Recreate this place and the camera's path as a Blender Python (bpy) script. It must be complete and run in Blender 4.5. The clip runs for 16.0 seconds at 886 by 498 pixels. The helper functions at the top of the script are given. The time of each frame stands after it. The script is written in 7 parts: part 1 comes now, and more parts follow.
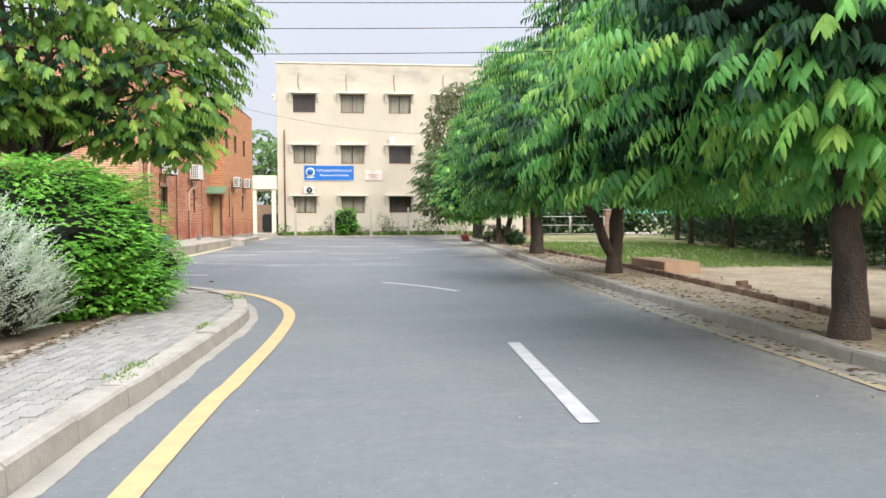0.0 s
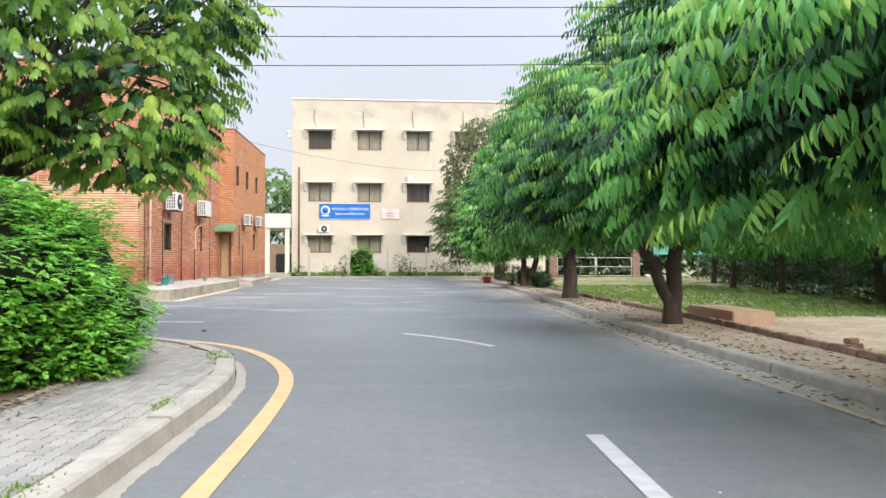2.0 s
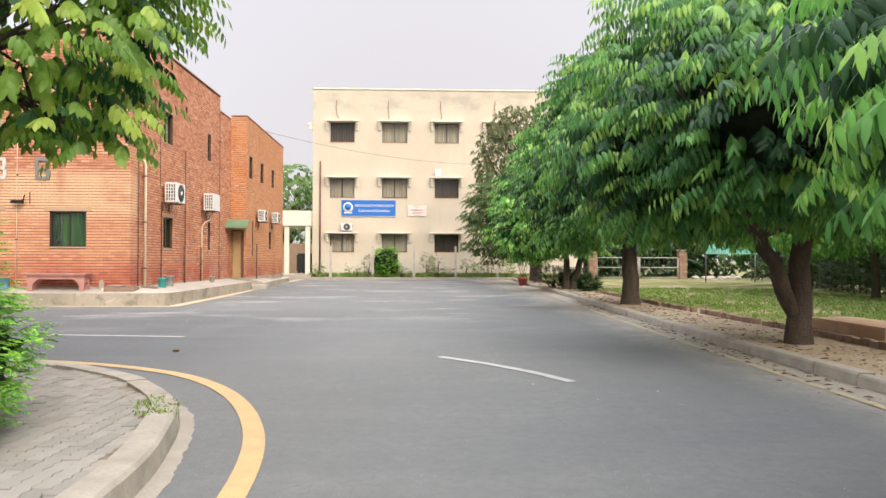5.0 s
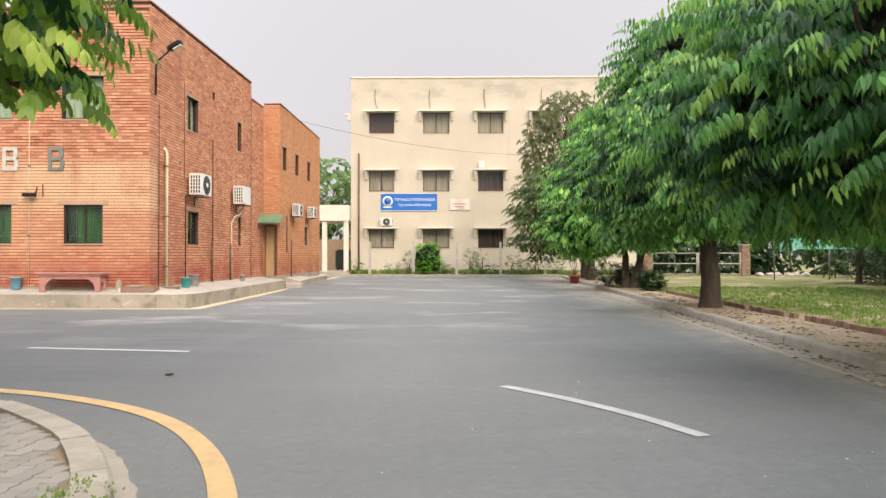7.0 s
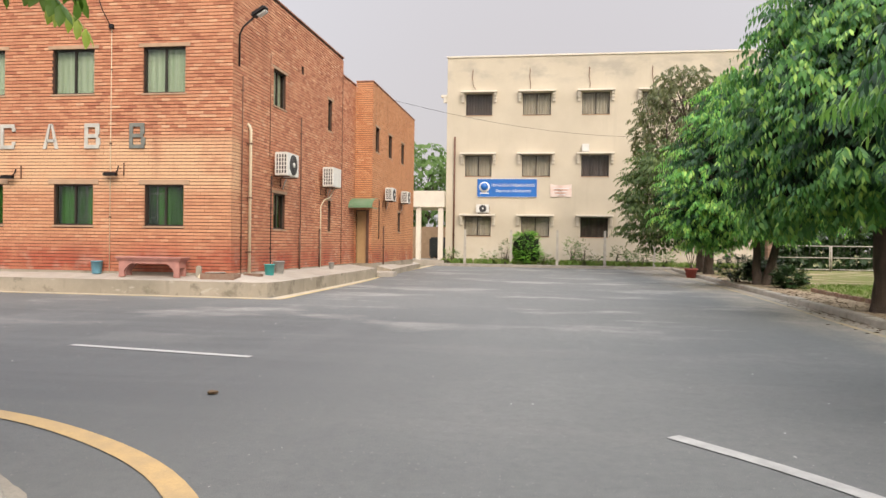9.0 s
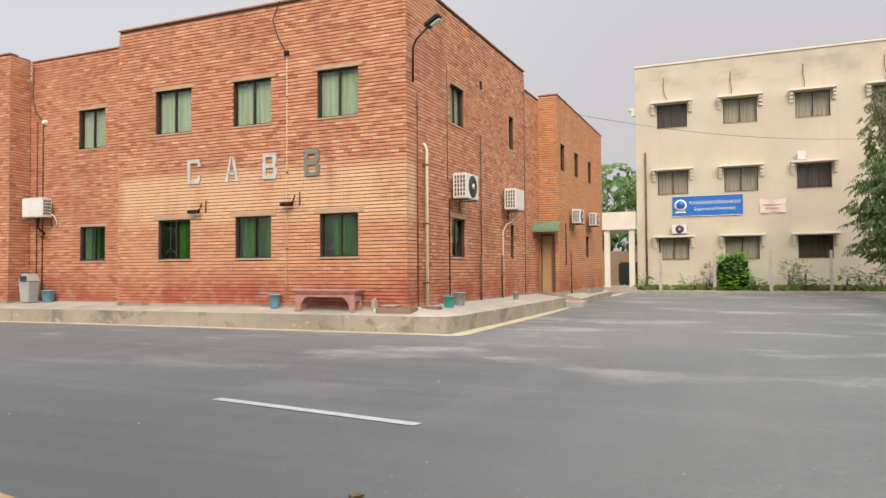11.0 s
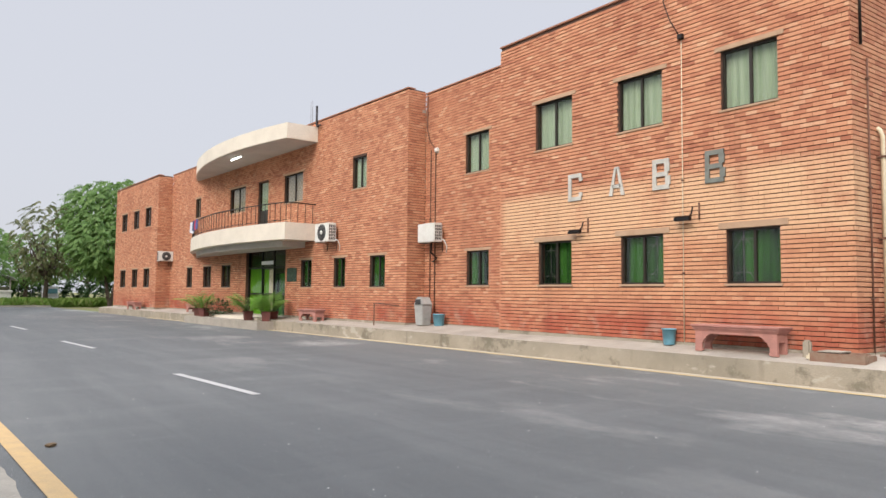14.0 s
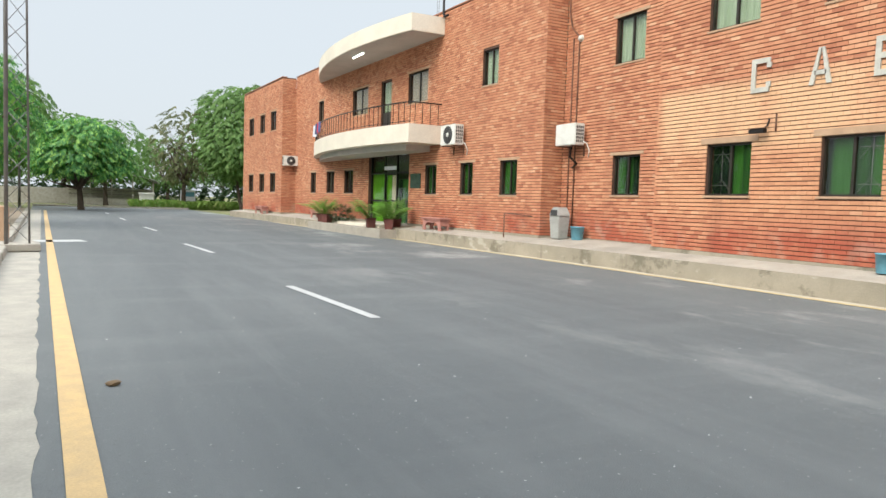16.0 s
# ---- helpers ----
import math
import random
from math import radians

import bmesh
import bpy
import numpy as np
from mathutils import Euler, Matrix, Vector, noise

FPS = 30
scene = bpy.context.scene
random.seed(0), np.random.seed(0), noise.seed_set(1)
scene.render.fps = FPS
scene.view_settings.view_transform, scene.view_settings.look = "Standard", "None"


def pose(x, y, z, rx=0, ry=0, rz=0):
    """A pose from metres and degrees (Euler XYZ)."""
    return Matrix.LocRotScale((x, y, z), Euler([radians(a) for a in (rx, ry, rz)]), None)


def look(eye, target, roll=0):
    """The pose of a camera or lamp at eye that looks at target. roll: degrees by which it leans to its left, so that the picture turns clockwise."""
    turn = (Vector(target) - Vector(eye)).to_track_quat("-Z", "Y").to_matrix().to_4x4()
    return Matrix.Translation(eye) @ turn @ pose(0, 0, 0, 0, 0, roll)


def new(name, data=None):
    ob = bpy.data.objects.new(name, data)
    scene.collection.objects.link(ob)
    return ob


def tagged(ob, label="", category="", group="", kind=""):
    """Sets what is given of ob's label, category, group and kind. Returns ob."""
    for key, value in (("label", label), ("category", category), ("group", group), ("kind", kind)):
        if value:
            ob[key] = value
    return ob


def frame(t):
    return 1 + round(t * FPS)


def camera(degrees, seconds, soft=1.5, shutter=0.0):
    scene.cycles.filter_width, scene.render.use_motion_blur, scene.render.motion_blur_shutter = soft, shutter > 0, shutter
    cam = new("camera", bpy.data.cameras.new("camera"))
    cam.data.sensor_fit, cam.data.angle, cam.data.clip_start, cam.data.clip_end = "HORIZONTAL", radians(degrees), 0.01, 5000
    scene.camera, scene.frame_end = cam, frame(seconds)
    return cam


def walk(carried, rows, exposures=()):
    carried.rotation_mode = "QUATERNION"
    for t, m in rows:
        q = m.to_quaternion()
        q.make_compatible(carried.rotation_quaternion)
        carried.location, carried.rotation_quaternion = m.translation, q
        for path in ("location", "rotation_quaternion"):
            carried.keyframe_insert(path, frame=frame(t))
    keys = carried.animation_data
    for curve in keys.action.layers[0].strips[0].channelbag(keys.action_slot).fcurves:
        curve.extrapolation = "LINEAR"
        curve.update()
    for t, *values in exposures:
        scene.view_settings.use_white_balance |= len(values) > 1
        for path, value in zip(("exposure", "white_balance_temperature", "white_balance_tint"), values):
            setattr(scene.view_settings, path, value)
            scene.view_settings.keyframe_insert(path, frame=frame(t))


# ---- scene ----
cam = camera(63.8, 16.0)
PATH = [
    (0, (0.174, -0.841, 1.463), (0.367, 1.147, 1.378), -0.2),
    (0.5, (0.179, -0.297, 1.461), (0.388, 1.692, 1.416), -0.6),
    (1, (0.174, 0.304, 1.488), (0.373, 2.294, 1.481), -0.9),
    (1.5, (0.095, 0.919, 1.489), (0.271, 2.911, 1.51), -0.6),
    (2, (0.103, 1.535, 1.458), (0.253, 3.529, 1.487), 0.1),
    (2.5, (0.046, 2.101, 1.428), (0.179, 4.096, 1.452), 0.5),
    (3, (0.029, 2.646, 1.417), (0.156, 4.642, 1.437), 0.6),
    (5.5, (0.015, 5.791, 1.41), (0.077, 7.79, 1.442), 0.1),
    (6, (-0.048, 6.397, 1.422), (-0.005, 8.396, 1.45), 0.1),
    (6.5, (-0.122, 7.018, 1.444), (-0.109, 9.018, 1.468), 0.0),
    (7, (-0.152, 7.609, 1.452), (-0.186, 9.609, 1.47), 0.0),
    (7.5, (-0.248, 8.211, 1.432), (-0.336, 10.209, 1.442), 0.2),
    (8, (-0.271, 8.807, 1.406), (-0.415, 10.802, 1.409), 0.5),
    (8.2, (-0.304, 9.035, 1.43), (-0.472, 11.028, 1.427), 0.6),
    (10.3, (-1.03, 11.6, 1.409), (-1.621, 13.511, 1.409), 0.1),
    (10.5, (-1.084, 11.825, 1.415), (-1.728, 13.718, 1.432), -0.1),
    (11, (-1.344, 12.263, 1.427), (-2.125, 14.103, 1.487), -0.4),
    (11.5, (-1.617, 12.752, 1.438), (-2.579, 14.503, 1.543), -0.7),
    (12, (-1.932, 13.298, 1.469), (-3.1, 14.915, 1.613), -1.0),
    (12.5, (-2.296, 13.634, 1.513), (-3.655, 15.092, 1.683), -1.2),
    (12.8, (-2.447, 13.824, 1.506), (-3.898, 15.19, 1.682), -1.2),
    (13, (-2.548, 13.97, 1.508), (-4.047, 15.283, 1.683), -1.0),
    (13.5, (-2.839, 14.283, 1.514), (-4.407, 15.512, 1.677), -0.3),
    (14, (-3.208, 14.565, 1.513), (-4.81, 15.755, 1.64), 0.6),
    (14.5, (-3.647, 14.924, 1.457), (-5.279, 16.079, 1.513), 1.3),
    (15, (-4.17, 15.146, 1.419), (-5.849, 16.231, 1.368), 2.0),
    (15.5, (-4.767, 15.315, 1.412), (-6.489, 16.325, 1.291), 2.3),
    (16, (-5.328, 15.484, 1.441), (-7.105, 16.394, 1.311), 1.9),
]
walk(cam, [(t, look(eye, target, roll)) for t, eye, target, roll in PATH],
     [(0, 0.66, 6050, 12), (1.5, 0.66, 5950, 13), (2.0, 0.66, 6000, 13), (2.5, 0.64, 6400, 15), (3.0, 0.64, 6500, 17), (6.5, 0.54, 6750, 15), (8.2, 0.40, 6750, 16), (10.5, 0.21, 6750, 14), (13.0, 0.20, 6380, 14), (15.0, 0.28, 6350, 12), (16, 0.42, 6250, 6)])

# ---- world, sun, exposure ----
world = bpy.data.worlds.new("world")
scene.world = world
world.use_nodes = True
wn, wl = world.node_tree.nodes, world.node_tree.links
wn.clear()
sky = wn.new("ShaderNodeTexSky")
sky.sky_type = "NISHITA"
sky.sun_disc = False
sky.sun_elevation = radians(39)
sky.sun_rotation = radians(152)
sky.altitude, sky.air_density, sky.dust_density, sky.ozone_density = 150, 1.2, 6.0, 1.0
# the haze of an overcast day over the clear sky: brighter overhead than at the horizon
where = wn.new("ShaderNodeTexCoord")
split = wn.new("ShaderNodeSeparateXYZ")
wl.new(where.outputs["Generated"], split.inputs[0])
rise = wn.new("ShaderNodeMapRange")
rise.inputs["From Min"].default_value, rise.inputs["From Max"].default_value = 0.43, 0.68
wl.new(split.outputs[2], rise.inputs["Value"])
cloud = wn.new("ShaderNodeMix")
cloud.data_type = "RGBA"
cloud.inputs[6].default_value = (6.35, 6.58, 6.92, 1)
cloud.inputs[7].default_value = (22.0, 22.8, 23.6, 1)
wl.new(rise.outputs[0], cloud.inputs[0])
# away from the sun the haze at the horizon is duller
away = wn.new("ShaderNodeMapRange")
away.inputs["From Min"].default_value, away.inputs["From Max"].default_value = 0.84, 0.98
wl.new(split.outputs[1], away.inputs["Value"])
dull = wn.new("ShaderNodeMix")
dull.data_type = "RGBA"
dull.inputs[6].default_value = (6.35, 6.58, 6.92, 1)
dull.inputs[7].default_value = (5.5, 5.45, 5.55, 1)
wl.new(away.outputs[0], dull.inputs[0])
wl.new(dull.outputs[2], cloud.inputs[6])
haze = wn.new("ShaderNodeMix")
haze.data_type = "RGBA"
haze.inputs[0].default_value = 0.88
back = wn.new("ShaderNodeBackground")
back.inputs[1].default_value = 0.1
wout = wn.new("ShaderNodeOutputWorld")
wl.new(sky.outputs[0], haze.inputs[6])
wl.new(cloud.outputs[2], haze.inputs[7])
wl.new(haze.outputs[2], back.inputs[0])
wl.new(back.outputs[0], wout.inputs[0])
sun = new("sun", bpy.data.lights.new("sun", "SUN"))
sun.data.energy, sun.data.angle, sun.data.color = 2.4, radians(36), (1.0, 0.90, 0.77)
sun.matrix_world = look((42, -60, 72), (0, 20, 0))
# ---- materials ----
def ramp_mix(nt, fac, a, b):
    m = nt.nodes.new("ShaderNodeMix")
    m.data_type = "RGBA"
    for sock, val in ((0, fac), (6, a), (7, b)):
        if hasattr(val, "links"):
            nt.links.new(val, m.inputs[sock])
        else:
            m.inputs[sock].default_value = val if sock == 0 else (*val, 1)
    return m.outputs[2]


def noise_fac(nt, coord, scale, lo=0.4, hi=0.6, detail=4.0, rough=0.6, stretch=None):
    n = nt.nodes.new("ShaderNodeTexNoise")
    n.inputs["Scale"].default_value, n.inputs["Detail"].default_value = scale, detail
    n.inputs["Roughness"].default_value = rough
    if stretch:
        mp = nt.nodes.new("ShaderNodeMapping")
        mp.inputs["Scale"].default_value = stretch
        nt.links.new(coord, mp.inputs["Vector"])
        coord = mp.outputs[0]
    nt.links.new(coord, n.inputs["Vector"])
    r = nt.nodes.new("ShaderNodeMapRange")
    r.inputs["From Min"].default_value, r.inputs["From Max"].default_value = lo, hi
    nt.links.new(n.outputs["Fac"], r.inputs["Value"])
    return r.outputs[0]


def band_fac(nt, coord, axis, lo, hi, soft):
    """1 between lo and hi along one axis of coord, fading over soft."""
    sep = nt.nodes.new("ShaderNodeSeparateXYZ")
    nt.links.new(coord, sep.inputs[0])
    outs = []
    for edge, flip in ((lo, False), (hi, True)):
        r = nt.nodes.new("ShaderNodeMapRange")
        r.inputs["From Min"].default_value, r.inputs["From Max"].default_value = edge - soft, edge + soft
        r.inputs["To Min"].default_value, r.inputs["To Max"].default_value = (1, 0) if flip else (0, 1)
        nt.links.new(sep.outputs[axis], r.inputs["Value"])
        outs.append(r.outputs[0])
    return times(nt, *outs)


def times(nt, a, b):
    m = nt.nodes.new("ShaderNodeMath")
    m.operation = "MULTIPLY"
    for i, v in enumerate((a, b)):
        if hasattr(v, "links"):
            nt.links.new(v, m.inputs[i])
        else:
            m.inputs[i].default_value = v
    return m.outputs[0]


def start_mat(name, rough=0.8, metal=0.0, spec=0.5):
    m = bpy.data.materials.new(name)
    m.use_nodes = True
    nt = m.node_tree
    b = nt.nodes["Principled BSDF"]
    b.inputs["Roughness"].default_value, b.inputs["Metallic"].default_value = rough, metal
    b.inputs["Specular IOR Level"].default_value = spec
    geo = nt.nodes.new("ShaderNodeNewGeometry")
    return m, nt, b, geo.outputs["Position"], geo


def bump(nt, b, fac, strength, dist):
    n = nt.nodes.new("ShaderNodeBump")
    n.inputs["Strength"].default_value, n.inputs["Distance"].default_value = strength, dist
    nt.links.new(fac, n.inputs["Height"])
    nt.links.new(n.outputs[0], b.inputs["Normal"])


def plain(name, col, col2=None, rough=0.7, metal=0.0, grain=8.0, fine=60.0, relief=0.3, dist=0.004, spec=0.5, stretch=None):
    """Two-scale mottled surface."""
    m, nt, b, pos, _ = start_mat(name, rough, metal, spec)
    col2 = col2 or tuple(c * 0.75 for c in col)
    big = noise_fac(nt, pos, grain, 0.35, 0.7, stretch=stretch)
    small = noise_fac(nt, pos, fine, 0.3, 0.75, 3)
    c = ramp_mix(nt, big, col, col2)
    c = ramp_mix(nt, times(nt, small, 0.35), c, tuple(x * 0.6 for x in col2))
    nt.links.new(c, b.inputs["Base Color"])
    if relief:
        bump(nt, b, small, relief, dist)
    return m


def random_fac(nt, geo, single):
    """A random number for each piece: for each object, or for each island of a joined mesh."""
    if single:
        return nt.nodes.new("ShaderNodeObjectInfo").outputs["Random"]
    return geo.outputs["Random Per Island"]


def colour_ramp(nt, fac, stops):
    r = nt.nodes.new("ShaderNodeValToRGB")
    el = r.color_ramp.elements
    while len(el) < len(stops):
        el.new(0.5)
    for e, (p, c) in zip(el, stops):
        e.position, e.color = p, (*c, 1)
    nt.links.new(fac, r.inputs[0])
    return r.outputs[0]


def brick_mat(name, single, palette, pale=None):
    m, nt, b, pos, geo = start_mat(name, 0.85, 0, 0.3)
    c = colour_ramp(nt, random_fac(nt, geo, single), palette)
    patch = noise_fac(nt, pos, 0.55, 0.42, 0.66)
    c = ramp_mix(nt, times(nt, patch, 0.35), c, (0.36, 0.13, 0.075))
    if pale:
        # paler bricks laid between the two rows of windows, thinning out downwards
        side = times(nt, band_fac(nt, pos, 0, -18.2, -8.0, 0.15), band_fac(nt, pos, 1, 20.0, 28.3, 0.1))
        mixed = noise_fac(nt, pos, 1.1, 0.2, 0.5, 5, 0.7)
        f = times(nt, times(nt, band_fac(nt, pos, 2, 2.75, 4.15, 0.16), side), times(nt, mixed, 0.95))
        g = times(nt, times(nt, band_fac(nt, pos, 2, 1.35, 2.9, 0.35), side), times(nt, mixed, 0.45))
        c = ramp_mix(nt, g, c, (0.66, 0.36, 0.20))
        c = ramp_mix(nt, f, c, (0.74, 0.47, 0.28))
        c = ramp_mix(nt, times(nt, band_fac(nt, pos, 1, 39.2, 60.0, 0.2), 0.45), c, (0.66, 0.33, 0.13))
    damp = times(nt, band_fac(nt, pos, 2, -1.0, 1.25, 0.35), noise_fac(nt, pos, 0.8, 0.3, 0.62))
    c = ramp_mix(nt, times(nt, damp, 0.9), c, (0.38, 0.085, 0.05))
    salt = times(nt, band_fac(nt, pos, 2, 0.2, 1.0, 0.3), noise_fac(nt, pos, 2.1, 0.52, 0.66))
    c = ramp_mix(nt, times(nt, salt, 0.45), c, (0.55, 0.42, 0.33))
    streak = noise_fac(nt, pos, 1.6, 0.56, 0.75, stretch=(1.0, 1.0, 0.12))
    c = ramp_mix(nt, times(nt, streak, 0.3), c, (0.17, 0.075, 0.05))
    fine = noise_fac(nt, pos, 70, 0.3, 0.7, 3)
    c = ramp_mix(nt, times(nt, fine, 0.25), c, (0.22, 0.09, 0.055))
    nt.links.new(c, b.inputs["Base Color"])
    bump(nt, b, fine, 0.5, 0.004)
    return m


RED = [(0.0, (0.40, 0.155, 0.09)), (0.12, (0.50, 0.212, 0.12)), (0.35, (0.58, 0.26, 0.148)), (0.65, (0.615, 0.295, 0.168)), (0.93, (0.65, 0.335, 0.195)), (0.985, (0.71, 0.42, 0.26))]
M_BRICK = brick_mat("red_brick", False, RED, True)
M_BRICK_ONE = brick_mat("red_brick_single", True, RED, True)
M_MORTAR = plain("raked_mortar", (0.14, 0.078, 0.055), (0.09, 0.05, 0.038), 0.95, grain=3, relief=0.5)


def edging_mat():
    m, nt, b, pos, geo = start_mat("edging_brick", 0.9, 0, 0.25)
    c = colour_ramp(nt, random_fac(nt, geo, True), [(0.0, (0.20, 0.115, 0.08)), (0.6, (0.28, 0.165, 0.115)), (1.0, (0.34, 0.25, 0.19))])
    c = ramp_mix(nt, times(nt, noise_fac(nt, pos, 7, 0.4, 0.65), 0.5), c, (0.30, 0.25, 0.19))
    fine = noise_fac(nt, pos, 60, 0.3, 0.7, 3)
    c = ramp_mix(nt, times(nt, fine, 0.3), c, (0.13, 0.08, 0.06))
    nt.links.new(c, b.inputs["Base Color"])
    bump(nt, b, fine, 0.5, 0.004)
    return m


M_EDGING = edging_mat()


def asphalt_mat():
    m, nt, b, pos, _ = start_mat("asphalt", 0.8, 0, 0.35)
    big = noise_fac(nt, pos, 0.22, 0.35, 0.68)
    c = ramp_mix(nt, big, (0.140, 0.150, 0.148), (0.172, 0.181, 0.176))
    drag = noise_fac(nt, pos, 0.5, 0.5, 0.72, stretch=(0.35, 1.6, 1.0))
    c = ramp_mix(nt, times(nt, drag, 0.35), c, (0.25, 0.245, 0.235))
    # asphalt is darker along the branch road
    branch_tone = times(nt, band_fac(nt, pos, 0, -90, -2.2, 1.6), band_fac(nt, pos, 1, 15.0, 24.5, 1.8))
    c = ramp_mix(nt, times(nt, branch_tone, 0.85), c, (0.066, 0.072, 0.076))
    dust = times(nt, noise_fac(nt, pos, 0.42, 0.53, 0.64, 6, 0.68, stretch=(0.55, 1.0, 1.0)), band_fac(nt, pos, 1, 21.5, 60.0, 3.0))
    c = ramp_mix(nt, times(nt, dust, 0.75), c, (0.42, 0.405, 0.38))
    silt = times(nt, band_fac(nt, pos, 0, 4.25, 9.0, 0.55), noise_fac(nt, pos, 1.5, 0.25, 0.6, 5, stretch=(1.0, 0.5, 1.0)))
    c = ramp_mix(nt, times(nt, silt, 0.9), c, (0.44, 0.39, 0.315))
    worn = noise_fac(nt, pos, 2.4, 0.38, 0.66, 6, 0.7)
    c = ramp_mix(nt, times(nt, worn, 0.3), c, (0.105, 0.11, 0.112))
    lane = noise_fac(nt, pos, 0.9, 0.5, 0.75, 4, stretch=(1.2, 0.18, 1.0))
    c = ramp_mix(nt, times(nt, lane, 0.25), c, (0.21, 0.212, 0.21))
    rut = times(nt, noise_fac(nt, pos, 1.3, 0.45, 0.68, 5, 0.65, stretch=(0.12, 1.3, 1.0)), band_fac(nt, pos, 0, -90, -3.0, 2.0))
    c = ramp_mix(nt, times(nt, rut, 0.35), c, (0.17, 0.175, 0.175))
    mott = noise_fac(nt, pos, 9.0, 0.42, 0.62, 5, 0.75)
    c = ramp_mix(nt, times(nt, mott, 0.42), c, (0.10, 0.106, 0.108))
    pit = noise_fac(nt, pos, 26, 0.66, 0.72, 2)
    c = ramp_mix(nt, times(nt, pit, 0.5), c, (0.06, 0.062, 0.064))
    stone = noise_fac(nt, pos, 90, 0.35, 0.72, 2)
    c = ramp_mix(nt, times(nt, stone, 0.5), c, (0.10, 0.103, 0.107))
    chip = noise_fac(nt, pos, 34, 0.69, 0.73, 2)
    c = ramp_mix(nt, times(nt, chip, 0.8), c, (0.36, 0.36, 0.35))
    nt.links.new(c, b.inputs["Base Color"])
    bump(nt, b, stone, 0.5, 0.006)
    return m


M_ASPHALT = asphalt_mat()
M_DUST = plain("dusty_concrete_gutter", (0.36, 0.33, 0.28), (0.26, 0.24, 0.21), 0.95, grain=2.5, fine=45)
M_DUSTLINE = plain("kerb_dust", (0.34, 0.305, 0.25), (0.26, 0.24, 0.205), 0.95, grain=2.5, fine=45)
M_SILT = plain("sandy_silt", (0.52, 0.45, 0.345), (0.41, 0.355, 0.28), 0.95, grain=2.0, fine=40)
M_KERB = plain("weathered_kerb_concrete", (0.37, 0.338, 0.285), (0.26, 0.236, 0.198), 0.9, grain=3.5, fine=50, relief=0.5)
M_CONCRETE = plain("walkway_concrete", (0.42, 0.38, 0.32), (0.30, 0.27, 0.23), 0.9, grain=1.3, fine=35, relief=0.4)


def plinth_mat():
    m, nt, b, pos, _ = start_mat("stained_plinth_concrete", 0.9, 0, 0.3)
    c = ramp_mix(nt, noise_fac(nt, pos, 0.7, 0.35, 0.65), (0.37, 0.325, 0.255), (0.27, 0.24, 0.185))
    moss = noise_fac(nt, pos, 1.7, 0.55, 0.64, 5, 0.65)
    c = ramp_mix(nt, times(nt, moss, 0.6), c, (0.115, 0.105, 0.075))
    peel = noise_fac(nt, pos, 2.6, 0.60, 0.66, 5, 0.6, stretch=(0.7, 0.7, 1.3))
    c = ramp_mix(nt, times(nt, peel, 0.6), c, (0.50, 0.46, 0.39))
    drip = noise_fac(nt, pos, 3.0, 0.60, 0.72, 3, stretch=(1.0, 1.0, 0.15))
    c = ramp_mix(nt, times(nt, drip, 0.45), c, (0.14, 0.12, 0.09))
    fine = noise_fac(nt, pos, 35, 0.3, 0.7, 3)
    c = ramp_mix(nt, times(nt, fine, 0.25), c, (0.20, 0.175, 0.14))
    nt.links.new(c, b.inputs["Base Color"])
    bump(nt, b, fine, 0.5, 0.006)
    return m


M_PLINTH = plinth_mat()
M_SOIL = plain("dry_soil", (0.27, 0.21, 0.15), (0.17, 0.13, 0.09), 1.0, grain=2.2, fine=40, relief=0.8, dist=0.015)
M_YELLOW = plain("worn_yellow_paint", (0.52, 0.35, 0.155), (0.41, 0.29, 0.15), 0.75, grain=5, fine=80, relief=0.2)
M_YELLOW_PALE = plain("pale_yellow_paint", (0.60, 0.46, 0.22), (0.47, 0.37, 0.19), 0.8, grain=3, fine=70)
M_YELLOW_OLD = plain("faded_yellow_paint", (0.42, 0.34, 0.20), (0.30, 0.27, 0.22), 0.85, grain=2.5, fine=60)
M_WHITE_LINE = plain("worn_white_paint", (0.44, 0.44, 0.43), (0.32, 0.32, 0.315), 0.75, grain=6, fine=90)


def plaster_mat():
    m, nt, b, pos, _ = start_mat("cream_plaster", 0.88, 0, 0.3)
    c = ramp_mix(nt, noise_fac(nt, pos, 0.45, 0.35, 0.68), (0.565, 0.505, 0.395), (0.50, 0.445, 0.345))
    stain = times(nt, noise_fac(nt, pos, 1.1, 0.46, 0.66, 5, stretch=(0.6, 1.0, 1.0)), band_fac(nt, pos, 2, 12.3, 13.7, 0.35))
    c = ramp_mix(nt, times(nt, stain, 0.75), c, (0.36, 0.33, 0.28))
    run = noise_fac(nt, pos, 1.3, 0.57, 0.74, stretch=(1.6, 1.0, 0.10))
    c = ramp_mix(nt, times(nt, run, 0.3), c, (0.40, 0.35, 0.27))
    low = times(nt, band_fac(nt, pos, 2, -1.0, 1.3, 0.5), noise_fac(nt, pos, 1.6, 0.4, 0.65))
    c = ramp_mix(nt, times(nt, low, 0.4), c, (0.62, 0.59, 0.53))
    fine = noise_fac(nt, pos, 25, 0.3, 0.75, 3)
    c = ramp_mix(nt, times(nt, fine, 0.15), c, (0.40, 0.34, 0.26))
    nt.links.new(c, b.inputs["Base Color"])
    bump(nt, b, fine, 0.15, 0.004)
    return m


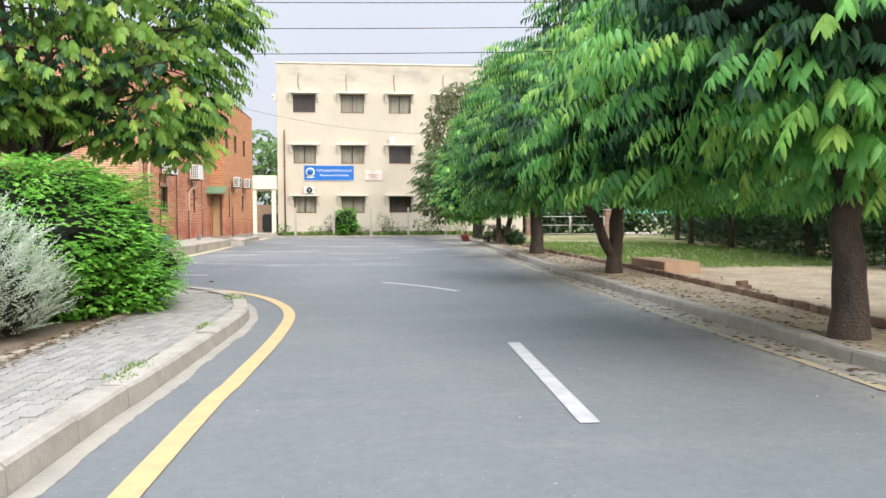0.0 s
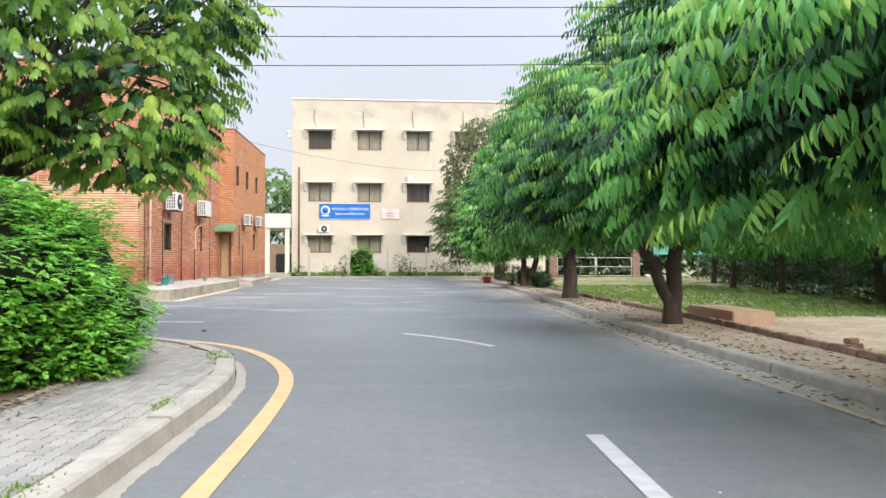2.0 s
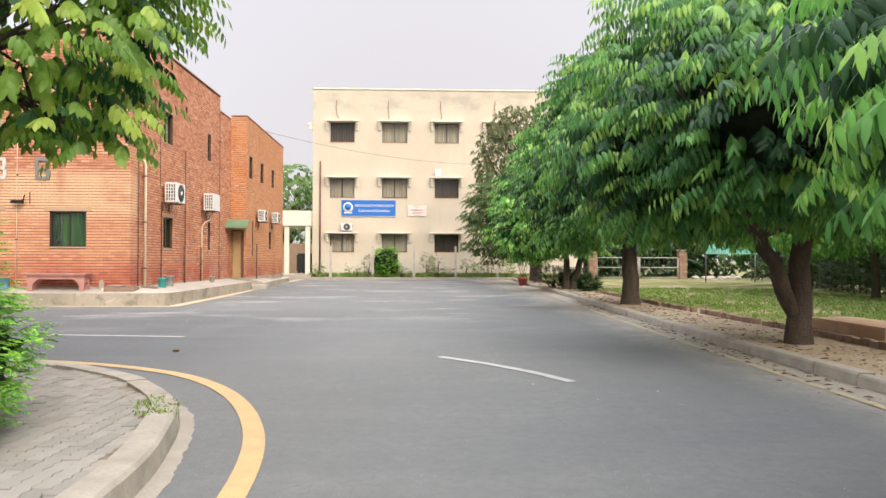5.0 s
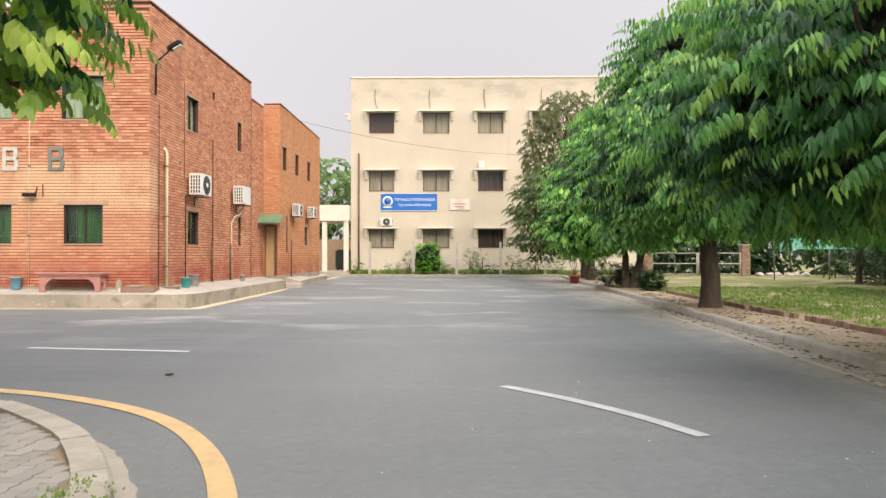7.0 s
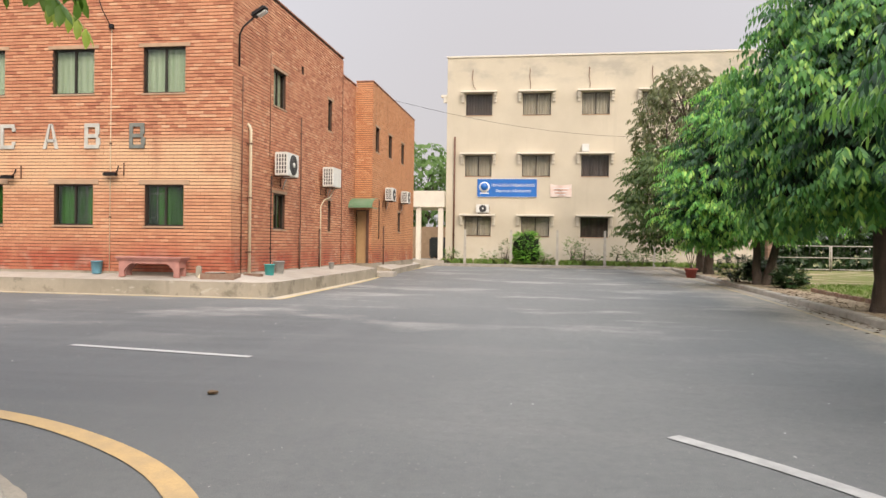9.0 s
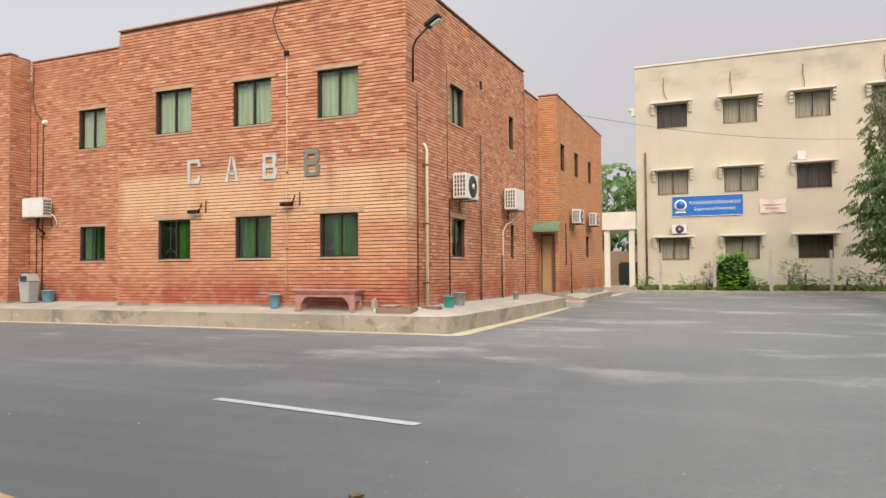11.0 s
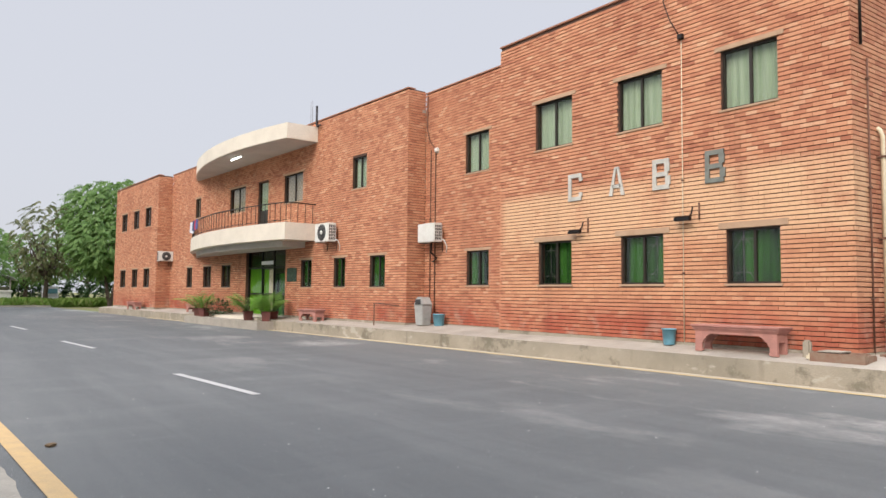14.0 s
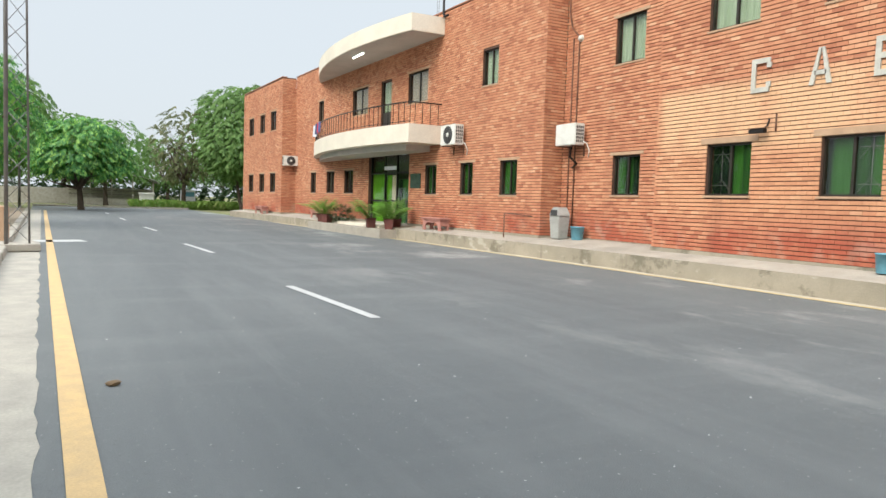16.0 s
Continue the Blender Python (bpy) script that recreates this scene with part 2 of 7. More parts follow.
M_PLASTER = plaster_mat()
M_CREAM = plain("cream_paint", (0.74, 0.68, 0.57), (0.65, 0.595, 0.50), 0.7, grain=1.2, fine=25, relief=0.1)
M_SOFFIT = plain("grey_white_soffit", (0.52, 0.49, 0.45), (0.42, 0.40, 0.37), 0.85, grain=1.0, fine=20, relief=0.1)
M_LINTEL = plain("cement_lintel", (0.50, 0.335, 0.22), (0.40, 0.26, 0.165), 0.9, grain=3, fine=40)
M_COPING = plain("brick_coping", (0.42, 0.20, 0.125), (0.30, 0.145, 0.095), 0.9, grain=3, fine=40)
M_ALU = plain("brown_aluminium", (0.055, 0.045, 0.035), (0.035, 0.03, 0.025), 0.4, 0.4, relief=0.0)
M_BLACK = plain("black_iron", (0.02, 0.018, 0.018), (0.035, 0.03, 0.028), 0.5, 0.6, relief=0.1)
M_RUST = plain("rusty_pipe", (0.20, 0.095, 0.06), (0.12, 0.065, 0.045), 0.8, 0.1, grain=6)
M_PIPE = plain("cream_drain_pipe", (0.74, 0.66, 0.48), (0.62, 0.54, 0.38), 0.5, grain=3, relief=0.05)
M_WHITE = plain("white_enamel", (0.74, 0.74, 0.70), (0.62, 0.61, 0.56), 0.45, grain=4, relief=0.05)
M_GRILLE = plain("dark_grille", (0.03, 0.03, 0.032), (0.05, 0.05, 0.05), 0.6, relief=0.0)
M_PINK = plain("pink_terrazzo", (0.50, 0.235, 0.19), (0.36, 0.175, 0.145), 0.8, grain=4, fine=70)
M_TEAL = plain("teal_plastic", (0.06, 0.42, 0.40), (0.05, 0.33, 0.33), 0.4, relief=0.0)
M_BLUE = plain("pale_blue_plastic", (0.16, 0.40, 0.52), (0.13, 0.33, 0.43), 0.4, relief=0.0)
M_GREYP = plain("grey_plastic", (0.40, 0.40, 0.38), (0.32, 0.32, 0.30), 0.5, relief=0.0)
M_SIGN = plain("blue_sign_sheet", (0.012, 0.13, 0.45), (0.014, 0.15, 0.50), 0.4, relief=0.0, grain=1)
M_SIGNW = plain("white_vinyl", (0.80, 0.82, 0.84), (0.74, 0.77, 0.80), 0.5, relief=0.0)
M_BANNER = plain("faded_banner", (0.74, 0.66, 0.60), (0.70, 0.50, 0.42), 0.8, grain=3, relief=0.0)
M_ORANGE = plain("faded_orange_print", (0.70, 0.36, 0.24), None, 0.8, relief=0.0)
M_LETTER = plain("weathered_metal_letter", (0.62, 0.60, 0.54), (0.42, 0.41, 0.37), 0.5, 0.1, grain=5)
M_LETTER_OLD = plain("tarnished_metal_letter", (0.24, 0.25, 0.22), (0.15, 0.16, 0.14), 0.55, 0.3, grain=5)
M_AWN = plain("green_awning_sheet", (0.10, 0.20, 0.10), (0.14, 0.22, 0.13), 0.5, grain=3, relief=0.1)
M_TERRA = plain("maroon_clay_pot", (0.16, 0.05, 0.04), (0.11, 0.04, 0.035), 0.7, grain=5)
M_BARK = plain("grey_brown_bark", (0.135, 0.10, 0.075), (0.06, 0.045, 0.035), 0.95, grain=6, fine=35, relief=1.0, dist=0.03, stretch=(1, 1, 0.25))
M_PLAQUE = plain("dark_green_plaque", (0.045, 0.075, 0.06), (0.03, 0.05, 0.04), 0.25, relief=0.0)
M_STEEL = plain("galvanised_steel", (0.26, 0.26, 0.26), (0.17, 0.15, 0.14), 0.55, 0.6, grain=3)
M_POST = plain("precast_post", (0.50, 0.47, 0.41), (0.38, 0.35, 0.30), 0.9, grain=4)
M_DOOR = plain("ochre_door", (0.46, 0.30, 0.14), (0.36, 0.23, 0.11), 0.6, grain=2)
# dark colour stands in for unlit depth behind openings
M_ROOM_SHADE = plain("painted_room_shade", (0.16, 0.15, 0.13), None, 0.9, relief=0.0)
M_DEBRIS = plain("dry_leaf_litter", (0.17, 0.105, 0.05), (0.09, 0.06, 0.035), 0.9, grain=30)
# near-black colour paints the shade deep inside crowns and shrubs
M_INNER_SHADE = plain("inner_shade_fill", (0.022, 0.035, 0.014), (0.012, 0.02, 0.008), 1.0, grain=12, fine=50, relief=1.0, dist=0.05)
M_NET = plain("turquoise_fence_sheet", (0.22, 0.60, 0.50), (0.17, 0.50, 0.42), 0.6, grain=1)


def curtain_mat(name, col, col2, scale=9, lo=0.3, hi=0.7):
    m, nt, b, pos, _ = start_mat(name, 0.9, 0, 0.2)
    # vertical stripes of the second colour paint shade into the folds
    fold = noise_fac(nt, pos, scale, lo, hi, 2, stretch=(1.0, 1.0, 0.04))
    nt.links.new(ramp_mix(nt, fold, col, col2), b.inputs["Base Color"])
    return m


# near-black stripes paint deep shade between strips of green curtain
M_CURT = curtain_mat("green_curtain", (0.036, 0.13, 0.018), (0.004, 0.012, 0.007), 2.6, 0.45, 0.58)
M_CURT_UP = curtain_mat("pale_green_curtain", (0.44, 0.51, 0.38), (0.29, 0.38, 0.24))
M_CURT_W = curtain_mat("beige_blind", (0.46, 0.39, 0.31), (0.33, 0.285, 0.23))
M_CURT_D = curtain_mat("dark_blind", (0.07, 0.05, 0.045), (0.12, 0.09, 0.08))


def glass_mat(name, tint, gloss=0.12):
    m = bpy.data.materials.new(name)
    m.use_nodes = True
    nt = m.node_tree
    nt.nodes.clear()
    out = nt.nodes.new("ShaderNodeOutputMaterial")
    tr = nt.nodes.new("ShaderNodeBsdfTransparent")
    tr.inputs[0].default_value = (*tint, 1)
    gl = nt.nodes.new("ShaderNodeBsdfGlossy")
    gl.inputs["Roughness"].default_value = 0.03
    lw = nt.nodes.new("ShaderNodeLayerWeight")
    lw.inputs[0].default_value = 0.3
    fr = nt.nodes.new("ShaderNodeMapRange")
    fr.inputs["To Min"].default_value, fr.inputs["To Max"].default_value = 0.025, 0.16
    nt.links.new(lw.outputs["Facing"], fr.inputs["Value"])
    mix = nt.nodes.new("ShaderNodeMixShader")
    nt.links.new(fr.outputs[0], mix.inputs[0])
    nt.links.new(tr.outputs[0], mix.inputs[1])
    nt.links.new(gl.outputs[0], mix.inputs[2])
    nt.links.new(mix.outputs[0], out.inputs[0])
    return m


M_GLASS = glass_mat("tinted_window_glass", (0.90, 0.92, 0.90))


def leaf_mat(name, lo, hi, tip=None, gloss=0.35, through_light=0.3):
    m, nt, b, pos, geo = start_mat(name, gloss, 0, 0.32)
    stops = [(0.0, lo), (0.62, hi)] + ([(1.0, tip)] if tip else [])
    c = colour_ramp(nt, geo.outputs["Random Per Island"], stops)
    clump = noise_fac(nt, pos, 1.5, 0.38, 0.64)
    c = ramp_mix(nt, times(nt, clump, 0.32), c, tuple(x * 0.6 for x in lo))
    blade = noise_fac(nt, pos, 11.0, 0.35, 0.65, 2)
    c = ramp_mix(nt, times(nt, blade, 0.22), c, lo)
    nt.links.new(c, b.inputs["Base Color"])
    tr = nt.nodes.new("ShaderNodeBsdfTranslucent")
    nt.links.new(ramp_mix(nt, 0.5, c, tuple(min(1, x * 1.6) for x in hi)), tr.inputs[0])
    mix = nt.nodes.new("ShaderNodeMixShader")
    mix.inputs[0].default_value = through_light
    nt.links.new(b.outputs[0], mix.inputs[1])
    nt.links.new(tr.outputs[0], mix.inputs[2])
    nt.links.new(mix.outputs[0], nt.nodes["Material Output"].inputs[0])
    return m


M_LEAF = leaf_mat("drooping_leaf", (0.05, 0.20, 0.06), (0.23, 0.54, 0.11), (0.56, 0.78, 0.16), 0.42, 0.32)
M_LEAF_DEEP = leaf_mat("deep_green_leaf", (0.028, 0.115, 0.038), (0.135, 0.35, 0.075), (0.42, 0.64, 0.12), 0.42, 0.28)
M_LEAF_OVAL = leaf_mat("oval_leaf", (0.08, 0.18, 0.03), (0.25, 0.42, 0.07), (0.54, 0.66, 0.13), 0.42, 0.4)
M_LEAF_OLIVE = leaf_mat("olive_leaf", (0.035, 0.075, 0.02), (0.09, 0.15, 0.04), (0.20, 0.25, 0.07), 0.45, 0.25)
# darker copy of the leaf colour, paints shade into the crowns
M_LEAF_SHADE = leaf_mat("shaded_inner_leaf", (0.012, 0.05, 0.022), (0.035, 0.115, 0.04), (0.07, 0.18, 0.055), 0.45, 0.15)
M_LEAF_DRY = leaf_mat("dry_sparse_leaf", (0.07, 0.085, 0.035), (0.14, 0.165, 0.065), (0.24, 0.22, 0.11))
M_LEAF_HEDGE = leaf_mat("hedge_leaf", (0.06, 0.20, 0.025), (0.19, 0.48, 0.055), (0.40, 0.66, 0.09), 0.5)
M_LEAF_SILVER = leaf_mat("silver_green_leaf", (0.42, 0.50, 0.36), (0.66, 0.72, 0.58), None, 0.6)
M_LEAF_DARK = leaf_mat("dark_hedge_leaf", (0.02, 0.05, 0.02), (0.045, 0.09, 0.03))
M_LEAF_FAR = leaf_mat("far_tree_leaf", (0.075, 0.15, 0.04), (0.15, 0.27, 0.07), (0.21, 0.31, 0.10), 0.6)
M_LEAF_PALM = leaf_mat("palm_frond", (0.10, 0.24, 0.04), (0.24, 0.42, 0.08))
M_GRASS = leaf_mat("grass_blade", (0.10, 0.19, 0.035), (0.19, 0.31, 0.06), (0.30, 0.31, 0.12), 0.6)
# ---- building helpers ----
def put_mesh(name, verts, faces, mat, parent=None, smooth=False, m=None, label=""):
    me = bpy.data.meshes.new(name)
    me.from_pydata([tuple(v) for v in verts], [], faces)
    me.materials.append(mat)
    if smooth:
        me.shade_smooth()
    ob = new(name, me)
    ob.parent = parent
    if m is not None:
        ob.matrix_basis = m
    return tagged(ob, label)


def part(name, bm, mat, parent=None, label="", m=None, smooth=False):
    me = bpy.data.meshes.new(name)
    bm.to_mesh(me)
    bm.free()
    me.materials.append(mat)
    if smooth:
        me.shade_smooth()
    ob = new(name, me)
    ob.parent = parent
    if m is not None:
        ob.matrix_basis = m
    return tagged(ob, label)


def bm_box(lo, hi, bevel=0.0, bm=None, m=None):
    bm = bm or bmesh.new()
    lo, hi = Vector(lo), Vector(hi)
    mat = Matrix.Translation((lo + hi) / 2) @ Matrix.Diagonal((*(hi - lo), 1))
    geom = bmesh.ops.create_cube(bm, size=1, matrix=(m @ mat) if m is not None else mat)["verts"]
    if bevel:
        edges = list({e for v in geom for e in v.link_edges})
        bmesh.ops.bevel(bm, geom=edges, offset=bevel, segments=2, affect="EDGES", clamp_overlap=True)
    return bm


def box(name, lo, hi, mat, parent=None, bevel=0.0, label="", m=None):
    return part(name, bm_box(lo, hi, bevel), mat, parent, label, m)


def tube_data(pts, radii, seg=8, cap=True):
    pts = [Vector(p) for p in pts]
    if not hasattr(radii, "__len__"):
        radii = [radii] * len(pts)
    vs, fs = [], []
    ref = Vector((0.31, 0.17, 0.94)).normalized()
    for i, p in enumerate(pts):
        d = (pts[min(i + 1, len(pts) - 1)] - pts[max(i - 1, 0)]).normalized()
        r = ref if abs(d.dot(ref)) < 0.95 else Vector((1, 0, 0))
        a = d.cross(r).normalized()
        b = d.cross(a)
        for k in range(seg):
            w = 2 * math.pi * k / seg
            vs.append(p + (a * math.cos(w) + b * math.sin(w)) * radii[i])
    for i in range(len(pts) - 1):
        for k in range(seg):
            q = (k + 1) % seg
            fs.append((i * seg + k, i * seg + q, (i + 1) * seg + q, (i + 1) * seg + k))
    if cap:
        fs.append(tuple(range(seg))[::-1])
        fs.append(tuple((len(pts) - 1) * seg + k for k in range(seg)))
    return vs, fs


def tube(name, pts, r, mat, parent=None, seg=8, label="", smooth=True):
    vs, fs = tube_data(pts, r, seg)
    return put_mesh(name, vs, fs, mat, parent, smooth, None, label)


def lathe(name, profile, mat, parent=None, seg=20, label="", m=None):
    """A turned shape: profile of (radius, height), open at the ends where the radius is not 0."""
    vs, fs = [], []
    for r, z in profile:
        for k in range(seg):
            a = 2 * math.pi * k / seg
            vs.append((r * math.cos(a), r * math.sin(a), z))
    for i in range(len(profile) - 1):
        for k in range(seg):
            q = (k + 1) % seg
            fs.append((i * seg + k, i * seg + q, (i + 1) * seg + q, (i + 1) * seg + k))
    fs.append(tuple(range(seg))[::-1])
    fs.append(tuple((len(profile) - 1) * seg + k for k in range(seg)))
    return put_mesh(name, vs, fs, mat, parent, seg > 8, m, label)


def prism(name, poly, z0, z1, mat, parent=None, label=""):
    n = len(poly)
    vs = [(x, y, z0) for x, y in poly] + [(x, y, z1) for x, y in poly]
    fs = [tuple(range(n))[::-1], tuple(range(n, 2 * n))]
    fs += [(i, (i + 1) % n, n + (i + 1) % n, n + i) for i in range(n)]
    return put_mesh(name, vs, fs, mat, parent, False, None, label)


def empty(name, m, label, category, group="", kind=""):
    ob = new(name)
    ob.matrix_basis = m
    return tagged(ob, label, category, group, kind)


def smooth_line(pts, step):
    """Points at even steps along a Catmull-Rom curve through pts (2D)."""
    p = [np.array(q, float) for q in pts]
    p = [2 * p[0] - p[1]] + p + [2 * p[-1] - p[-2]]
    fine = []
    for i in range(1, len(p) - 2):
        for t in np.linspace(0, 1, 24, endpoint=False):
            a, b, c, d = p[i - 1], p[i], p[i + 1], p[i + 2]
            fine.append(0.5 * (2 * b + (c - a) * t + (2 * a - 5 * b + 4 * c - d) * t * t + (3 * b - a - 3 * c + d) * t ** 3))
    fine.append(p[-2])
    fine = np.array(fine)
    s = np.r_[0, np.cumsum(np.linalg.norm(np.diff(fine, axis=0), axis=1))]
    at = np.linspace(0, s[-1], max(2, int(round(s[-1] / step)) + 1))
    return np.c_[np.interp(at, s, fine[:, 0]), np.interp(at, s, fine[:, 1])]


def offset_line(line, d):
    """The line moved by d to its left."""
    t = np.gradient(line, axis=0)
    t /= np.linalg.norm(t, axis=1)[:, None]
    return line + d * np.c_[-t[:, 1], t[:, 0]]


def ribbon(name, line, left, right, z, mat, kind="structure", label="", category=""):
    a, b = offset_line(line, left), offset_line(line, right)
    n = len(line)
    vs = [(*p, z) for p in a] + [(*p, z) for p in b]
    fs = [(n + i, n + i + 1, i + 1, i) for i in range(n - 1)]
    ob = put_mesh(name, vs, fs, mat)
    return tagged(ob, label, category, "", kind)


def text_mesh(name, body, width, size, depth, mat, m, parent=None, label="", align="CENTER"):
    """Raised text, squeezed to a width."""
    cu = bpy.data.curves.new(name, "FONT")
    cu.body, cu.size, cu.extrude, cu.align_x = body, size, depth, align
    tmp = new(name, cu)
    bpy.context.view_layer.update()
    me = bpy.data.meshes.new_from_object(tmp.evaluated_get(bpy.context.evaluated_depsgraph_get()))
    bpy.data.objects.remove(tmp)
    me.materials.clear()
    me.materials.append(mat)
    ob = new(name, me)
    ob.parent = parent
    ob.matrix_basis = m
    xs = [v.co.x for v in me.vertices]
    ob.scale = (width / (max(xs) - min(xs)), 1, 1)
    return tagged(ob, label)


def welded(name, verts, faces, mat, parent, smooth, m):
    ob = put_mesh(name, verts, faces, mat, parent, smooth, m)
    bm = bmesh.new()
    bm.from_mesh(ob.data)
    bmesh.ops.remove_doubles(bm, verts=bm.verts, dist=0.0005)
    seen = {}
    for f in bm.faces:
        seen.setdefault(tuple(sorted(v.index for v in f.verts)), []).append(f)
    bmesh.ops.delete(bm, geom=[f for fs in seen.values() if len(fs) > 1 for f in fs], context="FACES_ONLY")
    bm.to_mesh(ob.data)
    bm.free()
    return ob
# ---- ground, road, kerbs ----
def grid_sheet(name, x0, x1, y0, y1, z, mat, label, category, step=8.0):
    xs, ys = np.linspace(x0, x1, max(2, int((x1 - x0) / step))), np.linspace(y0, y1, max(2, int((y1 - y0) / step)))
    vs = [(x, y, z) for y in ys for x in xs]
    n = len(xs)
    fs = [(j * n + i, j * n + i + 1, (j + 1) * n + i + 1, (j + 1) * n + i) for j in range(len(ys) - 1) for i in range(n - 1)]
    return tagged(put_mesh(name, vs, fs, mat), label, category, "", "structure")


def field_mat():
    m, nt, b, pos, _ = start_mat("dry_grass_field", 1.0, 0, 0.2)
    c = ramp_mix(nt, noise_fac(nt, pos, 0.35, 0.4, 0.62), (0.13, 0.17, 0.05), (0.27, 0.22, 0.14))
    c = ramp_mix(nt, times(nt, noise_fac(nt, pos, 12, 0.35, 0.7), 0.5), c, (0.08, 0.10, 0.035))
    nt.links.new(c, b.inputs["Base Color"])
    return m


M_FIELD = field_mat()
grid_sheet("ground", -600, 600, -600, 600, -0.05, M_FIELD, "dry grass and bare earth round the campus", "ground", 100)

LEFT_KERB = smooth_line([(-1.85, -14), (-1.76, 3), (-1.70, 5.2), (-1.645, 7.3), (-1.615, 8.8), (-1.65, 9.7), (-1.80, 10.6), (-2.05, 11.55), (-2.60, 12.5),
                         (-3.15, 13.12), (-4.17, 13.93), (-5.5, 14.45), (-8.5, 14.62), (-16, 14.38), (-25, 14.0), (-62, 12.5)], 0.3)
RIGHT_KERB = smooth_line([(4.90, -14), (4.93, 5), (4.95, 9.3), (4.98, 12.3), (5.10, 17), (5.45, 25), (5.75, 30), (6.2, 42), (6.4, 48), (6.9, 55)], 0.3)
YELLOW = smooth_line([(-1.2, -14), (-1.145, 3), (-1.085, 5.6), (-1.03, 8), (-1.1, 10), (-1.42, 11.5), (-2.02, 12.9), (-2.87, 14.0), (-4.05, 14.78),
                      (-5.25, 15.22), (-6.6, 15.44), (-8.2, 15.53), (-11, 15.43), (-18, 15.14), (-47.5, 13.94), (-62, 13.35)], 0.25)


def uneven(line, amount, seed):
    r = np.random.RandomState(seed)
    return line + r.normal(0, amount, line.shape)


# the carriageway: one sheet under both arms of the junction
road_poly = [tuple(p) for p in RIGHT_KERB] + [(6.9, 57.0), (-8.3, 57.0), (-8.2, 44.0), (-7.75, 27.3), (-23, 27.2), (-76, 24.5), (-76, 11.9)]
road_poly += [tuple(p) for p in LEFT_KERB[::-1]]
road = put_mesh("road", [(x, y, 0) for x, y in road_poly], [tuple(range(len(road_poly)))], M_ASPHALT)
tagged(road, "grey worn asphalt road with dusty pale patches", "road", "", "structure")

def dust_strip(name, line, low, high, side, mat, seed):
    """Blown dust along a kerb, with a ragged outer edge."""
    r = np.random.RandomState(seed)
    fine = smooth_line(line[::2], 0.07)
    n = len(fine)
    rough = np.convolve(r.rand(n + 24), np.ones(25) / 25, "valid") * 2.4 - 0.7 + r.normal(0, 0.05, n)
    wide = low + (high - low) * np.clip(rough, 0, 1)
    t = np.gradient(fine, axis=0)
    t /= np.linalg.norm(t, axis=1)[:, None]
    edge = fine + side * wide[:, None] * np.c_[-t[:, 1], t[:, 0]]
    vs = [(*p, 0.005) for p in fine] + [(*p, 0.003) for p in edge]
    fs = [(i, n + i, n + i + 1, i + 1) if side < 0 else (i, i + 1, n + i + 1, n + i) for i in range(n - 1)]
    tagged(put_mesh(name, vs, fs, mat), "sandy dust blown against the kerb foot", "gutter", "", "structure")


dust_strip("gutter_left", LEFT_KERB[LEFT_KERB[:, 0] > -6.5], 0.06, 0.20, -1, M_DUSTLINE, 3)
branch = YELLOW[YELLOW[:, 0] < -6.0]
ribbon("gutter_branch", uneven(branch, 0.012, 2), 0.95, 0.22, 0.005, M_DUST, "structure", "broad pale concrete gutter along the branch road", "gutter")
dust_strip("gutter_right", RIGHT_KERB, 0.12, 0.42, 1, M_DUSTLINE, 6)
ribbon("yellow_line_left", YELLOW, 0.085, -0.085, 0.008, M_YELLOW, "structure", "yellow edge line painted round the corner", "road marking")
ribbon("yellow_line_right", offset_line(RIGHT_KERB, 0.44), 0.06, -0.06, 0.008, M_YELLOW_OLD, "structure", "faded yellow edge line under dust", "road marking")
plinth_yellow = smooth_line([(-7.9, 56), (-7.75, 46), (-7.55, 40), (-7.2, 35), (-7.1, 29), (-7.06, 27.1), (-7.08, 26.66), (-7.3, 26.57), (-8.2, 26.6), (-14, 26.6), (-23, 26.42), (-46, 25.3)], 0.3)
ribbon("gutter_building", plinth_yellow, -0.03, -0.36, 0.004, M_SILT, "structure", "sandy strip at the walkway foot", "gutter")
ribbon("yellow_line_building", plinth_yellow, 0.06, -0.06, 0.008, M_YELLOW_PALE, "structure", "thin yellow line along the walkway foot", "road marking")


def dash(pts, w):
    ribbon("centre_dash", smooth_line(pts, 0.25), w / 2, -w / 2, 0.008, M_WHITE_LINE, "structure", "white centre line dash on the asphalt", "road marking")


dash([(1.70, 4.05), (1.80, 7.35)], 0.15)
dash([(1.84, 13.35), (1.50, 14.05), (0.98, 14.82), (0.38, 15.51)], 0.14)
dash([(-4.15, 18.26), (-6.83, 18.66)], 0.13)
dash([(-13.38, 18.72), (-16.71, 18.52)], 0.14)
dash([(-23.69, 18.45), (-27.07, 18.2)], 0.14)
dash([(-34.5, 18.1), (-37.8, 17.9)], 0.14)
dash([(-45.2, 17.6), (-48.5, 17.45)], 0.14)
dash([(-56, 17.2), (-59, 17.05)], 0.14)
dash([(-28.3, 15.6), (-28.0, 14.4)], 0.9)
dash([(1.75, -5.0), (1.72, -1.7)], 0.15)


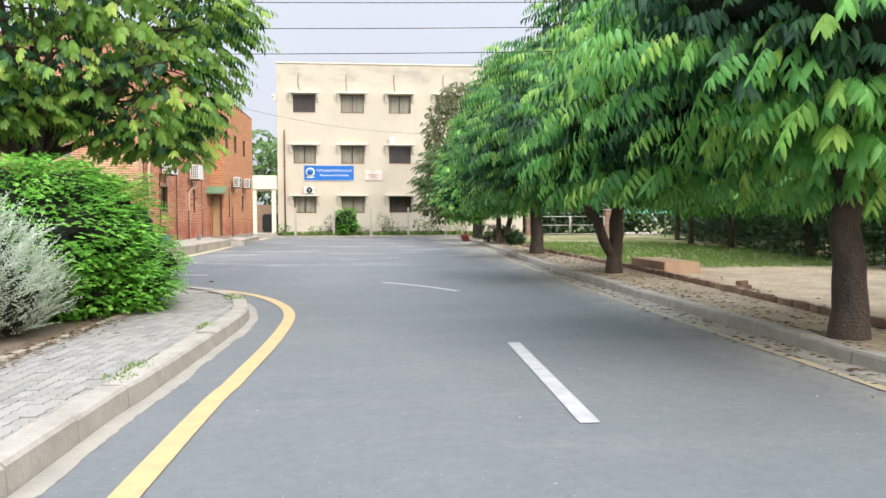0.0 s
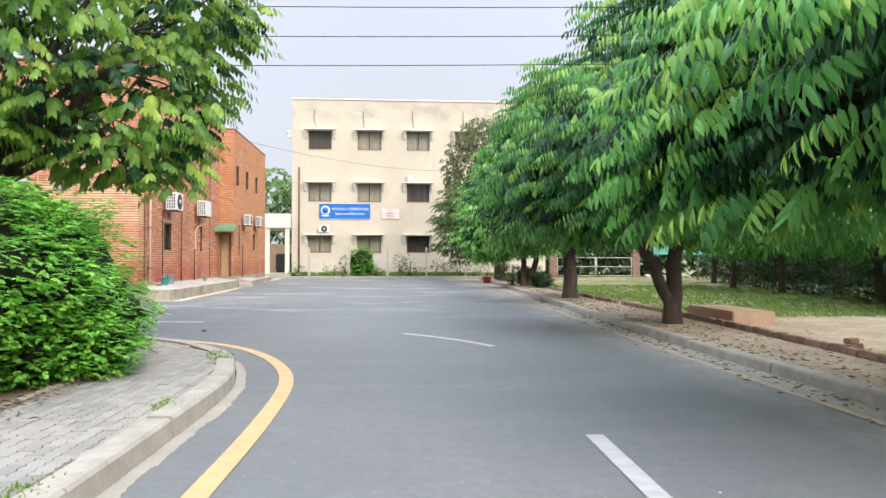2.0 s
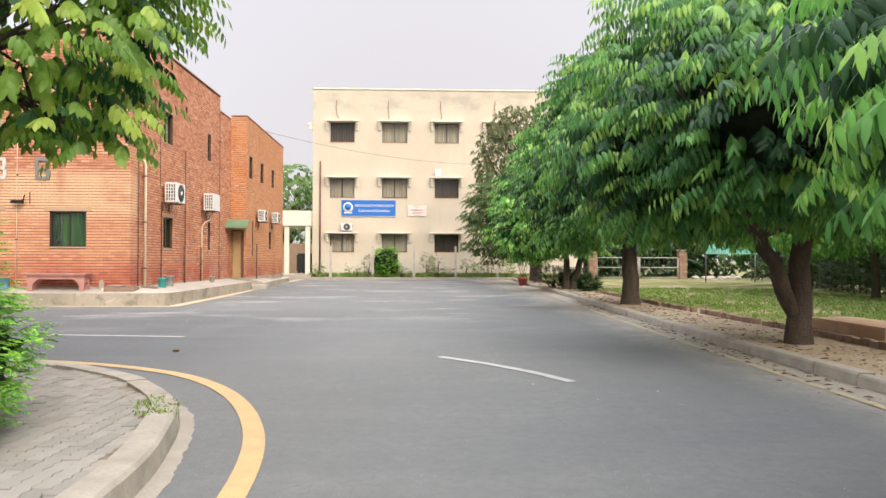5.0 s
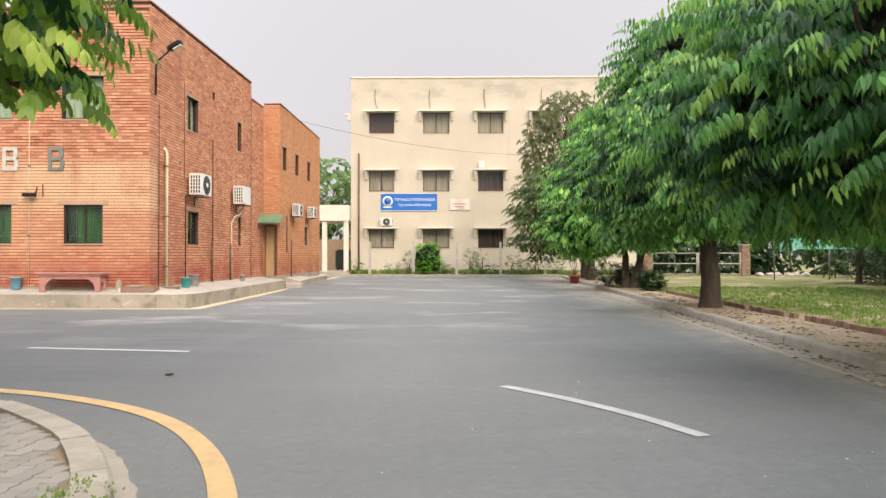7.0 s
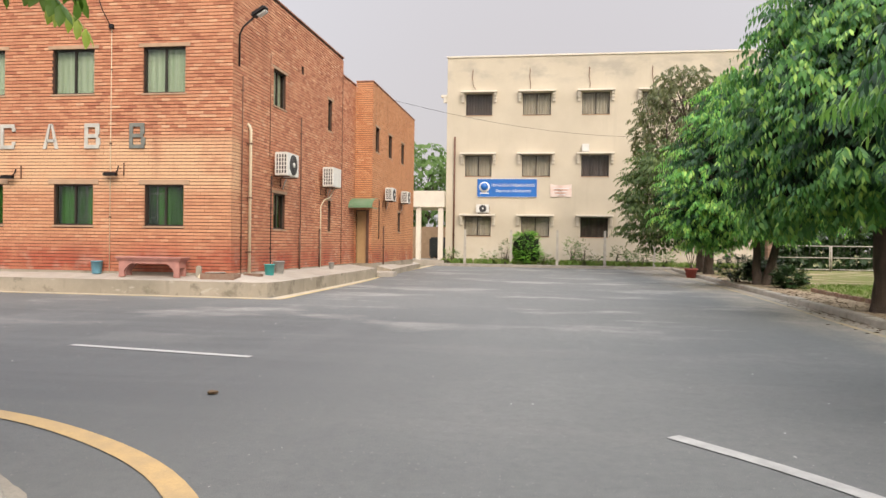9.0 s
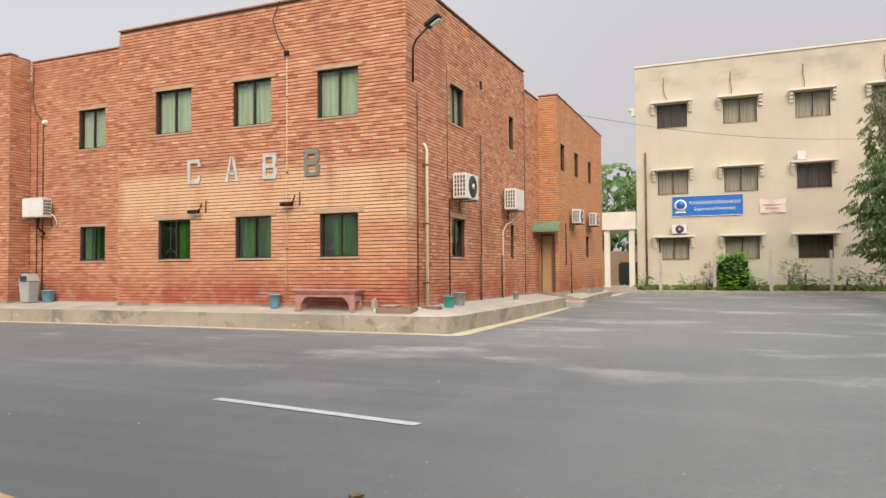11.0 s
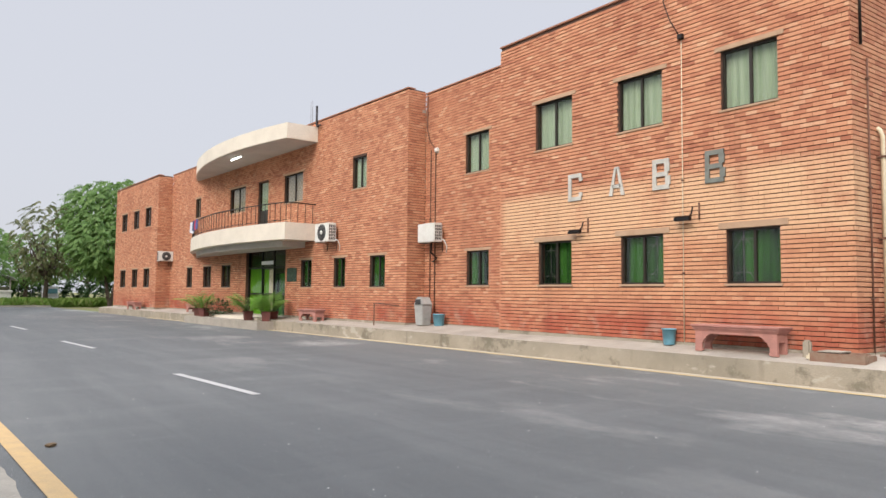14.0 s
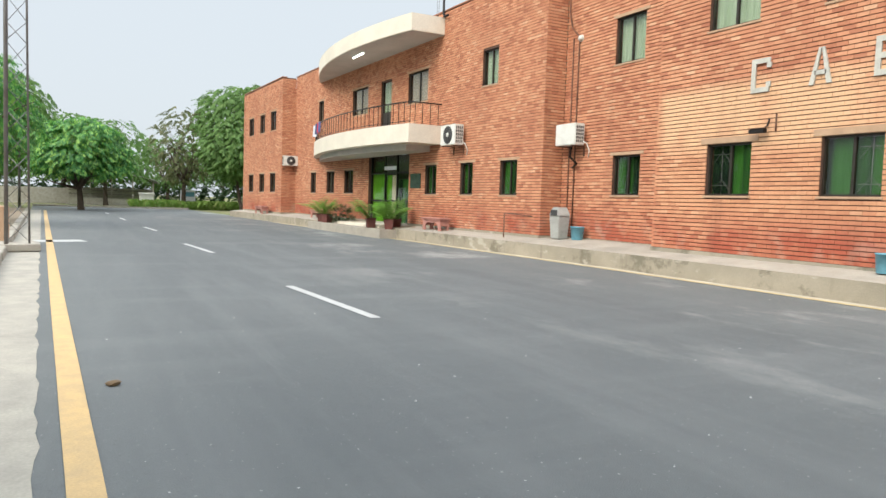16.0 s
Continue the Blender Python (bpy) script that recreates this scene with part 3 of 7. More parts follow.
def kerb_run(name, line, out, height, label, per=3, seed=1):
    """A row of precast kerb stones along a line, each a part; out: which side the stone lies on."""
    r = random.Random(seed)
    top = tagged(new(name), label, "kerb", "", "structure")
    n = len(line) - 1
    for a in range(0, n, per):
        b = min(a + per, n)
        seg = line[a:b + 1].copy()
        d0, d1 = seg[1] - seg[0], seg[-1] - seg[-2]
        seg[0] += d0 / np.linalg.norm(d0) * 0.006
        seg[-1] -= d1 / np.linalg.norm(d1) * 0.006
        jut, h = r.uniform(-0.008, 0.008), height + r.uniform(-0.012, 0.01)
        prof = [(0.0 + jut, -0.02), (0.014 + jut, h - 0.025), (0.036 + jut, h), (0.23 + jut, h), (0.23 + jut, -0.02)]
        rails = [offset_line(seg, out * o) for o, _ in prof]
        k = len(seg)
        vs = [(*rails[j][i], prof[j][1]) for i in range(k) for j in range(5)]
        fs = [(i * 5 + j, i * 5 + (j + 1) % 5, (i + 1) * 5 + (j + 1) % 5, (i + 1) * 5 + j) for i in range(k - 1) for j in range(5)]
        fs += [(4, 3, 2, 1, 0), tuple((k - 1) * 5 + j for j in range(5))]
        if out > 0:
            fs = [f[::-1] for f in fs]
        put_mesh("kerb_stone", vs, fs, M_KERB, top)
    return top


kerb_run("kerb_left", LEFT_KERB, 1, 0.175, "weathered precast concrete kerb round the paved corner", 3, 4)
kerb_run("kerb_right", RIGHT_KERB, -1, 0.145, "weathered precast concrete kerb, some stones shifted", 3, 5)

# the paved corner and the planting bed on it
inner = offset_line(LEFT_KERB, 0.15)
isle = [tuple(p) for p in inner] + [(-62, -14)]
tagged(prism("island_bed", isle, -0.04, 0.125, M_SOIL), "dry soil of the planting bed on the corner", "soil", "", "structure")

# the verge with its strip of earth, sand and lawn
verge_edge = offset_line(RIGHT_KERB, -0.15)
verge = [tuple(p) for p in verge_edge] + [(60, 60), (60, -14)]


def verge_mat():
    m, nt, b, pos, _ = start_mat("verge_earth_and_grass", 1.0, 0, 0.15)
    earth = ramp_mix(nt, noise_fac(nt, pos, 1.1, 0.38, 0.66), (0.52, 0.42, 0.295), (0.38, 0.30, 0.21))
    strip = times(nt, band_fac(nt, pos, 0, 0.0, 7.1, 0.25), noise_fac(nt, pos, 1.7, 0.3, 0.6))
    earth = ramp_mix(nt, times(nt, strip, 0.55), earth, (0.30, 0.235, 0.17))
    lawn = times(nt, band_fac(nt, pos, 1, 18.2, 70, 1.6), band_fac(nt, pos, 0, 7.3, 80, 0.25))
    lawn = times(nt, lawn, noise_fac(nt, pos, 0.5, 0.33, 0.5))
    green = ramp_mix(nt, noise_fac(nt, pos, 1.4, 0.35, 0.65), (0.15, 0.20, 0.05), (0.22, 0.20, 0.09))
    c = ramp_mix(nt, lawn, earth, green)
    litter = times(nt, noise_fac(nt, pos, 9, 0.56, 0.66, 3), 0.55)
    c = ramp_mix(nt, litter, c, (0.15, 0.10, 0.06))
    fine = noise_fac(nt, pos, 45, 0.3, 0.7, 3)
    c = ramp_mix(nt, times(nt, fine, 0.3), c, (0.14, 0.11, 0.075))
    nt.links.new(c, b.inputs["Base Color"])
    bump(nt, b, fine, 0.8, 0.02)
    return m


M_VERGE = verge_mat()
tagged(prism("verge_ground", verge, -0.04, 0.12, M_VERGE), "bare earth, sand and thin lawn beside the road", "ground", "", "structure")
# ---- walls ----
def wall_cells(u0, u1, z0, z1, holes):
    us = sorted({u0, u1, *(h[0] for h in holes), *(h[1] for h in holes)})
    zs = sorted({z0, z1, *(h[2] for h in holes), *(h[3] for h in holes)})
    us, zs = [u for u in us if u0 <= u <= u1], [z for z in zs if z0 <= z <= z1]
    for a, b in zip(us, us[1:]):
        for c, d in zip(zs, zs[1:]):
            if not any(h[0] < (a + b) / 2 < h[1] and h[2] < (c + d) / 2 < h[3] for h in holes):
                yield a, b, c, d


def add_box(vs, fs, lo, hi, back=True):
    n = len(vs)
    (a, b, c), (d, e, f) = lo, hi
    vs += [(a, b, c), (d, b, c), (d, e, c), (a, e, c), (a, b, f), (d, b, f), (d, e, f), (a, e, f)]
    fs += [(n, n + 1, n + 5, n + 4), (n + 1, n + 2, n + 6, n + 5), (n + 3, n, n + 4, n + 7), (n + 4, n + 5, n + 6, n + 7), (n + 3, n + 2, n + 1, n)]
    if back:
        fs.append((n + 2, n + 3, n + 7, n + 6))


COURSE, BRICK, DEEP = 0.090, 0.24, 0.028


def brick_spans(u0, u1, z0, z1, holes, seed):
    """Boxes of the bricks of a wall face, in running bond, cut at the openings."""
    r = random.Random(seed)
    rows = int((z1 - z0) / COURSE)
    for j in range(rows):
        za, zb = z0 + j * COURSE + 0.009, z0 + (j + 1) * COURSE - 0.010
        cuts = sorted((h[0], h[1]) for h in holes if h[2] < zb and h[3] > za)
        spans, at = [], u0
        for a, b in cuts:
            if a > at:
                spans.append((at, a))
            at = max(at, b)
        if at < u1:
            spans.append((at, u1))
        for a, b in spans:
            u = a - (0.0 if j % 2 else BRICK / 2)
            while u < b:
                c, d = max(u, a), min(u + BRICK - 0.005, b)
                if d - c > 0.03:
                    yield j, c, d, za, zb, r.uniform(-0.0025, 0.002)
                u += BRICK


def brick_wall(name, p0, p1, z0, z1, holes, label, thick=0.25, seed=1, singles=None):
    """A wall from p0 to p1 (plan), its face to the right of that way. holes: (u0, u1, z0, z1) along it.
    singles: (u0, u1, z0, z1), a stretch whose bricks are parts of their own."""
    a, b = Vector((*p0, 0)), Vector((*p1, 0))
    length = (b - a).length
    ang = math.degrees(math.atan2(b.y - a.y, b.x - a.x))
    vs, fs = [], []
    for u, v, c, d in wall_cells(0.03, length - 0.03, z0, z1, holes):
        add_box(vs, fs, (u, DEEP - 0.006, c), (v, thick, d))
    top = put_mesh(name, vs, fs, M_MORTAR, None, False, pose(a.x, a.y, 0, 0, 0, ang))
    tagged(top, label, "wall", "", "structure")
    vs, fs, count = [], [], 0
    for j, c, d, za, zb, jut in brick_spans(0, length, z0, z1, holes, seed):
        if singles and count < 300 and singles[0] <= c and d <= singles[1] and singles[2] <= za and zb <= singles[3]:
            ws = round(d - c, 3)
            if ws not in SHARED:
                w, g = [], []
                add_box(w, g, (0, 0, 0), (ws, DEEP - 0.001, COURSE - 0.019), False)
                SHARED[ws] = bpy.data.meshes.new("brick")
                SHARED[ws].from_pydata(w, [], g)
                SHARED[ws].materials.append(M_BRICK_ONE)
            ob = new("brick", SHARED[ws])
            ob.parent = top
            ob.location = (c, jut, za)
            count += 1
        else:
            add_box(vs, fs, (c, jut, za), (d, DEEP - 0.001, zb), False)
    tagged(put_mesh("brickwork", vs, fs, M_BRICK, top), "courses of red brick", "", "", "stuff")
    # cement coping on the parapet
    return top


SHARED = {}


def coping(name, p0, p1, z, over=0.03, thick=0.28, h=0.05):
    a, b = Vector((*p0, 0)), Vector((*p1, 0))
    ang = math.degrees(math.atan2(b.y - a.y, b.x - a.x))
    tagged(box(name, (-0.01, -over, 0), ((b - a).length + 0.01, thick, h), M_COPING, None, 0.008, "", pose(a.x, a.y, z, 0, 0, ang)),
           "thin weathered cement coping on the parapet", "trim", "", "structure")


def wall_frame(p0, p1):
    """The pose of a wall's own axes: x along it, y into it."""
    return pose(p0[0], p0[1], 0, 0, 0, math.degrees(math.atan2(p1[1] - p0[1], p1[0] - p0[0])))


def window(m, u0, u1, z0, z1, curtain, label, bars=1, lintel=True, grille=False, setback=0.09, split=False, tall=0.085, side=0):
    """A sliding aluminium window in an opening of the wall whose pose is m."""
    w, h = u1 - u0, z1 - z0
    top = empty("window", m @ pose(u0, 0, z0), label, "window", "", "structure")
    f = 0.045
    y0, y1 = setback, setback + 0.06
    bm = bm_box((0, y0, 0), (f, y1, h))
    bm_box((w - f, y0, 0), (w, y1, h), 0, bm)
    bm_box((f, y0, 0), (w - f, y1, f), 0, bm)
    bm_box((f, y0, h - f), (w - f, y1, h), 0, bm)
    part("window_frame", bm, M_ALU, top)
    for k in range(bars):
        c = w * (k + 1) / (bars + 1)
        box("mullion", (c - 0.028, y0 + 0.004, f), (c + 0.028, y1 - 0.004, h - f), M_ALU, top)
    step = w / (bars + 1)
    for k in range(bars + 1):
        lo, hi = k * step + 0.03, (k + 1) * step - 0.03
        pane = box("pane", (lo, y0 + 0.02 + 0.012 * (k % 2), f), (hi, y0 + 0.026 + 0.012 * (k % 2), h - f), M_GLASS, top)
        pane.visible_shadow = False
    # hanging curtain with folds
    vs, fs, n = [], [], max(8, int(w / 0.05))
    for i in range(n + 1):
        x = w * i / n
        y = setback + 0.125 + 0.018 * math.sin(i * 1.7 + u0) + 0.008 * math.sin(i * 0.63)
        vs += [(x, y, -0.01), (x, y, h + 0.01)]
    fs = [(2 * i, 2 * i + 2, 2 * i + 3, 2 * i + 1) for i in range(n)]
    put_mesh("curtain", vs, fs, curtain, top, True)
    box("window_sill", (-0.04, -0.025, -0.05), (w + 0.04, setback, 0.0), M_LINTEL, top, 0.006)
    if lintel:
        box("lintel", (-0.12 - (tall - 0.085), -0.012, h), (w + 0.12 + (tall - 0.085), setback + 0.02, h + tall), M_LINTEL, top, 0.006)
    if grille:
        # pale iron bars seen behind one leaf
        a, g, y = side * w / 2 + 0.05, w / 2 - 0.1, setback + 0.085
        bars_at = [[(a + g * 0.5, f), (a + g * 0.5, h - f)], [(a, h * 0.2), (a + g, h * 0.2)], [(a, h * 0.8), (a + g, h * 0.8)],
                   [(a, h * 0.62), (a + g * 0.5, h * 0.86), (a + g, h * 0.62)], [(a, h * 0.08), (a + g * 0.5, h * 0.32), (a + g, h * 0.08)]]
        for line in bars_at:
            tube("grille_bar", [(px, y, pz) for px, pz in line], 0.006, M_STEEL, top, 5)
    return top
# ---- red brick building ----
BASE = 0.55
A0, A1 = (-18.33, 27.79), (-8.88, 27.79)          # front of the corner block
S1 = (-8.74, 37.45)                                # far end of its side
R0, R1 = (-23.05, 28.53), (-18.33, 28.53)          # recess
F0 = (-23.05, 27.79)                               # long front runs off from here
FD = Vector((-22.95, -0.84)).normalized()


def along(u, out=0.0):
    """Plan point u metres along the long front, out metres before it."""
    return (F0[0] + FD.x * u - FD.y * -out * -1 * 1.0, F0[1] + FD.y * u - out)


def flip(length, spans):
    return [(length - b, length - a, c, d) for a, b, c, d in spans]


# corner block, front: openings by x
front_low = [(-16.78, -15.60, 1.79, 2.91), (-14.05, -12.87, 1.79, 2.91), (-11.36, -10.23, 1.79, 2.90)]
front_up = [(-16.90, -15.58, 5.37, 6.62), (-14.12, -12.87, 5.37, 6.60), (-11.43, -10.22, 5.36, 6.60)]
holes = [(a - A0[0], b - A0[0], c, d) for a, b, c, d in front_low + front_up]
brick_wall("wall_front", A0, A1, BASE, 8.55, holes, "red brick front wall with a paler band of bricks", seed=2, singles=(6.2, 9.40, 0.6, 1.75))
m = wall_frame(A0, A1)
for i, (a, b, c, d) in enumerate(holes):
    low = i < 3
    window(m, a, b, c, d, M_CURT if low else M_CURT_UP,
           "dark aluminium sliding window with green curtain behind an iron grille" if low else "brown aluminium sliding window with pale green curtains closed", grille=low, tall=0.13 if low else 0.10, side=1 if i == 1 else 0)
brick_wall("parapet_front", (-11.9, 27.79), A1, 8.55, 8.72, [], "raised brick parapet at the corner", seed=3)
coping("coping_front_low", A0, (-11.9, 27.79), 8.55)
coping("coping_front_high", (-11.9, 27.79), A1, 8.72)

# corner block, side
side = [(2.72, 3.72, 5.55, 6.66), (7.85, 8.35, 5.6, 6.75), (2.8, 3.75, 1.80, 2.90), (7.95, 8.30, 1.82, 2.98)]
side_len = math.dist(A1, S1)
vent = (5.05, 5.3, 7.05, 7.3)
brick_wall("wall_side", A1, S1, BASE, 8.72, side + [vent], "red brick side wall with pipes and air conditioners", seed=4, singles=(0.0, 4.2, 0.6, 2.2))
ms = wall_frame(A1, S1)
for i, (a, b, c, d) in enumerate(side):
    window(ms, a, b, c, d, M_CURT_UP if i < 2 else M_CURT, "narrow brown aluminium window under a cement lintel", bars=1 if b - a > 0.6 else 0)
# dark sheet paints the shade inside the hole
box("vent_back", (vent[0], 0.2, vent[2]), (vent[1], 0.24, vent[3]), M_ROOM_SHADE, None, 0, "", ms)
tagged(bpy.data.objects["vent_back"], "dark sheet painting the shade in a square vent hole", "vent", "", "structure")
coping("coping_side", A1, S1, 8.72)
# lower run behind it and the further block
S2 = (-8.72, 39.3)
B1, B2 = (-7.98, 39.3), (-8.02, 48.8)
brick_wall("wall_side_low", S1, S2, BASE, 8.05, [], "lower red brick side wall", seed=5)
coping("coping_side_low", S1, S2, 8.05)
door_hole = [(0.06, 0.62, BASE, 2.75)]
brick_wall("wall_return", S2, B1, BASE, 8.22, door_hole + [], "narrow ochre brick return wall with a door", seed=6)
coping("coping_return", S2, B1, 8.22)
far_holes = [(0.55, 1.25, 5.35, 6.42), (3.1, 3.85, 5.4, 6.45), (6.0, 6.75, 5.45, 6.48), (5.35, 6.0, 1.98, 2.95)]
brick_wall("wall_far_side", B1, B2, BASE, 8.22, far_holes, "red brick side wall of the further block", seed=7)
mf = wall_frame(B1, B2)
for a, b, c, d in far_holes:
    window(mf, a, b, c, d, M_CURT_D, "small brown aluminium window under a cement lintel", bars=1)
coping("coping_far_side", B1, B2, 8.22)
brick_wall("wall_far_end", B2, (-12.0, 48.8), BASE, 8.22, [], "red brick end wall", seed=8)

# recess between the corner block and the long front
rec = [(-20.76, -19.68, 1.80, 2.88), (-20.85, -19.70, 5.35, 6.60)]
brick_wall("wall_recess", R0, R1, BASE, 8.40, [(a - R0[0], b - R0[0], c, d) for a, b, c, d in rec], "recessed red brick wall", seed=9, singles=(0.0, 4.72, 0.6, 2.1))
mr = wall_frame(R0, R1)
for i, (a, b, c, d) in enumerate(rec):
    window(mr, a - R0[0], b - R0[0], c, d, M_CURT if i == 0 else M_CURT_UP, "brown aluminium sliding window with green curtains")
coping("coping_recess", R0, R1, 8.40)
brick_wall("wall_recess_east", R1, A0, BASE, 8.55, [], "short red brick return wall", seed=10)
brick_wall("wall_recess_west", F0, (-23.05, 28.53), BASE, 8.5, [], "short red brick return wall", seed=11)

# long front: openings by u, measured away from the recess
FL = 24.2
low_u = [(1.29, 2.27), (3.96, 4.84), (6.6, 7.55), (15.0, 16.2), (17.6, 18.75), (20.45, 21.35)]
long_low = [(a, b, 1.75, 2.87) for a, b in low_u]
long_up = [(2.57, 3.56, 5.42, 6.6), (7.5, 9.25, 5.4, 6.62), (13.4, 15.3, 5.45, 6.66), (19.4, 20.2, 5.6, 6.66)]
up_door = (10.85, 11.95, 4.3, 6.62)
entry = (8.95, 13.15, BASE, 3.5)
E0 = (F0[0] + FD.x * FL, F0[1] + FD.y * FL)
brick_wall("wall_long_front", E0, F0, BASE, 8.5, flip(FL, long_low + long_up + [up_door, entry]), "long red brick front wall with an entrance", seed=12, singles=(FL - 5.2, FL, 0.6, 1.9))
ml = wall_frame(E0, F0)
for i, (a, b, c, d) in enumerate(flip(FL, long_low)):
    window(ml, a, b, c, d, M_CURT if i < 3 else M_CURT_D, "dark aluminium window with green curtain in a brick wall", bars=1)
for i, (a, b, c, d) in enumerate(flip(FL, long_up)):
    window(ml, a, b, c, d, M_CURT_UP if i < 1 else M_CURT_W, "aluminium sliding window above the ground floor", bars=1, lintel=i > 0)
coping("coping_long_front", E0, F0, 8.5)
# far projecting block
OUT = 0.82
G0, G1 = (E0[0], E0[1] - OUT), (E0[0] + FD.x * 9.3, E0[1] + FD.y * 9.3 - OUT)
g_holes = [(a, b, c, d) for a, b in ((1.3, 2.5), (3.8, 5.0), (6.5, 7.8)) for c, d in ((1.75, 2.9), (5.5, 6.65))]
brick_wall("wall_far_front", G1, G0, BASE, 8.45, flip(9.3, g_holes), "red brick front of the far projecting block", seed=13)
mg = wall_frame(G1, G0)
for a, b, c, d in flip(9.3, g_holes):
    window(mg, a, b, c, d, M_CURT_D, "narrow dark aluminium window", bars=1)
brick_wall("wall_far_return", G0, E0, BASE, 8.45, [], "red brick return wall of the far block", seed=14)
coping("coping_far_front", G1, G0, 8.45)
brick_wall("wall_west_end", (G1[0], G1[1] + 12), G1, BASE, 8.45, [], "red brick west end wall", seed=15)

# roofs behind the parapets and dim rooms behind the walls
roof_poly = [A0, (A1[0] - 0.3, A1[1]), (S1[0] - 0.3, S1[1]), (-8.9, 39.6), (-8.3, 39.6), (-8.3, 48.5), (-12, 48.5), (-12, 40), (G1[0] + 0.3, 38), (G1[0] + 0.3, G1[1] + 0.3),
             (G0[0] - 0.3, G0[1] + 0.3), (E0[0], E0[1] + 0.3), (F0[0], F0[1] + 0.3), (R0[0], R0[1] + 0.3), (R1[0], R1[1] + 0.3)]
tagged(prism("roof_red", [(x, y + 0.28 if y < 28.6 else y) for x, y in roof_poly], 7.75, 7.85, M_CONCRETE), "flat concrete roof slab behind the parapets", "roof", "", "structure")
tagged(prism("back_wall_red", [(-56, 38), (-12, 40), (-12, 40.2), (-56, 38.2)], 0, 8.4, M_MORTAR), "plain back wall", "wall", "", "structure")

# walkway round the building: sloped top, stained front
def walkway(name, pts_out, pts_in, z_out, z_in, label):
    n = len(pts_out)
    vs = [(*p, 0) for p in pts_out] + [(*p, z_out) for p in pts_out] + [(*p, z_in) for p in pts_in] + [(*p, 0) for p in pts_in]
    fs = []
    for k in range(3):
        fs += [(k * n + i, k * n + i + 1, (k + 1) * n + i + 1, (k + 1) * n + i) for i in range(n - 1)]
    fs += [(0, n, 2 * n, 3 * n), (n - 1, 4 * n - 1, 3 * n - 1, 2 * n - 1)]
    ob = put_mesh(name, vs, fs, M_PLINTH)
    ob.data.materials.append(M_CONCRETE)
    for p in ob.data.polygons:
        if p.normal.z > 0.7:
            p.material_index = 1
    return tagged(ob, label, "walkway", "", "structure")


W_END = (E0[0] + FD.x * 9.6, E0[1] + FD.y * 9.6 - 0.9)
walkway("walkway_front", [(W_END[0], W_END[1] - 0.75), (F0[0], 26.72), (-18.3, 26.9), (-12, 26.94), (-8.0, 26.94), (-7.56, 27.08), (-7.42, 27.6), (-7.42, 31), (-7.55, 38.6)],
        [(W_END[0], W_END[1] + 0.9), (F0[0], 28.5), (-18.3, 28.55), (-12, 28.0), (-9.2, 28.0), (-9.0, 28.0), (-8.95, 28.2), (-8.92, 31), (-8.82, 38.6)],
        0.38, 0.53, "raised concrete walkway with stained edge round the building")
walkway("walkway_far", [(-7.35, 40.4), (-7.6, 44), (-7.9, 50.5)], [(-8.3, 40.4), (-8.3, 44), (-9.5, 50.5)], 0.26, 0.5, "raised concrete walkway beside the further block")
tagged(prism("door_ramp", [(-8.9, 38.6), (-7.45, 38.6), (-7.0, 39.2), (-7.1, 40.4), (-8.3, 40.4), (-8.9, 39.6)], 0, 0.2, M_CONCRETE), "low concrete ramp before the side door", "ramp", "", "structure")
for nm, p0, p1 in (("skirting_front", A0, A1), ("skirting_side", A1, S1), ("skirting_recess", R0, R1), ("skirting_long", E0, F0)):
    mm, ln = wall_frame(p0, p1), math.dist(p0, p1)
    cuts = [(0, ln)] if nm != "skirting_long" else [(0, FL - entry[1]), (FL - entry[0], ln)]
    for a, b in cuts:
        tagged(box(nm, (a, -0.04, 0.2), (b, 0.24, BASE), M_PLINTH, None, 0.01, "", mm), "rough cement skirting at the wall foot", "baseboard", "", "structure")
for nm, p0, p1 in (("skirting_low", S1, S2), ("skirting_far_side", B1, B2), ("skirting_far_front", G1, G0), ("skirting_far_return", G0, E0), ("skirting_return", S2, B1), ("skirting_end", B2, (-12.0, 48.8)), ("skirting_w", F0, (-23.05, 28.53)), ("skirting_e", R1, A0)):
    mm, ln = wall_frame(p0, p1), math.dist(p0, p1)
    tagged(box(nm, (0, 0.004, -0.02), (ln, 0.24, BASE), M_PLINTH, None, 0.0, "", mm), "rough cement skirting at the wall foot", "baseboard", "", "structure")
# ---- cream building at the road's end ----
WY, WX0, WX1, WTOP = 57.49, -7.47, 12.5, 13.9
cols = [(-6.2, -4.43), (-2.4, -0.56), (1.46, 3.23), (5.3, 7.08), (9.1, 10.9)]
rows_w = [(1.99, 3.28), (5.97, 7.36), (10.04, 11.47)]
w_holes = [(a - WX0, b - WX0, c, d) for a, b in cols for c, d in rows_w]
vs, fs = [], []
for u, v, c, d in wall_cells(0, WX1 - WX0, 0.0, WTOP, w_holes):
    add_box(vs, fs, (u, 0, c), (v, 0.3, d))
tagged(welded("wall_cream_front", vs, fs, M_PLASTER, None, False, pose(WX0, WY, 0)), "weathered cream plaster front of a three-storey block", "wall", "", "structure")
tagged(box("wall_cream_west", (WX0 + 0.002, WY + 0.3, 0), (WX0 + 0.3, WY + 16, WTOP), M_PLASTER), "cream plaster side wall", "wall", "", "structure")
tagged(box("wall_cream_east", (WX1 - 0.3, WY + 0.3, 0), (WX1 - 0.002, WY + 16, WTOP), M_PLASTER), "cream plaster side wall", "wall", "", "structure")
tagged(box("roof_cream", (WX0 + 0.3, WY + 0.3, WTOP - 1.0), (WX1 - 0.3, WY + 16, WTOP - 0.8), M_CONCRETE), "flat concrete roof", "roof", "", "structure")
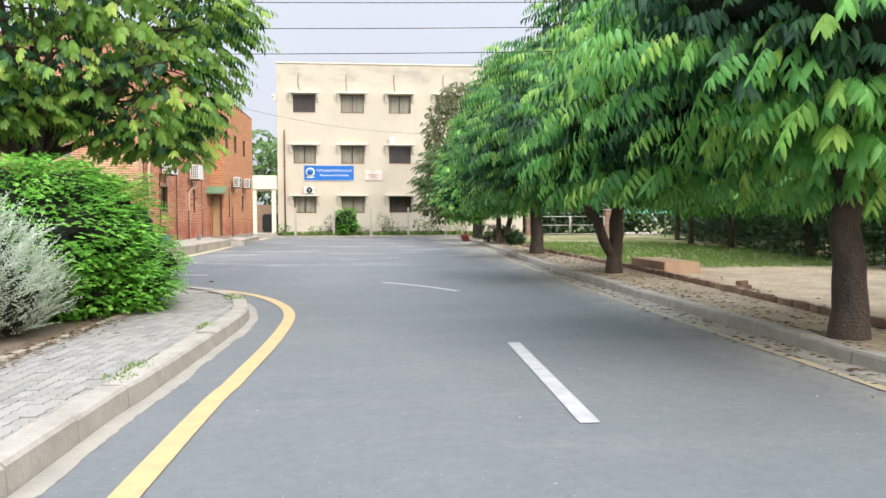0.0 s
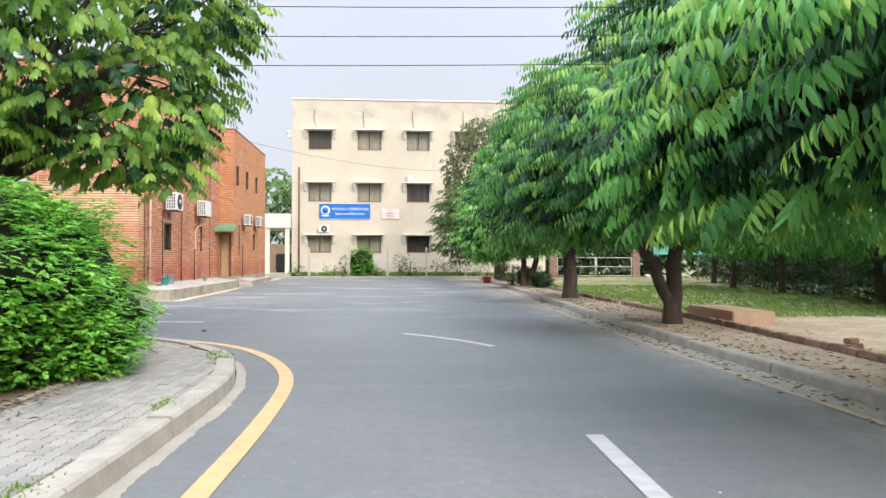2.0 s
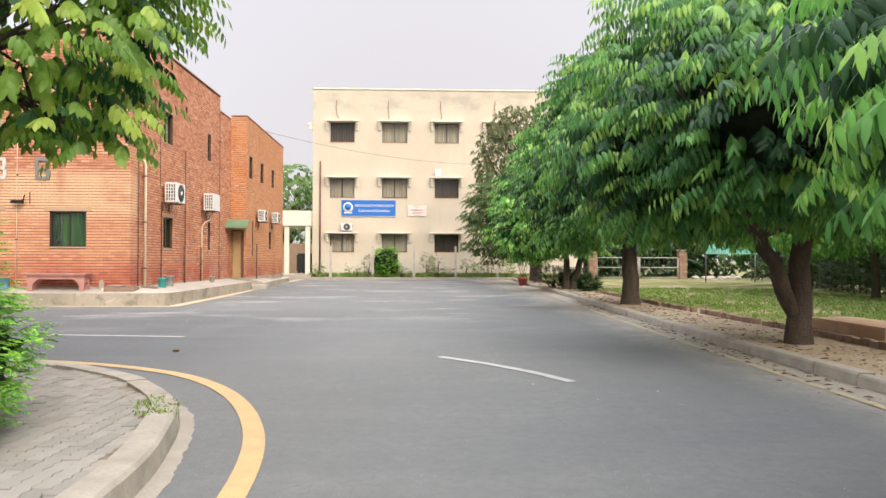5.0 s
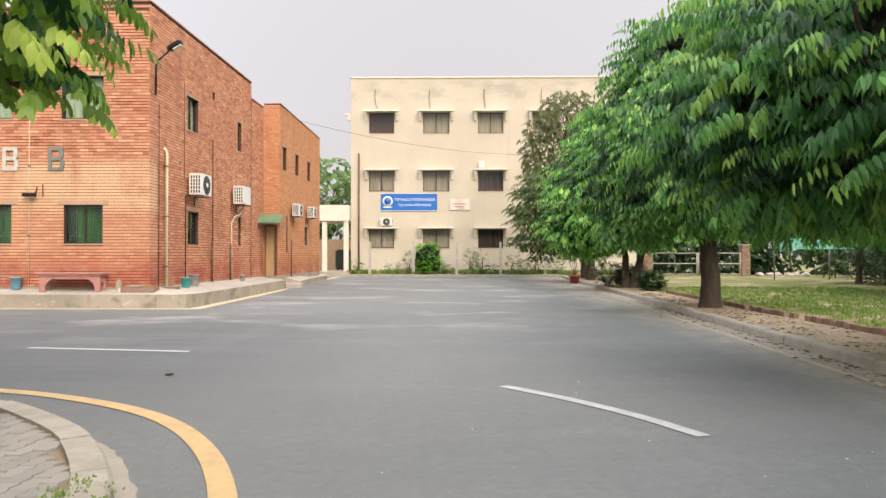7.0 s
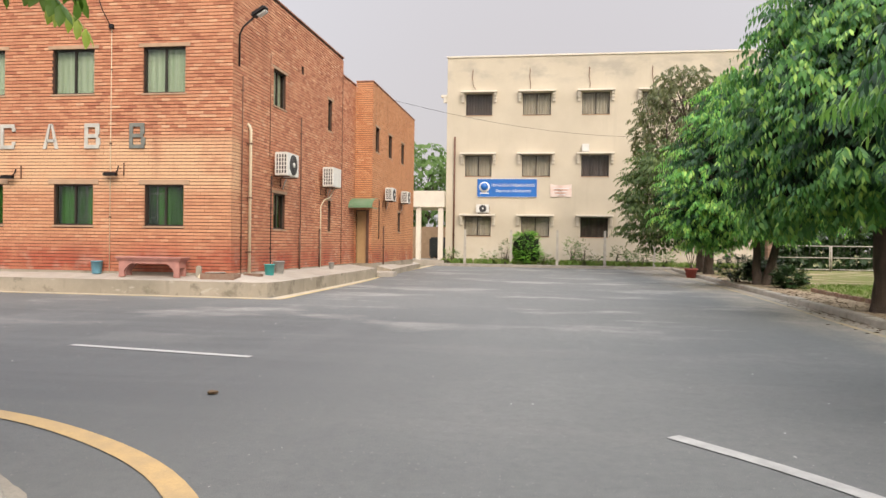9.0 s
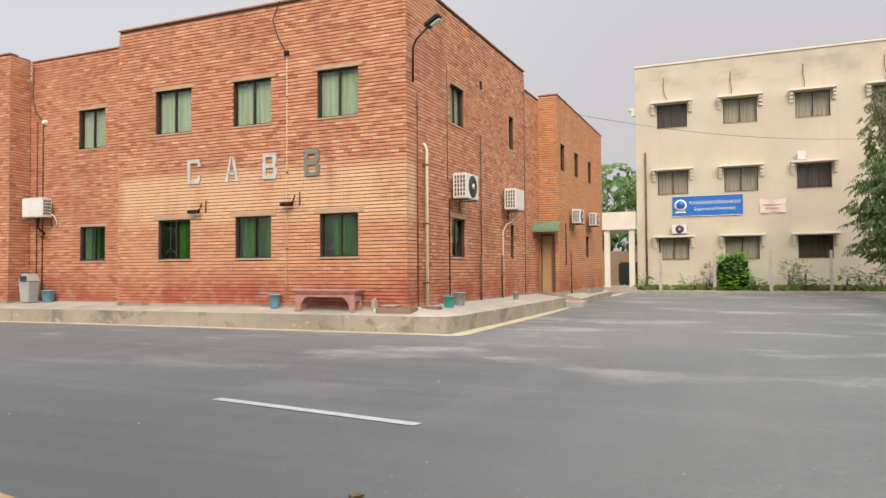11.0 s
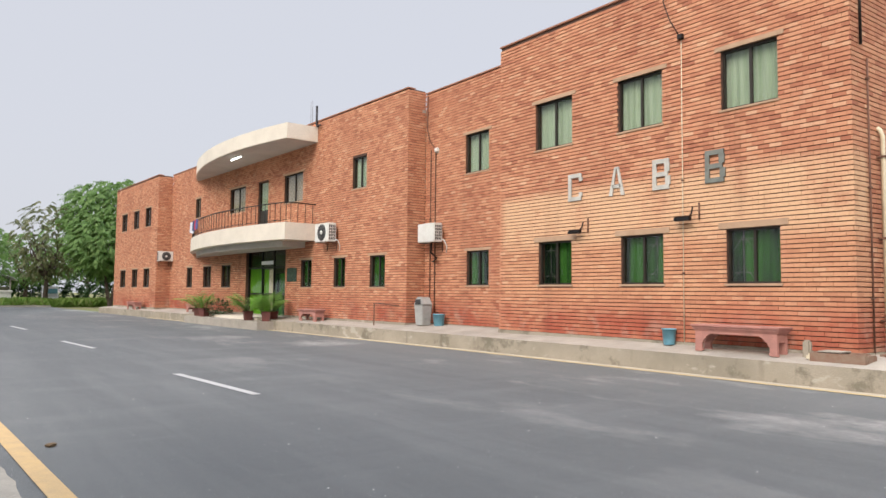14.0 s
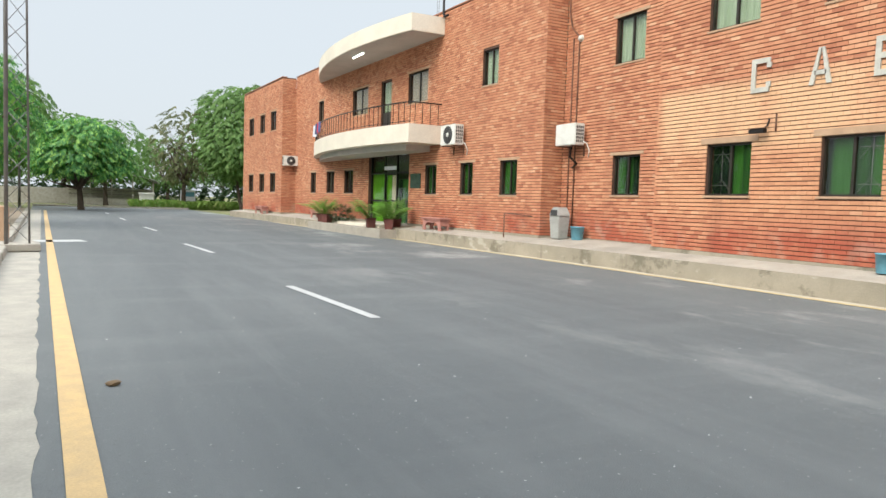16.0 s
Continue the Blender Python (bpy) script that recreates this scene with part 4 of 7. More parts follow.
tagged(box("coping_cream", (WX0 - 0.05, WY - 0.06, WTOP), (WX1 + 0.05, WY + 0.34, WTOP + 0.12), M_CREAM, None, 0.02), "cream parapet coping", "trim", "", "structure")
mw = pose(WX0, WY, 0)
blinds = {(0, 2): M_CURT_D, (2, 1): M_CURT_D, (2, 0): M_CURT_D}
for i, (a, b) in enumerate(cols):
    for j, (c, d) in enumerate(rows_w):
        lab = ("aluminium window with iron grille in cream plaster", "aluminium window with beige blinds in cream plaster", "top-floor aluminium window in cream plaster")[j]
        window(mw, a - WX0, b - WX0, c, d, blinds.get((i, j), M_CURT_W), lab, bars=2 if (i, j) in ((2, 1), (2, 0)) else 1, lintel=False, setback=0.12)
        shade = empty("window_shade", pose((a + b) / 2, WY, d), "cream concrete sunshade slab with stepped brackets over a window", "sunshade", "sunshades of the cream block")
        hw = (b - a) / 2
        box("slab", (-hw - 0.32, -0.45, 0.04), (hw + 0.32, -0.002, 0.16), M_CREAM, shade, 0.01)
        for s in (-1, 1):
            for k in range(3):
                x = s * (hw + 0.2)
                box("bracket", (x - 0.09, -0.34 + 0.1 * k, -0.16 - 0.2 * k), (x + 0.09, -0.002, 0.04 - 0.2 * k), M_CREAM, shade, 0.01)
# ---- trees and shrubs ----
def leaf_shape(length, width, droop=0.25, fold=0.25):
    """One leaf along +x from the origin: a midrib with two blades, in three steps."""
    xs, ws = (0.0, 0.28, 0.70, 1.0), (0.10, 1.0, 0.85, 0.04)
    vs, fs = [], []
    for x, w in zip(xs, ws):
        z = -droop * length * x * x
        vs += [(x * length, -w * width / 2, z - fold * w * width / 2), (x * length, 0, z), (x * length, w * width / 2, z - fold * w * width / 2)]
    for i in range(3):
        a = i * 3
        fs += [(a, a + 3, a + 4, a + 1), (a + 1, a + 4, a + 5, a + 2)]
    return np.array(vs), fs


def simple_leaf(length, width, droop=0.2):
    vs = [(0, 0, 0), (length * 0.45, -width / 2, -droop * length * 0.3), (length, 0, -droop * length), (length * 0.45, width / 2, -droop * length * 0.3)]
    return np.array(vs, float), [(0, 1, 2, 3)]


def rot(rx, ry, rz):
    return np.array(Euler((rx, ry, rz)).to_matrix())


def spray(rng, n, reach, leaf, hang, arch, fan=0.9, stalk=False, loose=0.2):
    """A twig along +x, arching down, with n pairs of leaves that hang from it. Leaf vertices and faces as one template.
    stalk: the leaves are joined by a thin midrib, so that one spray is one piece."""
    lv, lf = leaf
    vs, fs, base = [], [], []
    for i in range(n):
        s = (i + 0.6) / n
        at = np.array([reach * s, 0, -arch * reach * s * s])
        if stalk:
            base.append(len(vs))
            vs += [at + np.array([0, -0.003, 0]), at + np.array([0, 0.003, 0])]
            if i:
                fs.append((base[-2], base[-1], base[-1] + 1, base[-2] + 1))
        for side in (-1, 1):
            size = rng.uniform(0.8, 1.1) * (1.0 - 0.25 * s)
            m = rot(0, 0, side * (fan + rng.uniform(-loose, loose)) * (1 - 0.45 * s)) @ rot(0, hang + rng.uniform(-loose, loose), 0) @ rot(side * rng.uniform(0.0, 0.6), 0, 0)
            fs += [tuple(q + len(vs) for q in f) for f in lf]
            if stalk:
                fs.append((base[-1], base[-1] + 1, len(vs) + 1))
            vs += list(at + (lv * size) @ m.T)
    return np.array(vs), fs


def scatter(name, templates, places, mat, parent, m=None, label=""):
    """Joins many turned and scaled copies of leaf templates into one mesh. places: (position, yaw, pitch, scale)."""
    rng = np.random.RandomState(len(places) + 7)
    allv, alli, start = [], [], 0
    counts = []
    tri = [(np.array(v), f) for v, f in templates]
    for p, yaw, pitch, roll, s in places:
        v, f = tri[rng.randint(len(tri))]
        r = rot(roll, pitch, 0)
        r = rot(0, 0, yaw) @ r
        allv.append((v * s) @ r.T + p)
        for q in f:
            alli.extend(k + start for k in q)
            counts.append(len(q))
        start += len(v)
    verts = np.concatenate(allv)
    me = bpy.data.meshes.new(name)
    me.vertices.add(len(verts))
    me.vertices.foreach_set("co", verts.astype(np.float32).ravel())
    me.loops.add(len(alli))
    me.loops.foreach_set("vertex_index", np.array(alli, np.int32))
    me.polygons.add(len(counts))
    counts = np.array(counts, np.int32)
    me.polygons.foreach_set("loop_start", np.r_[0, np.cumsum(counts)[:-1]].astype(np.int32))
    me.polygons.foreach_set("loop_total", counts)
    me.update(calc_edges=True)
    me.materials.append(mat)
    ob = new(name, me)
    ob.parent = parent
    if m is not None:
        ob.matrix_basis = m
    return tagged(ob, label)


def crown_places(rng, lobes, n, pitch=(0.0, 0.5), size=(0.8, 1.2), inner=0.35, low=None, fan=0, reach=0.75):
    """Places on the outer skin of overlapping lobes (centre, radii), some set deeper.
    fan: boughs, each with that many sprays staggered along a twig that leans out and droops at its end."""
    area = np.array([(r[0] * r[1] + r[0] * r[2] + r[1] * r[2]) for _, r in lobes])
    share = area / area.sum()
    out = []
    while len(out) < n:
        c, r = lobes[rng.choice(len(lobes), p=share)]
        d = rng.normal(size=3)
        d /= np.linalg.norm(d)
        deep = rng.rand() < inner
        depth = rng.uniform(0.5, 0.88) if deep else 1 - abs(rng.normal(0, 0.07)) if not fan else 1.08 - abs(rng.normal(0, 0.2))
        swell = 1 + 0.16 * noise.noise(Vector(d * 2.3 + np.array(c)))
        p = np.array(c) + d * np.array(r) * depth * swell
        if low is not None and p[2] < low:
            continue
        if any(np.sum(((p - np.array(c2)) / np.array(r2)) ** 2) < 0.62 for c2, r2 in lobes if c2 is not c):
            continue
        yaw = math.atan2(d[1], d[0]) + rng.normal(0, 0.35)
        if deep or not fan:
            out.append((p, yaw + rng.normal(0, 0.7), rng.uniform(*pitch) - 0.3 * max(d[2], 0), rng.normal(0, 0.25), rng.uniform(*size)))
            continue
        ahead, aside = np.array([math.cos(yaw), math.sin(yaw), 0]), np.array([-math.sin(yaw), math.cos(yaw), 0])
        slope, big = rng.uniform(-0.15, 0.45) - 0.35 * max(d[2], 0), rng.uniform(*size)
        for k in range(fan):
            t = k / max(1, fan - 1)
            w = (0.35 + 0.65 * (1 - t)) * reach * 0.55 * (1 if k % 2 else -1) * rng.uniform(0.3, 1.0) * (t < 0.99)
            q = p + ahead * reach * (t - 1.0) + aside * w + np.array([0, 0, -slope * reach * (t - 0.5) - 0.22 * abs(w) + rng.normal(0, 0.03)])
            out.append((q, yaw + w * 1.7 / reach + rng.normal(0, 0.15), rng.uniform(*pitch) + slope * 0.5, rng.normal(0, 0.15), big * rng.uniform(0.85, 1.1)))
    return out


def limb(a, b, r0, r1, rng, bend=0.25, seg=6, steps=6):
    a, b = np.array(a, float), np.array(b, float)
    w = np.linalg.norm(b - a) * bend
    k = rng.normal(0, 0.35, 3) * w
    pts = [a + (b - a) * t + k * math.sin(math.pi * t) + np.array([0, 0, 0.25 * w]) * math.sin(math.pi * t) for t in np.linspace(0, 1, steps)]
    return tube_data(pts, list(np.linspace(r0, r1, steps)), seg, False)


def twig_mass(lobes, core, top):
    """A dark core well within a crown's leaves, standing in for dense inner shade."""
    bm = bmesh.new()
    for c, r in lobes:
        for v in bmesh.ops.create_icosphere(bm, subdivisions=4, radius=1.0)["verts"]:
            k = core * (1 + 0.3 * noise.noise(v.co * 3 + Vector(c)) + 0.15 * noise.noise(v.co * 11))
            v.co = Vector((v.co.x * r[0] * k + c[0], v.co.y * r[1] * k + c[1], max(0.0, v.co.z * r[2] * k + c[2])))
    return part("twig_mass", bm, M_INNER_SHADE, top, "near-black core standing in for inner shade")


def tree(name, base, lobes, n, leaves, mat, label, trunk_r=0.2, fork=1.9, stems=1, seed=1, pitch=(0.0, 0.5), size=(0.8, 1.2), inner=0.35, low=None, limbs=14, lean=(0, 0), group="", fan=0, core=0, tips=None, shade_leaves=0):
    """Trunk, limbs and crown. Lobes are relative to the base."""
    rng = np.random.RandomState(seed)
    top = empty(name, pose(*base), label, "tree", group)
    vs, fs = [], []

    def add(data):
        fs.extend(tuple(q + len(vs) for q in f) for f in data[1])
        vs.extend(data[0])

    forks = []
    for k in range(stems):
        off = np.array([0.0, 0, 0]) if stems == 1 else np.array([math.cos(k * 2.6), math.sin(k * 2.6), 0]) * (0.03 if tips else 0.12)
        if tips and k:
            off = np.array([-0.03, 0.0, 0.42])
        spread = 0.12 if stems == 1 else 0.65
        tip = off + np.array([lean[0] + rng.uniform(-spread, spread), lean[1] + rng.uniform(-spread, spread), fork * rng.uniform(0.95, 1.1)])
        if tips:
            tip = np.array(tips[k], float)
        pts = [off + (tip - off) * t + rng.normal(0, 0.02, 3) * (t > 0) for t in np.linspace(0, 1, 7)]
        if not (tips and k):
            pts[0][2] = -0.06
        rad = trunk_r if stems == 1 or (tips and k == 0) else trunk_r * 0.75
        add(tube_data(pts, [rad * (0.8 if tips and k else 1.35), rad * (0.95 if tips and k else 1.08)] + list(np.linspace(rad, rad * 0.8, 5)), 12, False))
        forks.append(tip)
    put_mesh("trunk", vs, fs, M_BARK, top, True)
    vs, fs = [], []
    for k in range(limbs):
        c, r = lobes[k % len(lobes)]
        d = rng.normal(size=3) * 0.45
        end = np.array(c) + d * np.array(r)
        f = forks[k % len(forks)]
        add(limb(f, end, trunk_r * 0.55, 0.02, rng))
        for _ in range(4):
            d = rng.normal(size=3)
            d /= np.linalg.norm(d)
            mid = f + (end - f) * rng.uniform(0.45, 0.95)
            add(limb(mid, np.array(c) + d * np.array(r) * 0.85, trunk_r * 0.16, 0.008, rng, 0.2, 5, 5))
    put_mesh("branchwork", vs, fs, M_BARK, top, True)
    # dark core puts the crown's inner shade into colour
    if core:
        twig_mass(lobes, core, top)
    tagged(scatter("crown", leaves, crown_places(rng, lobes, n, pitch, size, inner, low, fan), mat, top), "leafy crown", "", "", "stuff")
    # inner sprays in the darker leaf colour imitate shade between boughs
    if shade_leaves:
        tagged(scatter("inner_leaves", leaves, crown_places(rng, lobes, shade_leaves, pitch, size, 1.0, low), M_LEAF_SHADE, top), "darker leaves painting shade within the crown", "", "", "stuff")
    return top


_r = np.random.RandomState(11)
LONG_LEAF = leaf_shape(0.20, 0.055, 0.4, 0.3)
LONG_SPRAYS = [spray(_r, 6, 0.46, LONG_LEAF, 0.85, 0.35, 1.25, True, 0.3) for _ in range(10)]
LONG_FAR = [spray(_r, 5, 0.40, simple_leaf(0.23, 0.085), 1.0, 0.5, 1.1, False, 0.35) for _ in range(4)]
OVAL_SPRAYS = [spray(_r, 5, 0.30, leaf_shape(0.15, 0.068, 0.3, 0.2), 0.75, 0.35, 1.0, True) for _ in range(6)]
TINY_SPRAYS = [spray(_r, 5, 0.11, simple_leaf(0.045, 0.026), 0.25, 0.15, 1.0) for _ in range(5)]
NEEDLE_SPRAYS = [spray(_r, 9, 0.30, simple_leaf(0.055, 0.016), -0.1, 0.05, 0.7) for _ in range(5)]
FAR_CLUMPS = [spray(_r, 6, 0.7, simple_leaf(0.30, 0.13), 0.7, 0.3) for _ in range(4)]

KERB_TREES = "roadside trees along the kerb"
tree("roadside_tree", (5.45, 6.6, 0.12),
     [((0.4, 0.2, 3.9), (2.9, 3.0, 2.1)), ((-1.2, 1.4, 3.0), (1.8, 2.0, 1.2)), ((-1.3, -1.2, 3.4), (1.8, 2.0, 1.3)), ((1.4, 0.5, 3.0), (2.0, 2.4, 1.2)), ((-0.2, -0.3, 5.3), (2.2, 2.3, 1.6)), ((-2.0, 2.5, 2.75), (1.1, 1.2, 0.85))],
     2700, LONG_SPRAYS, M_LEAF, "broad roadside tree with long drooping green leaves", 0.175, 1.75, 1, 21, (-0.1, 0.3), inner=0.0, fan=7, core=0.55, shade_leaves=1500, low=1.7, group=KERB_TREES)
tree("roadside_tree", (6.0, 16.1, 0.12),
     [((0.1, 0.2, 4.3), (3.2, 3.4, 2.3)), ((-1.8, 0.6, 3.1), (1.9, 2.2, 1.3)), ((-1.3, -1.8, 3.4), (1.9, 2.0, 1.4)), ((1.3, 0.5, 3.2), (2.0, 2.6, 1.3)), ((0.3, -0.1, 5.9), (2.3, 2.4, 1.6))],
     3000, LONG_SPRAYS, M_LEAF_DEEP, "forked roadside tree with long drooping green leaves", 0.17, 1.5, 2, 22, tips=((0.15, 0.1, 1.9), (-0.75, -0.35, 1.7)), pitch=(-0.1, 0.3), inner=0.0, fan=6, core=0.55, shade_leaves=1700, low=1.72, group=KERB_TREES)
tree("roadside_tree", (6.4, 26.0, 0.12),
     [((-0.2, 0.2, 4.4), (3.0, 3.2, 2.4)), ((-1.5, 0.6, 3.2), (1.7, 2.0, 1.4)), ((-0.9, -1.6, 3.6), (1.9, 2.0, 1.5)), ((1.3, 0.5, 3.4), (2.0, 2.6, 1.3)), ((-0.3, -0.3, 6.2), (2.1, 2.2, 1.6))],
     2900, LONG_FAR, M_LEAF_DEEP, "roadside tree with a dense drooping green crown", 0.24, 2.0, 1, 23, (-0.1, 0.3), inner=0.0, fan=5, core=0.55, shade_leaves=1500, low=1.8, group=KERB_TREES)
tree("roadside_tree", (6.95, 36.8, 0.12),
     [((-0.4, 0.2, 4.2), (3.0, 3.2, 2.4)), ((-1.7, 0.6, 3.0), (1.9, 2.0, 1.6)), ((0.9, -0.6, 3.4), (2.0, 2.2, 1.5)), ((-0.6, -0.3, 5.9), (2.0, 2.2, 1.6))],
     2400, LONG_FAR, M_LEAF, "roadside tree with two dark stems and a full crown", 0.2, 1.8, 2, 24, (-0.1, 0.3), inner=0.0, fan=5, core=0.55, shade_leaves=1500, low=1.4, group=KERB_TREES)
tree("roadside_tree", (7.2, 46.4, 0.12),
     [((-1.4, 0.2, 4.4), (2.9, 2.8, 2.2)), ((-2.4, 0.6, 3.0), (2.0, 2.0, 1.6)), ((0.6, -0.6, 3.4), (2.0, 2.2, 1.5))],
     2200, LONG_FAR, M_LEAF_OLIVE, "roadside tree with dull olive drooping leaves", 0.22, 2.0, 1, 25, (-0.1, 0.3), inner=0.15, fan=5, low=1.2, group=KERB_TREES)
tree("sparse_tree", (7.4, 49.2, 0.12),
     [((-1.5, 0.0, 7.4), (2.3, 2.2, 2.6)), ((-0.8, 0.3, 9.6), (1.9, 1.8, 1.6)), ((0.6, 0.2, 6.2), (1.9, 1.9, 1.9))],
     1500, LONG_FAR, M_LEAF_DRY, "tall thin tree with sparse half-dry leaves and bare twigs", 0.2, 3.4, 1, 26, (0.1, 0.6), inner=0.6, limbs=18)
tree("corner_tree", (-5.6, 12.0, 0.12),
     [((0.2, -0.7, 5.2), (3.3, 2.7, 2.0)), ((2.0, -0.2, 3.6), (1.5, 1.8, 1.2)), ((0.0, -1.6, 4.0), (2.0, 1.8, 1.3)), ((2.3, 0.2, 5.0), (1.6, 1.8, 1.3)), ((-1.8, 0.5, 4.2), (2.0, 2.2, 1.5)), ((2.0, 0.7, 3.25), (0.95, 1.05, 0.8))],
     3100, OVAL_SPRAYS, M_LEAF_OVAL, "tree with oval olive-green leaves overhanging the paved corner", 0.17, 2.2, 1, 27, (-0.1, 0.45), inner=0.3, low=1.95, limbs=18, fan=6, shade_leaves=1000)


def shrub(name, base, lobes, n, leaves, mat, label, seed, size=(0.8, 1.2), pitch=(-0.9, 0.2), core=None, inner=0.3, category="shrub", fan=0, reach=0.2):
    rng = np.random.RandomState(seed)
    top = empty(name, pose(*base), label, category)
    vs, fs = [], []
    for k in range(9):
        c, r = lobes[k % len(lobes)]
        d = rng.normal(size=3) * 0.4
        data = limb((rng.uniform(-0.2, 0.2), rng.uniform(-0.2, 0.2), -0.05), np.array(c) + d * np.array(r), 0.03, 0.008, rng, 0.2, 5)
        fs.extend(tuple(q + len(vs) for q in f) for f in data[1])
        vs.extend(data[0])
    put_mesh("stem", vs, fs, M_BARK, top, True)
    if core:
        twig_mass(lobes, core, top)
    tagged(scatter("leaves", leaves, crown_places(rng, lobes, n, pitch, size, inner, 0.03, fan, reach), mat, top), "", "", "", "stuff")
    return top


shrub("clipped_shrub", (-4.5, 9.7, 0.12), [((0.5, 0.1, 0.95), (1.15, 1.45, 1.15)), ((0.0, -0.4, 1.15), (1.6, 1.5, 1.05)), ((-1.5, 0.0, 1.15), (1.5, 1.6, 1.05)), ((0.8, 0.3, 0.6), (1.05, 1.3, 0.7))],
      24000, TINY_SPRAYS, M_LEAF_HEDGE, "large bright green clipped shrub in the corner bed", 31, (0.7, 1.15), (-0.6, 0.3), core=0.78, inner=0.1, fan=7, reach=0.2)
shrub("silver_shrub", (-4.5, 7.35, 0.12), [((0, 0, 0.7), (0.95, 0.9, 0.75)), ((0.35, 0.2, 0.45), (0.7, 0.7, 0.5)), ((-0.6, 0.0, 0.8), (0.8, 0.8, 0.7))],
      2300, NEEDLE_SPRAYS, M_LEAF_SILVER, "feathery silver-green shrub in the corner bed", 32, (0.8, 1.4), (-1.1, -0.2), core=0.7)
# ---- things on and round the red building ----
def plate(name, w, h, d, mat, parent, x=0.0, y=0.0, z=0.0, bevel=0.01, label=""):
    return box(name, (x - w / 2, y - d, z), (x + w / 2, y, z + h), mat, parent, bevel, label)


def aircon(m, label, w=0.85, h=0.58, d=0.33, fan=True, gap=0.14):
    """Outdoor unit on two brackets: origin on the wall at its lower middle, y into the wall."""
    top = empty("outdoor_unit", m, label, "air conditioner", "air conditioner outdoor units")
    body = box("body", (-w / 2, -gap - d, 0), (w / 2, -gap, h), M_WHITE, top, 0.02)
    if fan:
        cx, cz, r = 0.02, h * 0.5, h * 0.44
        ring = lathe("fan_opening", [(r, 0), (r, 0.012), (r * 0.9, 0.018), (0.001, 0.008)], M_GRILLE, body, 24, "", pose(cx, -gap - d + 0.002, cz, 90))
        lathe("fan_hub", [(r * 0.26, 0.0), (r * 0.24, 0.02), (0.001, 0.026)], M_WHITE, body, 14, "", pose(cx, -gap - d - 0.012, cz, 90))
        for k in range(3):
            pts = [(cx + r * (0.42 + 0.2 * k) * math.cos(a), -gap - d - 0.018, cz + r * (0.42 + 0.2 * k) * math.sin(a)) for a in np.linspace(0, 2 * math.pi, 21)]
            tube("guard_ring", pts, 0.004, M_STEEL, body, 4)
    for s in (-1, 1):
        bm = bmesh.new()
        for i in range(4):
            for k in range(5):
                z0 = 0.07 + k * (h - 0.12) / 5
                y0 = -gap - d + 0.04 + i * (d - 0.06) / 4
                bm_box((s * w / 2 - 0.006, y0, z0), (s * w / 2 + 0.006, y0 + 0.045, z0 + (h - 0.12) / 5 - 0.025), 0, bm)
        part("side_louvre", bm, M_GRILLE, body)
    for s in (-1, 1):
        bm = bm_box((s * w * 0.33 - 0.018, -gap - d - 0.02, -0.035), (s * w * 0.33 + 0.018, 0.0, -0.004))
        bm_box((s * w * 0.33 - 0.018, -0.03, -0.30), (s * w * 0.33 + 0.018, 0.0, -0.035), 0, bm)
        part("bracket", bm, M_RUST, top)
    tube("refrigerant_pipe", [(w / 2 - 0.03, -gap - 0.06, 0.12), (w / 2 + 0.09, -gap + 0.01, 0.05), (w / 2 + 0.10, -0.03, -0.15), (w / 2 + 0.04, -0.015, -0.34)], 0.017, M_WHITE, top, 6)
    return top


aircon(ms @ pose(3.0, 0, 3.40), "white outdoor unit with a round black fan on the side wall", 0.95, 0.70, 0.40)
aircon(ms @ pose(7.35, 0, 3.42), "white outdoor unit with a louvred end on rusty brackets", 0.95, 0.70, 0.40, False)
aircon(mf @ pose(2.25, 0, 3.32), "white outdoor unit on the further block")
aircon(mf @ pose(5.75, 0, 3.42), "white outdoor unit with a dark fan on the further block")
aircon(ml @ pose(FL - 4.95, 0, 3.48), "large white outdoor unit with a black fan beside the balcony", 1.05, 0.72, 0.36)
aircon(mr @ pose(0.72, 0, 3.22), "plain white outdoor unit in the recess corner", 0.95, 0.62, 0.34, False)
aircon(wall_frame(G0, E0) @ pose(0.42, 0, 3.3), "white outdoor unit on the far return wall")

# raised letters of the building, cut from flat bars
def letter(ch, x, mat, label):
    w, h, t, d = 0.46, 0.68, 0.10, 0.035
    bm = bmesh.new()
    bar = lambda x0, z0, x1, z1: bm_box((x0, -d, z0), (x1, 0, z1), 0, bm)
    if ch == "A":
        for s in (-1, 1):
            vs = [bm.verts.new((w / 2 + s * q, y, z)) for y in (-d, 0) for q, z in ((w / 2, 0), (w / 2 - t, 0), (-0.01 * 0, h), (t * 0.55, h))]
            for f in ((0, 1, 2, 3), (7, 6, 5, 4), (0, 4, 5, 1), (1, 5, 6, 2), (2, 6, 7, 3), (3, 7, 4, 0)):
                bm.faces.new([vs[i] for i in f])
        bar(w * 0.24, h * 0.26, w * 0.76, h * 0.26 + t * 0.8)
        bmesh.ops.recalc_face_normals(bm, faces=bm.faces)
    else:
        bar(0, 0, t, h)
        bar(t, h - t, w - 0.03, h)
        bar(t, 0, w - 0.03, t)
        if ch == "B":
            bar(t, h / 2 - t / 2, w - 0.06, h / 2 + t / 2)
            bar(w - t - 0.02, t, w, h / 2 - t / 2)
            bar(w - t - 0.04, h / 2 + t / 2, w - 0.02, h - t)
        else:
            bar(w - t, t, w, t * 2.0)
            bar(w - t, h - t * 2.0, w, h - t)
    ob = part("letter", bm, mat, None, "", pose(x, 27.786, 3.88))
    return tagged(ob, label, "letter", "letters on the front wall")


